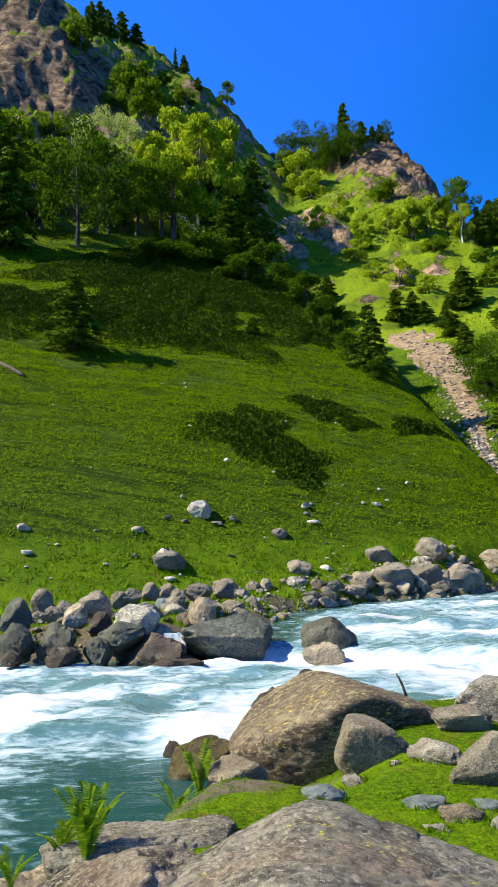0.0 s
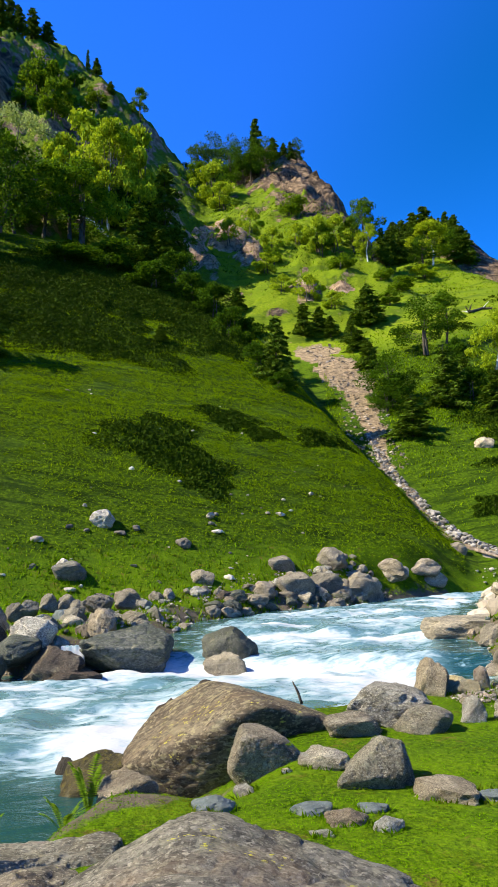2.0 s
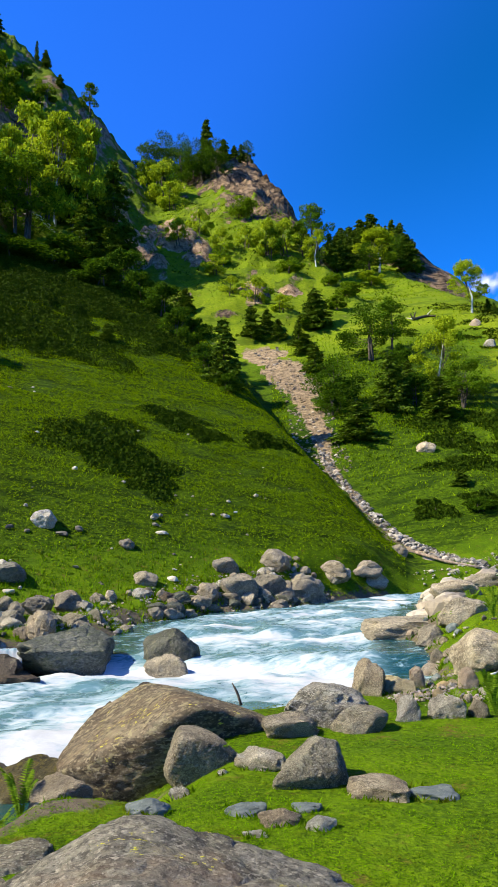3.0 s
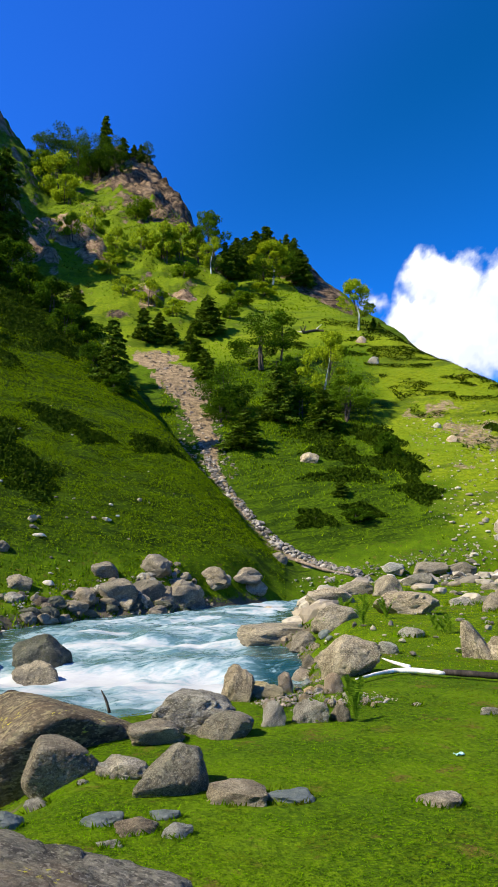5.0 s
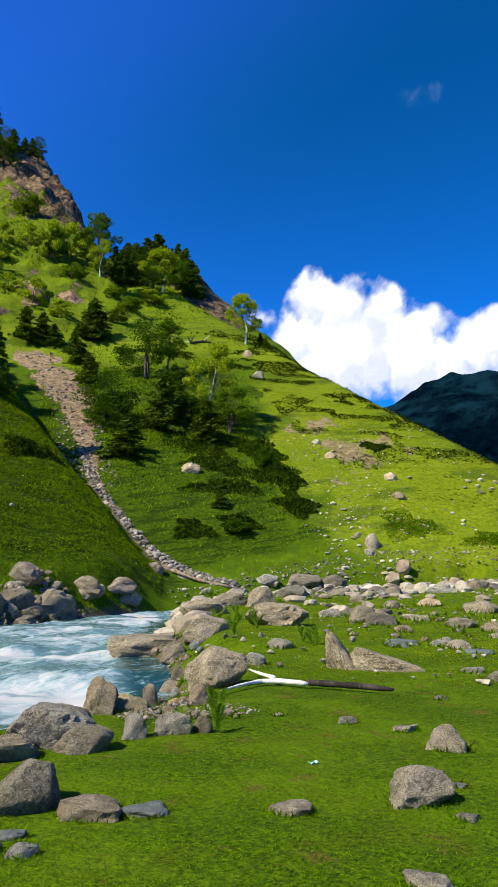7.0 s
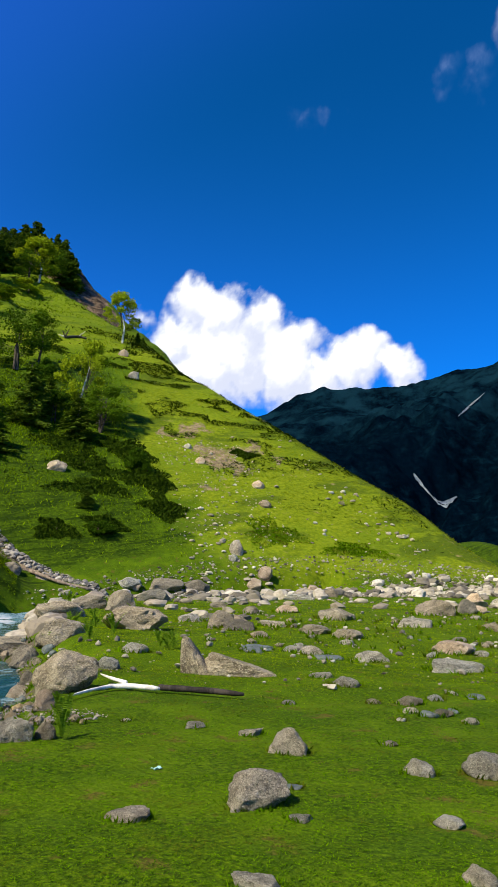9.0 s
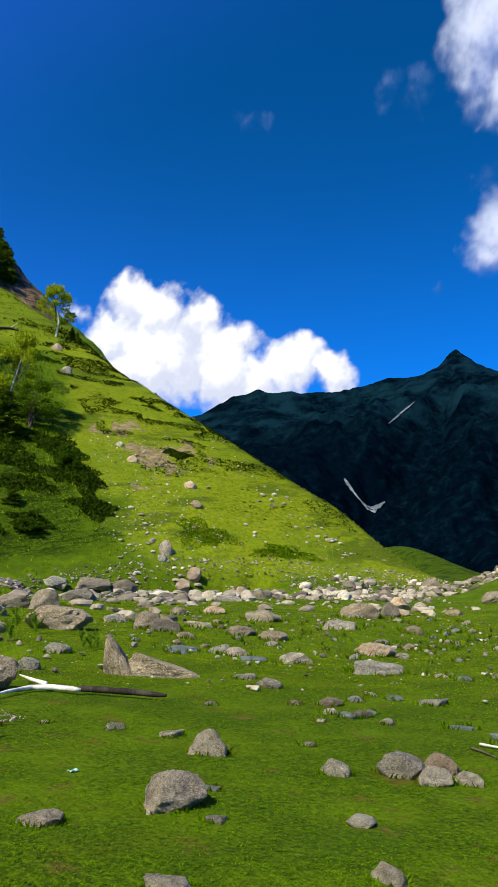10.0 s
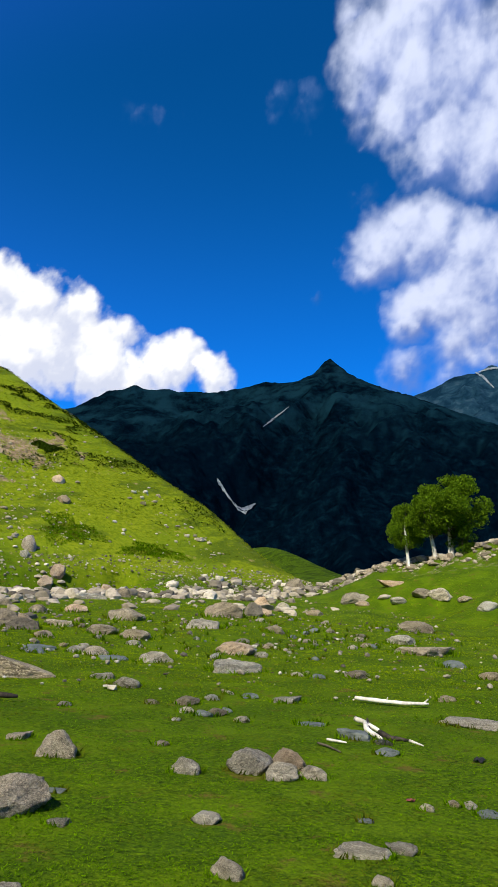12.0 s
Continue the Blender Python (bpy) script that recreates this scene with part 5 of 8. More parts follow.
stone(-5.11, 23.75, 1.07, 0.84, 0.99, ROCK_DARK, 2, -2, sink=0.25, z=0.47, label="grey-brown rounded boulder on the stony river bank", group="boulders along the far bank")
stone(-2.02, 27.23, 1.10, 0.86, 0.84, ROCK_DARK, 6, 6, sink=0.25, z=0.76, label="grey-brown rounded boulder on the stony river bank", group="boulders along the far bank")
stone(-0.98, 27.79, 1.12, 0.88, 0.86, ROCK_DARK, 3, 184, sink=0.25, z=0.89, label="grey-brown rounded boulder on the stony river bank", group="boulders along the far bank")
stone(-2.58, 23.67, 1.15, 0.90, 1.08, ROCK_DARK, 2, 0, sink=0.25, z=0.17, label="grey-brown rounded boulder on the stony river bank", group="boulders along the far bank")
stone(-6.82, 23.76, 0.80, 0.63, 0.84, ROCK_DARK, 2, 191, sink=0.25, z=0.68, label="grey-brown rounded boulder on the stony river bank", group="boulders along the far bank")
stone(-6.04, 23.42, 0.68, 0.54, 0.57, ROCK_DARK, 1, 183, sink=0.25, z=0.5, label="grey-brown rounded boulder on the stony river bank", group="boulders along the far bank")
stone(-4.19, 25.36, 0.73, 0.57, 0.66, ROCK_DARK, 3, 3, sink=0.25, z=0.75, label="grey-brown rounded boulder on the stony river bank", group="boulders along the far bank")
stone(-4.61, 25.25, 0.62, 0.49, 0.66, ROCK_DARK, 5, 23, sink=0.25, z=0.67, label="grey-brown rounded boulder on the stony river bank", group="boulders along the far bank")
stone(-3.70, 26.42, 0.65, 0.51, 0.69, ROCK_DARK, 2, 5, sink=0.25, z=0.91, label="grey-brown rounded boulder on the stony river bank", group="boulders along the far bank")
stone(-3.09, 26.50, 0.65, 0.51, 0.69, ROCK_DARK, 4, 0, sink=0.25, z=0.89, label="grey-brown rounded boulder on the stony river bank", group="boulders along the far bank")
stone(-2.64, 26.04, 0.63, 0.50, 0.59, ROCK_DARK, 1, 191, sink=0.25, z=0.76, label="grey-brown rounded boulder on the stony river bank", group="boulders along the far bank")
stone(2.04, 19.81, 1.54, 1.21, 1.44, ROCK_MOSS, 7, -6, z=-0.41, label="smooth grey-green boulder standing in the river")
stone(1.83, 18.83, 1.22, 0.95, 0.83, ROCK_DARK, 1, -6, z=-0.62, label="low wet brown rock under the rapids")
stone(-0.53, 9.70, 1.23, 0.96, 0.70, ROCK_OLIVE, 5, 3, sink=0.35, z=-0.94, label="wet moss-covered rock at the river edge")
stone(-1.10, 10.46, 0.44, 0.34, 0.72, ROCK_WET, 2, 176, sink=0.6, z=-0.96, label="dark wet boulder in the foaming river")
stone(0.98, 13.40, 0.83, 0.73, 1.12, ROCK_WET, 3, -8, sink=0.65, z=-0.51, label="dark wet boulder in the foaming river")
stone(0.37, 12.79, 0.88, 0.61, 1.10, ROCK_WET, 6, 178, sink=0.65, z=-0.73, label="dark wet boulder in the foaming river")
stone(-2.50, 35.10, 1.25, 1.01, 1.05, ROCK_PALE, 0, 186, sink=0.3, label="pale grey boulder on the grassy slope")
stone(27.69, 56.46, 1.74, 1.37, 1.29, ROCK_BROWN, 1, 171, label="rough grey stone half sunk in short meadow grass", group="boulders on the far slope")
stone(45.02, 49.71, 1.25, 1.16, 1.09, ROCK_TAN, 7, -45, label="tan sandstone block lying on the meadow", group="boulders on the far slope")
stone(42.88, 46.38, 1.22, 1.12, 0.89, ROCK_BROWN, 7, -29, label="brown weathered boulder with pale lichen flecks", group="boulders on the far slope")
stone(43.37, 58.93, 0.84, 0.66, 0.84, ROCK_PALE, 7, -50, label="pale whitish stone lying in grass", group="boulders on the far slope")
stone(42.29, 55.31, 1.03, 0.81, 0.96, ROCK_TAN, 2, -41, label="tan sandstone block lying on the meadow", group="boulders on the far slope")
stone(34.86, 41.01, 0.78, 0.61, 0.79, ROCK, 7, -49, label="rough grey stone half sunk in short meadow grass", group="boulders on the far slope")
stone(52.42, 88.43, 1.75, 1.37, 1.59, ROCK_TAN, 5, -42, label="tan sandstone block lying on the meadow", group="boulders on the far slope")
stone(48.48, 78.84, 1.56, 1.22, 1.53, ROCK, 2, 155, label="rough grey stone half sunk in short meadow grass", group="boulders on the far slope")
stone(-3.78, 31.26, 0.51, 0.40, 0.39, ROCK_PALE, 1, 204, label="pale whitish stone lying in grass", group="boulders on the far slope")
stone(35.76, 41.72, 1.11, 0.87, 1.67, ROCK, 0, 146, label="rough grey stone half sunk in short meadow grass", group="boulders on the far slope")
stone(35.92, 38.63, 1.06, 0.83, 1.19, ROCK_TAN, 3, -48, label="tan sandstone block lying on the meadow", group="boulders on the far slope")
stone(-6.52, 20.17, 0.89, 0.73, 1.07, ROCK_MOSS, 2, 4, sink=0.26, z=0.31, label="smooth grey-green boulder at the far water's edge", group="boulders along the far bank")
stone(-6.20, 19.23, 0.98, 0.80, 0.97, ROCK_MOSS, 5, 185, sink=0.26, z=-0.24, label="blue-grey wet boulder at the far water's edge", group="boulders along the far bank")
stone(-5.15, 19.33, 1.10, 0.90, 1.09, ROCK_MOSS, 1, 177, sink=0.26, z=-0.32, label="dark green wet boulder at the far water's edge", group="boulders along the far bank")
stone(-4.95, 20.61, 0.77, 0.63, 0.76, ROCK_BROWN, 4, -2, sink=0.26, z=0.37, label="brown rounded boulder at the far water's edge", group="boulders along the far bank")
stone(-3.27, 20.54, 1.39, 1.14, 1.12, ROCK, 6, -8, sink=0.26, z=0.04, label="pale speckled granite boulder at the far water's edge", group="boulders along the far bank")
stone(-3.51, 19.69, 1.33, 1.09, 0.87, ROCK_MOSS, 7, 179, sink=0.26, z=-0.21, label="smooth grey-green boulder at the far water's edge", group="boulders along the far bank")
stone(-4.48, 20.92, 0.91, 0.74, 0.77, ROCK_BROWN, 3, 171, sink=0.26, z=0.60, label="olive-brown granite boulder at the far water's edge", group="boulders along the far bank")
stone(-4.19, 20.17, 0.71, 0.58, 0.69, ROCK_WET, 2, 4, sink=0.26, z=0.17, label="small black wet boulder at the far water's edge", group="boulders along the far bank")
stone(-4.03, 19.28, 0.75, 0.61, 0.90, ROCK_MOSS, 0, -10, sink=0.26, z=-0.59, label="dark mossy boulder at the far water's edge", group="boulders along the far bank")
stone(-2.51, 19.34, 1.67, 1.37, 1.20, ROCK_WET, 1, 177, sink=0.26, z=-0.74, label="reddish-brown wet boulder at the far water's edge", group="boulders along the far bank")
stone(-1.97, 19.00, 1.50, 1.22, 0.58, ROCK_WET, 4, -2, sink=0.26, z=-0.82, label="low black wet rock at the far water's edge", group="boulders along the far bank")
stone(-4.86, 18.78, 0.87, 0.71, 0.60, ROCK_WET, 6, -8, sink=0.26, z=-0.52, label="low black wet rock at the far water's edge", group="boulders along the far bank")
boulder("broad flat mossy boulder with a dark undercut face", -0.68, 20.25, -0.22, (2.6, 1.9, 1.6), 88, 4, ROCK_MOSS, 9, 0.05, (4, 2), 4, 0.10, ((0.06, -0.38, 1, 0.46), (0.05, -1, -0.22, 0.6), (1, -0.2, -0.1, 0.62)), 0.05)
stone(-1.43, 20.95, 0.82, 0.67, 0.85, ROCK_BROWN, 5, 185, sink=0.26, z=0.38, label="rough granite boulder at the far water's edge", group="boulders along the far bank")
stone(-1.67, 22.44, 0.88, 0.72, 0.55, ROCK_DARK, 0, -10, sink=0.26, z=0.95, label="flat grey boulder at the far water's edge", group="boulders along the far bank")
stone(-0.89, 22.98, 0.69, 0.56, 0.57, ROCK_DARK, 2, 4, sink=0.26, z=1.02, label="grey boulder at the far water's edge", group="boulders along the far bank")
stone(-6.10, 18.63, 0.56, 0.46, 0.41, ROCK_WET, 5, 185, sink=0.26, z=-0.48, label="low black wet rock at the far water's edge", group="boulders along the far bank")
stone(-0.17, 6.10, 0.48, 0.40, 0.34, ROCK_BROWN, 4, 10, sink=0.35, label="small brown boulder on the mossy river bank")
stone(12.58, 23.91, 1.95, 1.40, 0.89, ROCK_BROWN, 3, 152, sink=0.25, z=0.87, label="grey-brown slab on the near river bank", group="boulders along the near bank")
stone(13.46, 31.89, 1.29, 0.92, 0.92, ROCK_TAN, 1, 157, sink=0.25, z=0.03, label="pinkish boulder on the near river bank", group="boulders along the near bank")
stone(9.61, 17.94, 1.35, 0.96, 0.79, ROCK_BROWN, 6, -28, sink=0.25, z=0.49, label="broad brown slab on the near river bank", group="boulders along the near bank")
stone(9.04, 20.30, 2.88, 2.05, 0.69, ROCK_DARK, 4, -24, sink=0.25, z=-0.02, label="reddish-brown wet boulder on the near river bank", group="boulders along the near bank")
stone(8.64, 17.97, 0.79, 0.56, 0.68, ROCK_DARK, 2, -25, sink=0.25, z=-0.12, label="brown boulder on the near river bank", group="boulders along the near bank")
stone(5.61, 9.89, 0.96, 0.69, 0.79, ROCK_BROWN, 7, 150, sink=0.25, z=0.22, label="large smooth grey-brown boulder on the near river bank", group="boulders along the near bank")
stone(7.54, 11.98, 0.49, 0.35, 0.29, ROCK, 5, 147, sink=0.25, z=0.30, label="flat grey slab on the near river bank", group="boulders along the near bank")
stone(11.82, 17.83, 1.91, 1.36, 0.87, ROCK_BROWN, 0, -33, sink=0.25, z=0.77, label="long low brown boulder among ferns on the near river bank", group="boulders along the near bank")
stone(16.00, 25.57, 1.24, 0.89, 1.12, ROCK_BROWN, 2, -32, sink=0.25, z=1.17, label="upright grey-brown boulder on the near river bank", group="boulders along the near bank")
stone(15.61, 27.46, 1.50, 1.07, 0.80, ROCK_DARK, 4, -29, sink=0.25, z=1.21, label="grey-brown boulder on the near river bank", group="boulders along the near bank")
stone(25.82, 40.34, 1.18, 0.84, 0.85, ROCK_TAN, 1, 147, sink=0.25, z=2.33, label="tan angular stone on the near river bank", group="boulders along the near bank")
stone(3.38, 8.69, 0.44, 0.32, 0.58, ROCK_BROWN, 1, 158, sink=0.25, z=0.16, label="brown rounded boulder on the near river bank", group="boulders along the near bank")
stone(4.14, 8.94, 0.20, 0.15, 0.37, ROCK_TAN, 3, 155, sink=0.25, z=0.16, label="pinkish cobble on the near river bank", group="boulders along the near bank")
stone(3.26, 7.26, 0.27, 0.19, 0.33, ROCK_PALE, 2, -24, sink=0.25, z=0.10, label="pale angular stone on the near river bank", group="boulders along the near bank")
stone(3.70, 7.28, 0.41, 0.29, 0.32, ROCK, 4, -26, sink=0.25, z=0.11, label="grey rounded boulder on the near river bank", group="boulders along the near bank")
stone(2.46, 7.51, 0.89, 0.64, 0.53, ROCK, 0, -18, sink=0.25, z=0.09, label="broad pale grey slab on the near river bank", group="boulders along the near bank")
stone(2.65, 7.05, 0.58, 0.42, 0.34, ROCK_BROWN, 6, -20, sink=0.25, z=0.08, label="flat grey slab on the near river bank", group="boulders along the near bank")
stone(1.96, 7.11, 0.59, 0.42, 0.29, ROCK_BROWN, 3, 164, sink=0.25, z=0.07, label="flat grey slab on the near river bank", group="boulders along the near bank")
stone(1.44, 6.09, 0.46, 0.33, 0.21, ROCK, 5, 166, sink=0.25, z=0.04, label="flat grey slab in the turf on the near river bank", group="boulders along the near bank")
stone(7.93, 16.21, 0.36, 0.26, 0.41, ROCK_DARK, 1, 153, sink=0.25, z=-0.36, label="brown cobble on the near river bank", group="boulders along the near bank")
stone(7.64, 15.99, 0.56, 0.40, 0.45, ROCK_TAN, 6, -25, sink=0.25, z=-0.67, label="pinkish cobble on the near river bank", group="boulders along the near bank")
stone(4.72, 8.71, 0.28, 0.20, 0.34, ROCK_TAN, 2, -28, sink=0.25, z=0.16, label="pinkish cobble on the near river bank", group="boulders along the near bank")
stone(3.98, 7.12, 0.23, 0.16, 0.22, ROCK_BROWN, 5, 150, sink=0.25, z=0.12, label="grey cobble on the near river bank", group="boulders along the near bank")
stone(12.35, 36.94, 1.85, 1.32, 1.37, ROCK_BROWN, 7, 161, sink=0.25, z=1.45, label="low grey boulder on the near river bank", group="boulders along the near bank")
stone(14.82, 38.17, 2.10, 1.50, 1.00, ROCK_BROWN, 2, -21, sink=0.25, z=1.35, label="low grey boulder on the near river bank", group="boulders along the near bank")
stone(8.63, 3.45, 0.42, 0.30, 0.17, ROCK_BLUE, 1, -68, label="tilted blue-grey slate slab under broken driftwood", group="stones on the meadow")
stone(8.54, 3.05, 0.22, 0.16, 0.07, ROCK_MOSS, 4, -70, label="low grey-green stone beside driftwood", group="stones on the meadow")
stone(14.66, 17.43, 0.90, 0.68, 0.90, ROCK_DARK, 3, -45, label="dark weathered boulder with pale lichen in the meadow", group="stones on the meadow")
stone(19.51, 21.52, 0.74, 0.55, 0.52, ROCK_DARK, 2, -34, label="dark weathered boulder with pale lichen in the meadow", group="stones on the meadow")
stone(31.97, 30.08, 0.94, 0.70, 1.00, ROCK_TAN, 0, -39, label="tan weathered boulder lying in the meadow", group="stones on the meadow")
stone(31.45, 28.17, 0.80, 0.60, 0.84, ROCK_DARK, 4, -41, label="dark weathered boulder below the sunlit slope", group="stones on the meadow")
stone(24.57, 16.49, 1.59, 1.19, 1.02, ROCK_DARK, 4, -53, label="dark weathered boulder with pale lichen in the meadow", group="stones on the meadow")
stone(34.34, 20.69, 1.11, 0.83, 1.07, ROCK_TAN, 5, -69, label="tan weathered boulder lying in the meadow", group="stones on the meadow")
stone(54.13, 29.70, 1.95, 1.46, 1.83, ROCK_DARK, 5, -57, label="dark weathered boulder below the sunlit slope", group="stones on the meadow")
stone(29.14, 17.36, 0.83, 0.62, 0.50, ROCK_TAN, 3, -67, label="tan weathered boulder lying in the meadow", group="stones on the meadow")
stone(35.51, 20.04, 0.87, 0.65, 0.56, ROCK, 4, -72, label="flat grey slab lying in the meadow grass", group="stones on the meadow")
stone(39.76, 15.35, 1.71, 1.29, 0.50, ROCK_TAN, 0, -79, label="tan weathered boulder lying in the meadow", group="stones on the meadow")
stone(34.69, 38.44, 1.15, 0.86, 1.13, ROCK_TAN, 3, -52, label="tan weathered boulder lying in the meadow", group="stones on the meadow")
stone(28.10, 39.80, 2.32, 1.74, 0.87, ROCK_DARK, 3, -32, label="dark weathered boulder below the sunlit slope", group="stones on the meadow")
stone(30.19, 39.20, 1.77, 1.32, 1.08, ROCK_DARK, 7, -43, label="dark weathered boulder below the sunlit slope", group="stones on the meadow")
stone(27.88, 27.20, 1.70, 1.27, 0.54, ROCK, 5, -42, label="flat grey slab lying in the meadow grass", group="stones on the meadow")
stone(26.67, 16.40, 0.86, 0.65, 0.99, ROCK_DARK, 3, -49, label="dark weathered boulder with pale lichen in the meadow", group="stones on the meadow")
stone(21.07, 25.50, 0.79, 0.59, 0.49, ROCK_DARK, 1, -31, label="dark weathered boulder with pale lichen in the meadow", group="stones on the meadow")
stone(20.31, 14.31, 1.18, 0.88, 0.49, ROCK, 3, -64, label="flat grey slab lying in the meadow grass", group="stones on the meadow")
# ---- plants ----
def leaf_material(name, dark, light, rough=0.6, through=0.35, dry=0.0):
    m = Nodes(name, rough)
    m.shader.inputs["Specular IOR Level"].default_value = 0.02
    k = m.math("ADD", m.math("MULTIPLY", m.island(), 0.5), m.math("MULTIPLY", m.math("ADD", m.noise(0.45, 4), m.noise(2.5, 4, 0.65)), 0.4))
    c = m.mix(m.span(k, 0.2, 0.9), dark, light)
    if dry:
        c = m.mix(m.span(m.noise(1.5, 6, 0.7, warp=0.5), 0.49, 0.62, 0, dry), c, (0.105, 0.088, 0.012))
    m.done(c, rough)
    glow = m.tree.nodes.new("ShaderNodeBsdfTranslucent")
    m.link(m.mix(1.0, c, (1.3, 1.25, 0.6), "MULTIPLY"), glow.inputs["Color"])
    blend = m.tree.nodes.new("ShaderNodeMixShader")
    blend.inputs[0].default_value = through
    out = m.tree.nodes["Material Output"]
    m.link(m.shader.outputs[0], blend.inputs[1])
    m.link(glow.outputs[0], blend.inputs[2])
    m.link(blend.outputs[0], out.inputs["Surface"])
    return m.mat


def bark_material(name, dark, light, scale=6.0):
    m = Nodes(name, 0.85)
    k = m.noise(scale, 5, 0.7, m.stretch((1, 1, 0.25)))
    return m.done(m.mix(m.span(k, 0.35, 0.65), dark, light), 0.85, m.bump(k, 0.03))


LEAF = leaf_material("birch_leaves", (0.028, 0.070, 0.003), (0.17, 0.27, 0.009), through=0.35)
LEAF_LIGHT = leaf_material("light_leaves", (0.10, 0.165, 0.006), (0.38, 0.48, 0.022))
LEAF_PALE = leaf_material("willow_leaves", (0.17, 0.225, 0.075), (0.42, 0.49, 0.19))
NEEDLE = leaf_material("fir_needles", (0.012, 0.036, 0.003), (0.115, 0.185, 0.014), through=0.15)
# birch leaves in a darker copy, the trees' shade put into the green
LEAF_SHADED = leaf_material("shaded_birch_leaves", (0.018, 0.052, 0.003), (0.120, 0.22, 0.009), through=0.3)
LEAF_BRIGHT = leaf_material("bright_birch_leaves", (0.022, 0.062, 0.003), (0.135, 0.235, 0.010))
JUNIPER = leaf_material("juniper", (0.007, 0.020, 0.001), (0.042, 0.078, 0.003), through=0.08)
HERB = leaf_material("tall_herbs", (0.026, 0.064, 0.0008), (0.205, 0.325, 0.002))
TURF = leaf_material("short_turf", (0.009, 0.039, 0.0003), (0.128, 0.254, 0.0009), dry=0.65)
# slope grass in a brighter copy, sunlight put into the colour
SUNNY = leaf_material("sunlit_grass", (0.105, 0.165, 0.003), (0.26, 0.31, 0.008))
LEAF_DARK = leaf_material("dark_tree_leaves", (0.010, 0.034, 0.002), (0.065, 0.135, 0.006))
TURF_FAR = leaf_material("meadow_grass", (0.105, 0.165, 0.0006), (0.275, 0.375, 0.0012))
FERN = leaf_material("fern_fronds", (0.06, 0.135, 0.006), (0.20, 0.32, 0.02))
BARK = bark_material("dark_bark", (0.035, 0.028, 0.02), (0.12, 0.10, 0.075))
BIRCH_BARK = bark_material("birch_bark", (0.45, 0.43, 0.40), (0.85, 0.83, 0.78), 3.0)


def mesh_object(name, verts, faces, material, parent=None, smooth=False):
    mesh = bpy.data.meshes.new(name)
    mesh.from_pydata(np.asarray(verts).tolist(), [], faces.tolist() if isinstance(faces, np.ndarray) else faces)
    mesh.materials.append(material)
    if smooth:
        mesh.shade_smooth()
    ob = new(name, mesh)
    if parent:
        ob.parent = parent
    return ob


def tube(points, radii, sides=7):
    """A limb through points: its corners and quads."""
    verts, faces = [], []
    u = Vector((0.31, 0.17, 0.93))
    for i, (p, r) in enumerate(zip(points, radii)):
        way = (Vector(points[min(i + 1, len(points) - 1)]) - Vector(points[max(i - 1, 0)])).normalized()
        u = u - way * u.dot(way)
        u = u.normalized() if u.length > 0.05 else way.orthogonal().normalized()
        w = way.cross(u)
        for s in range(sides):
            a = 2 * math.pi * s / sides
            verts.append(tuple(Vector(p) + (u * math.cos(a) + w * math.sin(a)) * r))
    for i in range(len(points) - 1):
        for s in range(sides):
            t = (s + 1) % sides
            faces.append((i * sides + s, i * sides + t, (i + 1) * sides + t, (i + 1) * sides + s))
    return verts, faces


def cards(centres, out, size, gen, long=1.6, flat=0.5):
    """Small leaf-shaped faces at the given places, turned at random about an outward way."""
    n = len(centres)
    a = gen.normal(size=(n, 3)) * (1, 1, flat) + out
    a /= np.linalg.norm(a, axis=1, keepdims=True)
    b = np.cross(a, gen.normal(size=(n, 3)))
    b /= np.linalg.norm(b, axis=1, keepdims=True)
    s = size * gen.uniform(0.6, 1.4, (n, 1))
    a, b = a * s * long, b * s * 0.6
    v = np.stack([centres - a * 0.5, centres + b * 0.5, centres + a * 0.5, centres - b * 0.5], 1).reshape(-1, 3)
    return v, np.arange(4 * n).reshape(-1, 4)


def join(pieces):
    verts, faces, n = [], [], 0
    for v, f in pieces:
        verts.append(np.asarray(v, float).reshape(-1, 3))
        faces.extend([tuple(i + n for i in q) for q in f])
        n += len(verts[-1])
    return np.vstack(verts), faces


def rooted(name, label, category):
    return tagged(new(name), label, category)


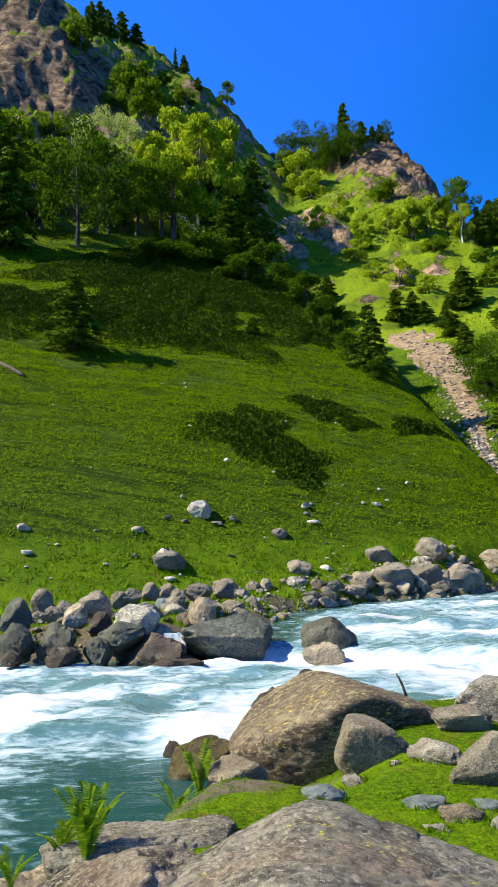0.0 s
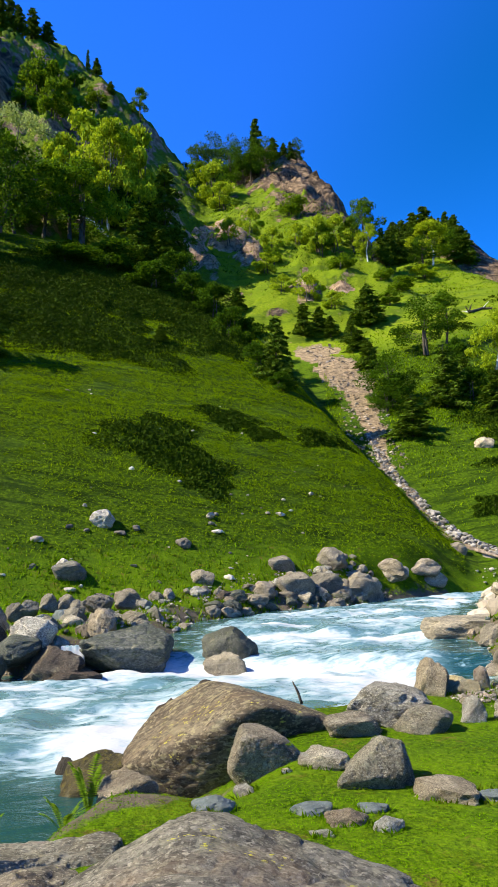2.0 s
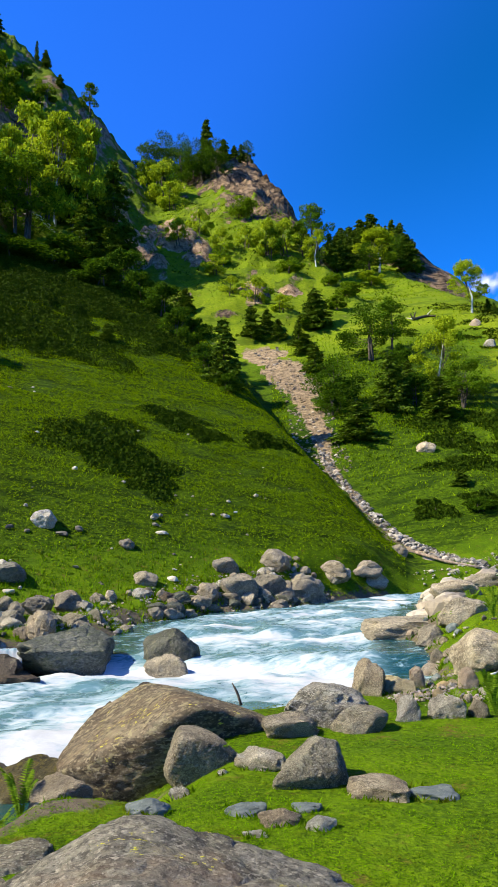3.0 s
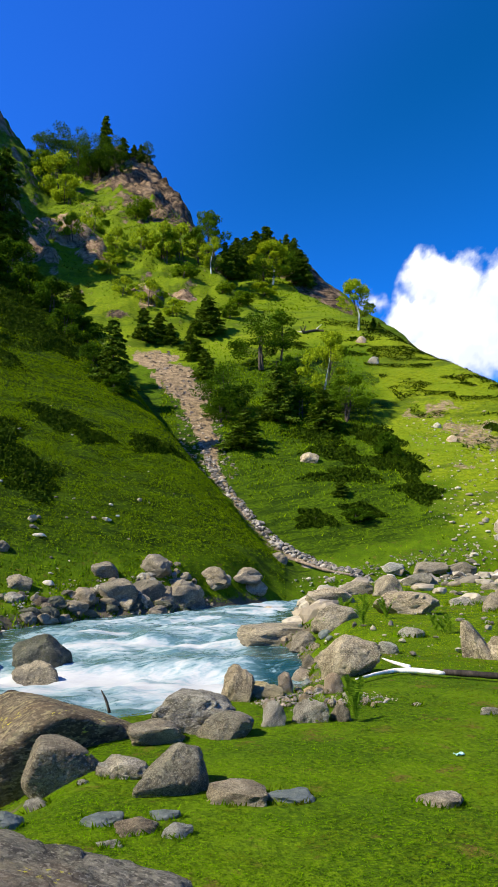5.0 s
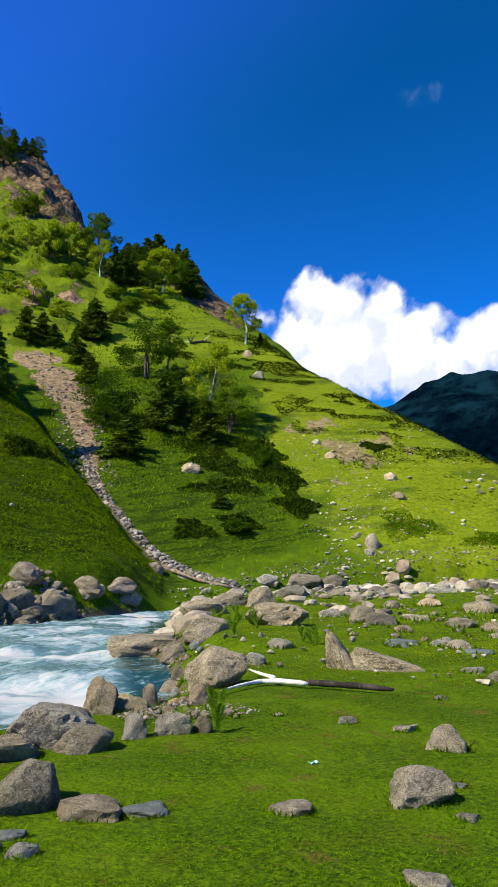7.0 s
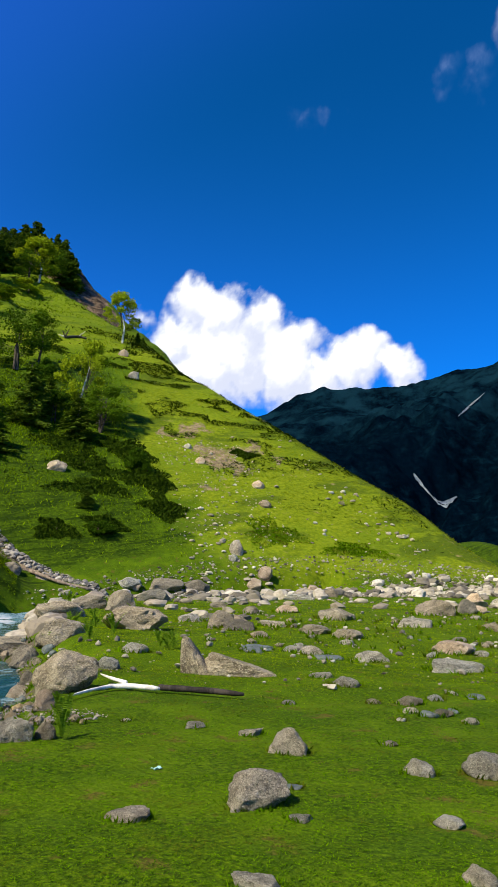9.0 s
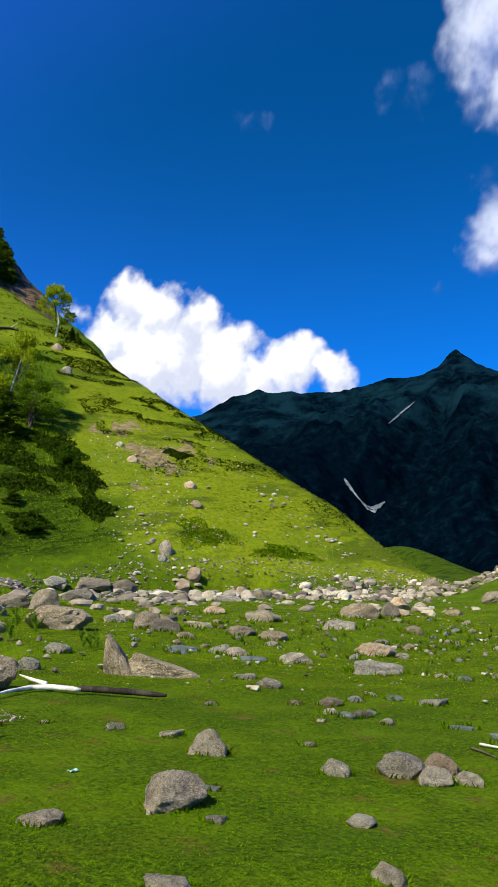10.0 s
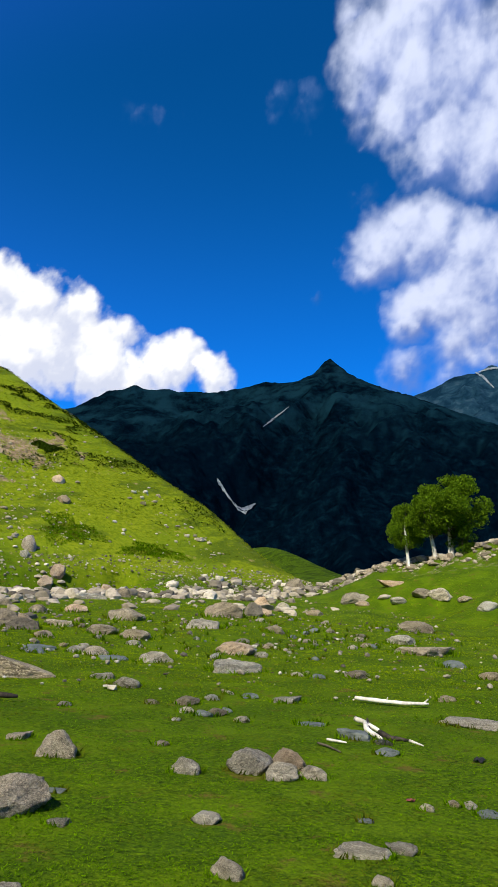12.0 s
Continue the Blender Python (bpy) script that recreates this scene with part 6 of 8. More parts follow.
def make_conifer(label, seed, tall, spread_, leaf=NEEDLE, whorls=17, dense=105):
    """A fir: a tapered trunk and whorls of drooping boughs of needle sprays."""
    rnd, gen = random.Random(seed), np.random.default_rng(seed)
    root = rooted("fir_tree", label, "tree")
    v, f = tube([(0, 0, -0.4), (0.03, 0, tall * 0.4), (0, 0.03, tall)], [tall * 0.020, tall * 0.013, 0.01], 7)
    stem = mesh_object("trunk", v, f, BARK, root, True)
    centres, outs, boughs = [], [], []
    for w in range(whorls):
        k = (w + rnd.uniform(-0.3, 0.3)) / whorls
        z = tall * (0.07 + 0.90 * k)
        reach = spread_ * (1 - k) ** 0.66 * rnd.uniform(0.7, 1.1) + 0.10
        for b in range(rnd.randint(5, 7)):
            a = rnd.uniform(0, 6.283)
            length = reach * rnd.uniform(0.65, 1.15)
            tip = Vector((math.cos(a), math.sin(a), -0.22 - 0.15 * rnd.random()))
            boughs.append(tube([(0, 0, z), tuple(Vector((0, 0, z)) + tip * length)], [tall * 0.004, 0.006], 3))
            m = max(5, int(dense * length / spread_))
            u = gen.uniform(0.15, 1.05, m)[:, None]
            c = np.array([0, 0, z]) + np.array(tip) * length * u + gen.normal(size=(m, 3)) * (0.13 * length * (1.15 - u) + 0.05) * (1, 1, 0.5)
            c[:, 2] -= 0.10 * length * u[:, 0] ** 2 * gen.uniform(0, 1.5, m)
            centres.append(c)
            outs.append(np.tile((tip.x, tip.y, -0.3), (m, 1)) * 1.2)
    v, f = join(boughs)
    tagged(mesh_object("branching", v, f, BARK, stem), kind="stuff")
    v, f = cards(np.vstack(centres), np.vstack(outs), tall * 0.026 + 0.04, gen, 2.0)
    mesh_object("needles", v, f, leaf, root)
    return root


def make_broadleaf(label, seed, tall, wide, leaf=LEAF, bark=BARK, stems=1, leaves=2600, low=0.30, name="birch_tree", lean=0.1, clumps=26, leaf_size=None, trunk=0.018):
    """A broad-leaved tree: stems, limbs, and a crown of many leaf clumps with gaps."""
    rnd, gen = random.Random(seed), np.random.default_rng(seed)
    root = rooted(name, label, "tree")
    heads = []
    for s in range(stems):
        a = rnd.uniform(0, 6.283)
        foot = Vector((math.cos(a), math.sin(a), 0)) * (0.0 if stems == 1 else wide * 0.10)
        top = foot + Vector((rnd.uniform(-lean, lean) * tall, rnd.uniform(-lean, lean) * tall, tall * rnd.uniform(0.68, 0.85)))
        mid = foot.lerp(top, 0.45) + Vector((rnd.uniform(-0.05, 0.05), rnd.uniform(-0.05, 0.05), 0)) * tall
        v, f = tube([tuple(foot - Vector((0, 0, 0.4))), tuple(foot.lerp(mid, 0.5)), tuple(mid), tuple(mid.lerp(top, 0.5)), tuple(top)], [tall * trunk * 1.25, tall * trunk, tall * trunk * 0.8, tall * trunk * 0.5, 0.015], 8)
        stem = mesh_object("trunk", v, f, bark, root, True)
        heads.append((foot, mid, top))
    limbs, centres = [], []
    for c in range(clumps):
        foot, mid, top = rnd.choice(heads)
        k = rnd.random()
        z = tall * (low + (1 - low) * k)
        belly = math.sin(math.pi * min(1, 0.18 + 0.80 * k)) ** 0.7
        a, r = rnd.uniform(0, 6.283), wide * 0.5 * belly * math.sqrt(rnd.uniform(0.08, 1.0))
        lead = mid.lerp(top, max(0, min(1, (z - mid.z) / max(0.1, top.z - mid.z))))
        at = Vector((lead.x * 0.7 + math.cos(a) * r, lead.y * 0.7 + math.sin(a) * r, z))
        start = foot.lerp(top, max(0.15, min(0.95, z / tall * 0.75)))
        limbs.append(tube([tuple(start), tuple(start.lerp(at, 0.55) + Vector((0, 0, -0.03 * tall))), tuple(at)], [tall * trunk * 0.2, tall * trunk * 0.11, 0.008], 4))
        m = int(1.7 * leaves / clumps * rnd.uniform(0.6, 1.4))
        size = wide * rnd.uniform(0.10, 0.19)
        q = gen.normal(size=(m, 3))
        q /= np.linalg.norm(q, axis=1, keepdims=True)
        q = q * (gen.uniform(0.25, 1.0, (m, 1)) ** 0.5) * size * (1.15, 1.15, 0.72)
        centres.append(q + np.array(at))
    v, f = join(limbs)
    tagged(mesh_object("branching", v, f, BARK, stem), kind="stuff")
    c = np.vstack(centres)
    v, f = cards(c, np.tile((0, 0, -0.2), (len(c), 1)), leaf_size or (tall * 0.022 + 0.04), gen, 1.3, 1.0)
    mesh_object("crown", v, f, leaf, root)
    return root


def plant(proto, x, y, scale=1.0, turn=0.0, wide=1.0, label="", group="", lean=0.0):
    ob = copy_thing(proto, pose(x, y, float(height(x, y)) - 0.05, lean, 0, turn))
    ob.scale = (scale * wide, scale * wide, scale)
    return tagged(ob, label, group=group)
# ---- trees: first one of each kind, standing in the place's own woods ----
FIR_A = make_conifer("dark green fir tree on the steep slope", 1, 10, 3.3)
FIR_B = make_conifer("slender dark fir on the steep slope", 2, 10, 2.8, whorls=19)
FIR_C = make_conifer("broad dark fir on the steep slope", 3, 10, 3.7, whorls=15, dense=120)
BIRCH_A = make_broadleaf("leafy green birch on the slope", 4, 10, 7, LEAF_SHADED, stems=3, leaves=4200, clumps=34)
BIRCH_B = make_broadleaf("leafy green birch on the slope", 5, 10, 6, LEAF_SHADED, leaves=3200, clumps=28)
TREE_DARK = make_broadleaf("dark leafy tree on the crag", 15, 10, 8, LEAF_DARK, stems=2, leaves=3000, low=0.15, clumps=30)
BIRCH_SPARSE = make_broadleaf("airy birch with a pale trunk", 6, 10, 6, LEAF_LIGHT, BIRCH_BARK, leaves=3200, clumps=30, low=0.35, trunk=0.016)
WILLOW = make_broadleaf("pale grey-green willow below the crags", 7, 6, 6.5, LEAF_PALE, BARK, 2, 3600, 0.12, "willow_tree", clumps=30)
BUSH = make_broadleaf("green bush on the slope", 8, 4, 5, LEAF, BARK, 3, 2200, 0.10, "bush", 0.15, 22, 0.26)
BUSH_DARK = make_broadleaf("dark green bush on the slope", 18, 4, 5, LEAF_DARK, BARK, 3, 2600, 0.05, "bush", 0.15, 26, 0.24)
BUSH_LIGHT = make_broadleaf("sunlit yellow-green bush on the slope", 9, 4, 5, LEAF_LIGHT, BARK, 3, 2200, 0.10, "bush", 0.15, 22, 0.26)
for proto, px, py in ((FIR_A, -62, 96), (FIR_B, -58, 90), (FIR_C, -66, 88), (BIRCH_A, -50, 84), (BIRCH_B, -47, 90), (TREE_DARK, -44, 95), (BIRCH_SPARSE, -54, 80), (WILLOW, -70, 94), (BUSH, -56, 74), (BUSH_DARK, -52, 72), (BUSH_LIGHT, -60, 78)):
    proto.location = (px, py, float(height(px, py)) - 0.05)
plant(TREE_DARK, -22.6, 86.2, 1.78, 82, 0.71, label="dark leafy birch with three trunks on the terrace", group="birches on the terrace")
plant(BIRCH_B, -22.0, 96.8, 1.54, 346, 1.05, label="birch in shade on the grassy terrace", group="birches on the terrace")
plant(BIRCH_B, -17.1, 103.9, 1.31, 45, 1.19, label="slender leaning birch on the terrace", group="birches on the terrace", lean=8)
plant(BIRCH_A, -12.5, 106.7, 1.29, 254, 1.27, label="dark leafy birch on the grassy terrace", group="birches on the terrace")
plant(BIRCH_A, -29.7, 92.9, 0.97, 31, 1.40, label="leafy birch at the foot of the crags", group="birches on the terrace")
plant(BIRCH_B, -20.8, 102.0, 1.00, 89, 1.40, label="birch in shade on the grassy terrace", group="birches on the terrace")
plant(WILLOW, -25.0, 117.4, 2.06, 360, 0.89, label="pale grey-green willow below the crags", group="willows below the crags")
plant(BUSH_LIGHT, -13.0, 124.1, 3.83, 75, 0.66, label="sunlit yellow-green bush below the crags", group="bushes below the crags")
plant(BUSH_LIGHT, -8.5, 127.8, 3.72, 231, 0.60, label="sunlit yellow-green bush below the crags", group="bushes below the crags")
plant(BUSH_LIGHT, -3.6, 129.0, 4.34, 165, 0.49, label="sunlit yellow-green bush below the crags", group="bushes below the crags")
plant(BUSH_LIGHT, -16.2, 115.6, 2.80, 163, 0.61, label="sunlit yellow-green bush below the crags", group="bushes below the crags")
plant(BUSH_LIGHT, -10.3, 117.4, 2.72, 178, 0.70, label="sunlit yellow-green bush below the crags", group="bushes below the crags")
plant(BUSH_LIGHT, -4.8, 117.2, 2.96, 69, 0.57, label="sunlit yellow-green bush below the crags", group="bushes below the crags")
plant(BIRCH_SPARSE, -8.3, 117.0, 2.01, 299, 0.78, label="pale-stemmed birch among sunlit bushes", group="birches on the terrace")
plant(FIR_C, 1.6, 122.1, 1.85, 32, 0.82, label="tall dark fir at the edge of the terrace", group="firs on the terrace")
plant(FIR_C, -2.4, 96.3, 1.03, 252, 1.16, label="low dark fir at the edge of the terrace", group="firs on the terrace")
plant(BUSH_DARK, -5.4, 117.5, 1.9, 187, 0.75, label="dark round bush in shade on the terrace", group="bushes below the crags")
plant(FIR_C, 0.5, 96.0, 0.74, 171, 1.32, label="low dark fir at the edge of the terrace", group="firs on the terrace")
plant(FIR_B, -28.6, 79.3, 1.79, 261, 0.84, label="dark fir at the far end of the terrace", group="firs on the terrace")
plant(FIR_C, -31.6, 80.1, 1.92, 93, 0.72, label="dark fir below the crags", group="firs on the terrace")
plant(BUSH, -34.6, 97.2, 1.73, 357, 0.86, label="green bush below the crags", group="bushes below the crags")
plant(BUSH, -34.6, 107.0, 1.84, 23, 1.02, label="green bush below the crags", group="bushes below the crags")
plant(BUSH, -40.0, 110.9, 2.00, 223, 1.12, label="green bush below the crags", group="bushes below the crags")
plant(BUSH, -33.3, 111.8, 1.95, 136, 0.90, label="green bush below the crags", group="bushes below the crags")
plant(BUSH, -29.4, 112.0, 1.76, 238, 0.98, label="green bush below the crags", group="bushes below the crags")
plant(BUSH, -29.4, 94.5, 1.37, 122, 0.90, label="green bush below the crags", group="bushes below the crags")
plant(BUSH, -32.7, 90.3, 1.66, 249, 0.72, label="green bush below the crags", group="bushes below the crags")
plant(BUSH, -35.2, 121.0, 1.49, 179, 0.98, label="green bush below the crags", group="bushes below the crags")
plant(FIR_C, -13.5, 53.1, 0.74, 234, 1.15, label="dark fir standing alone on the shaded slope", group="firs on the slopes")
plant(FIR_B, 0.5, 63.0, 0.18, 324, 1.88, label="small young fir on the green slope", group="firs on the slopes")
plant(BUSH_DARK, 4.5, 81.8, 0.95, 209, 1.04, label="dark shrub along the edge of the slope", group="shrubs along the edge")
plant(BUSH_DARK, 6.9, 78.6, 0.99, 51, 0.95, label="dark shrub along the edge of the slope", group="shrubs along the edge")
plant(BUSH_DARK, 2.6, 86.7, 1.22, 23, 0.98, label="dark shrub along the edge of the slope", group="shrubs along the edge")
plant(BUSH_DARK, 8.0, 71.6, 0.81, 341, 0.90, label="dark shrub along the edge of the slope", group="shrubs along the edge")
plant(BUSH_DARK, 9.7, 71.6, 0.72, 176, 1.01, label="dark shrub along the edge of the slope", group="shrubs along the edge")
plant(BUSH_DARK, -0.3, 83.7, 0.79, 70, 1.65, label="dark shrub along the edge of the slope", group="shrubs along the edge")
plant(BUSH_DARK, -5.6, 89.2, 0.86, 341, 2.00, label="dark shrub along the edge of the slope", group="shrubs along the edge")
plant(BUSH_DARK, -11.2, 85.7, 0.63, 208, 2.66, label="dark shrub along the edge of the slope", group="shrubs along the edge")
plant(BUSH_DARK, 9.5, 62.9, 0.69, 262, 0.92, label="dark shrub along the edge of the slope", group="shrubs along the edge")
plant(BUSH_DARK, 10.9, 59.6, 0.39, 317, 1.29, label="dark shrub along the edge of the slope", group="shrubs along the edge")
plant(FIR_A, 11.0, 61.7, 0.68, 103, 0.95, label="dark green fir tree on the steep slope", group="firs on the slopes")
plant(FIR_C, 21.1, 95.8, 0.54, 128, 1.27, label="dark green fir tree on the steep slope", group="firs on the slopes")
plant(FIR_B, 12.9, 106.3, 0.46, 316, 1.57, label="dark green fir tree on the steep slope", group="firs on the slopes")
plant(FIR_C, 31.2, 97.1, 0.71, 49, 1.22, label="dark green fir tree on the steep slope", group="firs on the slopes")
plant(FIR_C, 25.7, 80.6, 0.40, 275, 1.45, label="dark green fir tree on the steep slope", group="firs on the slopes")
plant(FIR_A, 24.9, 94.9, 0.35, 191, 1.59, label="dark green fir tree on the steep slope", group="firs on the slopes")
plant(FIR_B, 24.0, 97.6, 0.41, 253, 1.66, label="dark green fir tree on the steep slope", group="firs on the slopes")
plant(FIR_C, 26.9, 91.5, 0.38, 304, 1.23, label="dark green fir tree on the steep slope", group="firs on the slopes")
plant(FIR_C, 31.5, 97.7, 0.65, 181, 1.45, label="dark green fir tree on the steep slope", group="firs on the slopes")
plant(FIR_A, 23.1, 60.5, 0.40, 71, 1.89, label="dark green fir tree on the steep slope", group="firs on the slopes")
plant(FIR_A, 28.9, 66.0, 0.66, 54, 1.19, label="bright green fir among birches", group="firs on the slopes")
plant(FIR_C, 32.8, 69.8, 0.39, 190, 1.34, label="dark green fir tree on the steep slope", group="firs on the slopes")
plant(FIR_B, 32.4, 62.3, 0.47, 184, 1.80, label="dark green fir tree on the steep slope", group="firs on the slopes")
plant(FIR_A, 26.6, 87.5, 0.32, 291, 1.83, label="dark green fir tree on the steep slope", group="firs on the slopes")
plant(TREE_DARK, 33.1, 81.7, 0.71, 308, 1.30, label="round-crowned birch above the gully", group="birches above the gully")
plant(BIRCH_B, 36.5, 82.3, 0.75, 329, 1.00, label="dark birch above the gully", group="birches above the gully")
plant(TREE_DARK, 24.5, 69.0, 0.54, 196, 1.32, label="dense dark green birch above the landslide", group="birches above the gully")
plant(TREE_DARK, 23.0, 66.6, 0.27, 124, 1.62, label="dense shrub above the landslide", group="birches above the gully")
plant(BIRCH_SPARSE, 34.6, 65.9, 0.88, 327, 0.98, label="airy birch with a pale trunk above the gully", group="birches above the gully")
plant(BIRCH_A, 36.1, 63.7, 0.47, 106, 1.36, label="small birch beside an airy birch", group="birches above the gully")
plant(BUSH_DARK, 33.4, 73.4, 1.03, 79, 0.77, label="green shrub among the birches", group="birches above the gully")
plant(BUSH_DARK, 31.9, 66.5, 0.78, 12, 0.93, label="olive-brown shrub among the birches", group="birches above the gully")
plant(BUSH_DARK, 24.0, 68.5, 0.76, 92, 1.09, label="green shrub above the landslide", group="birches above the gully")
plant(BUSH_DARK, 34.9, 55.4, 0.50, 107, 0.96, label="dark round shrub on the slope", group="birches above the gully")
plant(BUSH_DARK, 35.3, 53.7, 0.33, 254, 0.95, label="dark round shrub on the slope", group="birches above the gully")
plant(BUSH_DARK, 26.8, 46.7, 0.25, 150, 1.73, label="dark round shrub on the slope", group="birches above the gully")
plant(FIR_B, 27.3, 50.0, 0.16, 237, 1.86, label="small young fir on the slope", group="firs on the slopes")
plant(BUSH_LIGHT, 14.8, 169.7, 2.70, 336, 0.81, label="sunlit green shrub among the outcrops", group="shrubs among the outcrops")
plant(BUSH, 10.7, 181.2, 1.96, 9, 0.69, label="sunlit green shrub among the outcrops", group="shrubs among the outcrops")
plant(BUSH, 30.6, 147.1, 1.36, 58, 1.00, label="sunlit green shrub among the outcrops", group="shrubs among the outcrops")
plant(BUSH_LIGHT, 23.1, 128.4, 1.28, 287, 0.72, label="sunlit green shrub among the outcrops", group="shrubs among the outcrops")
plant(BUSH_LIGHT, 31.9, 126.9, 1.94, 301, 0.60, label="sunlit green shrub among the outcrops", group="shrubs among the outcrops")
plant(BUSH_LIGHT, 35.8, 128.6, 1.65, 326, 0.79, label="sunlit green shrub among the outcrops", group="shrubs among the outcrops")
plant(BUSH_LIGHT, 28.0, 129.9, 1.15, 203, 0.82, label="sunlit green shrub among the outcrops", group="shrubs among the outcrops")
plant(BUSH_LIGHT, 16.7, 163.5, 1.72, 29, 0.87, label="sunlit green shrub among the outcrops", group="shrubs among the outcrops")
plant(BUSH_LIGHT, 20.1, 138.3, 1.41, 258, 0.71, label="sunlit green shrub among the outcrops", group="shrubs among the outcrops")
plant(BUSH_LIGHT, 24.5, 106.1, 1.03, 239, 0.92, label="sunlit green shrub among the outcrops", group="shrubs among the outcrops")
plant(BUSH, 22.5, 125.5, 0.93, 190, 0.96, label="sunlit green shrub among the outcrops", group="shrubs among the outcrops")
plant(BUSH_LIGHT, 14.6, 132.4, 1.32, 337, 0.72, label="sunlit green shrub among the outcrops", group="shrubs among the outcrops")
plant(BUSH_LIGHT, 20.0, 120.4, 0.88, 53, 0.97, label="sunlit green shrub among the outcrops", group="shrubs among the outcrops")
plant(BUSH, 39.4, 113.0, 0.56, 68, 1.47, label="sunlit green shrub among the outcrops", group="shrubs among the outcrops")
plant(BUSH, 33.5, 117.1, 0.73, 123, 1.46, label="sunlit green shrub among the outcrops", group="shrubs among the outcrops")
plant(BUSH, 40.9, 109.0, 0.68, 43, 1.48, label="sunlit green shrub among the outcrops", group="shrubs among the outcrops")
plant(BUSH_LIGHT, 51.0, 123.4, 0.63, 117, 1.84, label="sunlit green shrub among the outcrops", group="shrubs among the outcrops")
plant(BUSH_LIGHT, 20.9, 109.3, 0.79, 233, 0.97, label="sunlit green shrub among the outcrops", group="shrubs among the outcrops")
plant(BUSH_LIGHT, 27.7, 102.8, 0.61, 22, 1.19, label="sunlit green shrub among the outcrops", group="shrubs among the outcrops")
plant(BUSH, 36.6, 102.9, 0.62, 318, 1.19, label="sunlit green shrub among the outcrops", group="shrubs among the outcrops")
plant(BUSH, 30.0, 97.2, 0.46, 291, 1.13, label="sunlit green shrub among the outcrops", group="shrubs among the outcrops")
plant(TREE_DARK, 13.5, 213.5, 1.03, 294, 1.21, label="dark leafy tree on the crag", group="trees on the crag")
plant(TREE_DARK, 17.9, 210.4, 1.57, 62, 0.94, label="dark leafy tree on the crag", group="trees on the crag")
plant(TREE_DARK, 21.5, 185.6, 1.52, 122, 0.86, label="dark leafy tree on the crag", group="trees on the crag")
plant(TREE_DARK, 21.2, 207.1, 1.36, 155, 0.98, label="dark leafy tree on the crag", group="trees on the crag")
plant(TREE_DARK, 25.7, 180.6, 1.25, 44, 1.02, label="dark leafy tree on the crag", group="trees on the crag")
plant(TREE_DARK, 29.9, 176.9, 1.13, 72, 0.92, label="dark leafy tree on the crag", group="trees on the crag")
plant(TREE_DARK, 24.2, 181.4, 0.89, 81, 1.43, label="dark leafy tree on the crag", group="trees on the crag")
plant(FIR_B, 29.9, 191.2, 1.72, 292, 0.77, label="dark fir on top of the crag", group="firs on the crag")
plant(FIR_A, 38.6, 210.1, 0.89, 137, 1.09, label="dark fir on top of the crag", group="firs on the crag")
plant(FIR_A, 40.4, 191.4, 0.59, 209, 0.96, label="dark fir on top of the crag", group="firs on the crag")
plant(FIR_B, 41.9, 209.1, 0.43, 233, 1.48, label="dark fir on top of the crag", group="firs on the crag")
plant(TREE_DARK, 42.8, 192.4, 0.77, 259, 0.78, label="small tree on top of the crag", group="trees on the crag")
plant(BIRCH_B, 41.8, 129.0, 0.96, 185, 1.25, label="tall birch on the grassy shoulder", group="trees on the crag")
plant(BIRCH_B, 39.0, 127.4, 0.79, 33, 0.99, label="tall birch on the grassy shoulder", group="trees on the crag")
plant(BIRCH_SPARSE, 40.4, 123.5, 0.75, 334, 1.01, label="thin birch on the grassy shoulder", group="trees on the crag")
plant(BIRCH_B, 32.2, 126.2, 0.64, 203, 0.90, label="small birch on the grassy shoulder", group="trees on the crag")
plant(FIR_B, 59.8, 161.5, 0.67, 164, 1.79, label="dark fir on the far shoulder", group="firs on the far shoulder")
plant(FIR_A, 59.8, 155.4, 0.73, 71, 1.35, label="dark fir on the far shoulder", group="firs on the far shoulder")
plant(FIR_B, 60.7, 150.5, 1.02, 40, 1.26, label="dark fir on the far shoulder", group="firs on the far shoulder")
plant(FIR_A, 62.3, 147.6, 1.21, 261, 1.00, label="dark fir on the far shoulder", group="firs on the far shoulder")
plant(FIR_C, 64.0, 145.2, 0.84, 216, 1.10, label="dark fir on the far shoulder", group="firs on the far shoulder")
plant(FIR_A, 67.1, 141.8, 0.66, 236, 0.89, label="dark fir on the far shoulder", group="firs on the far shoulder")
plant(FIR_B, 64.8, 142.3, 0.75, 190, 1.65, label="dark fir on the far shoulder", group="firs on the far shoulder")
plant(FIR_C, 66.6, 137.4, 0.59, 272, 1.13, label="dark fir on the far shoulder", group="firs on the far shoulder")
plant(FIR_C, 57.6, 159.7, 0.50, 295, 1.25, label="dark fir on the far shoulder", group="firs on the far shoulder")
plant(BIRCH_SPARSE, 56.9, 131.6, 0.89, 205, 1.64, label="bare-stemmed tree on the grassy shoulder", group="trees on the crag")
plant(BIRCH_SPARSE, 55.1, 93.6, 0.80, 181, 1.18, label="lone birch on the skyline of the slope", group="birches above the gully")
plant(FIR_B, 57.5, 92.9, 0.22, 189, 1.36, label="small fir on the skyline", group="firs on the far shoulder")
plant(FIR_C, 57.6, 91.4, 0.20, 187, 1.04, label="small fir on the skyline", group="firs on the far shoulder")
plant(FIR_B, 44.5, 126.8, 0.80, 327, 1.00, label="dark fir on the far shoulder", group="firs on the far shoulder")
plant(FIR_B, 50.0, 138.5, 0.87, 81, 1.30, label="dark fir on the far shoulder", group="firs on the far shoulder")
plant(FIR_C, 55.0, 148.2, 0.95, 133, 0.82, label="dark fir on the far shoulder", group="firs on the far shoulder")
plant(FIR_C, 53.3, 139.6, 0.89, 109, 0.93, label="dark fir on the far shoulder", group="firs on the far shoulder")
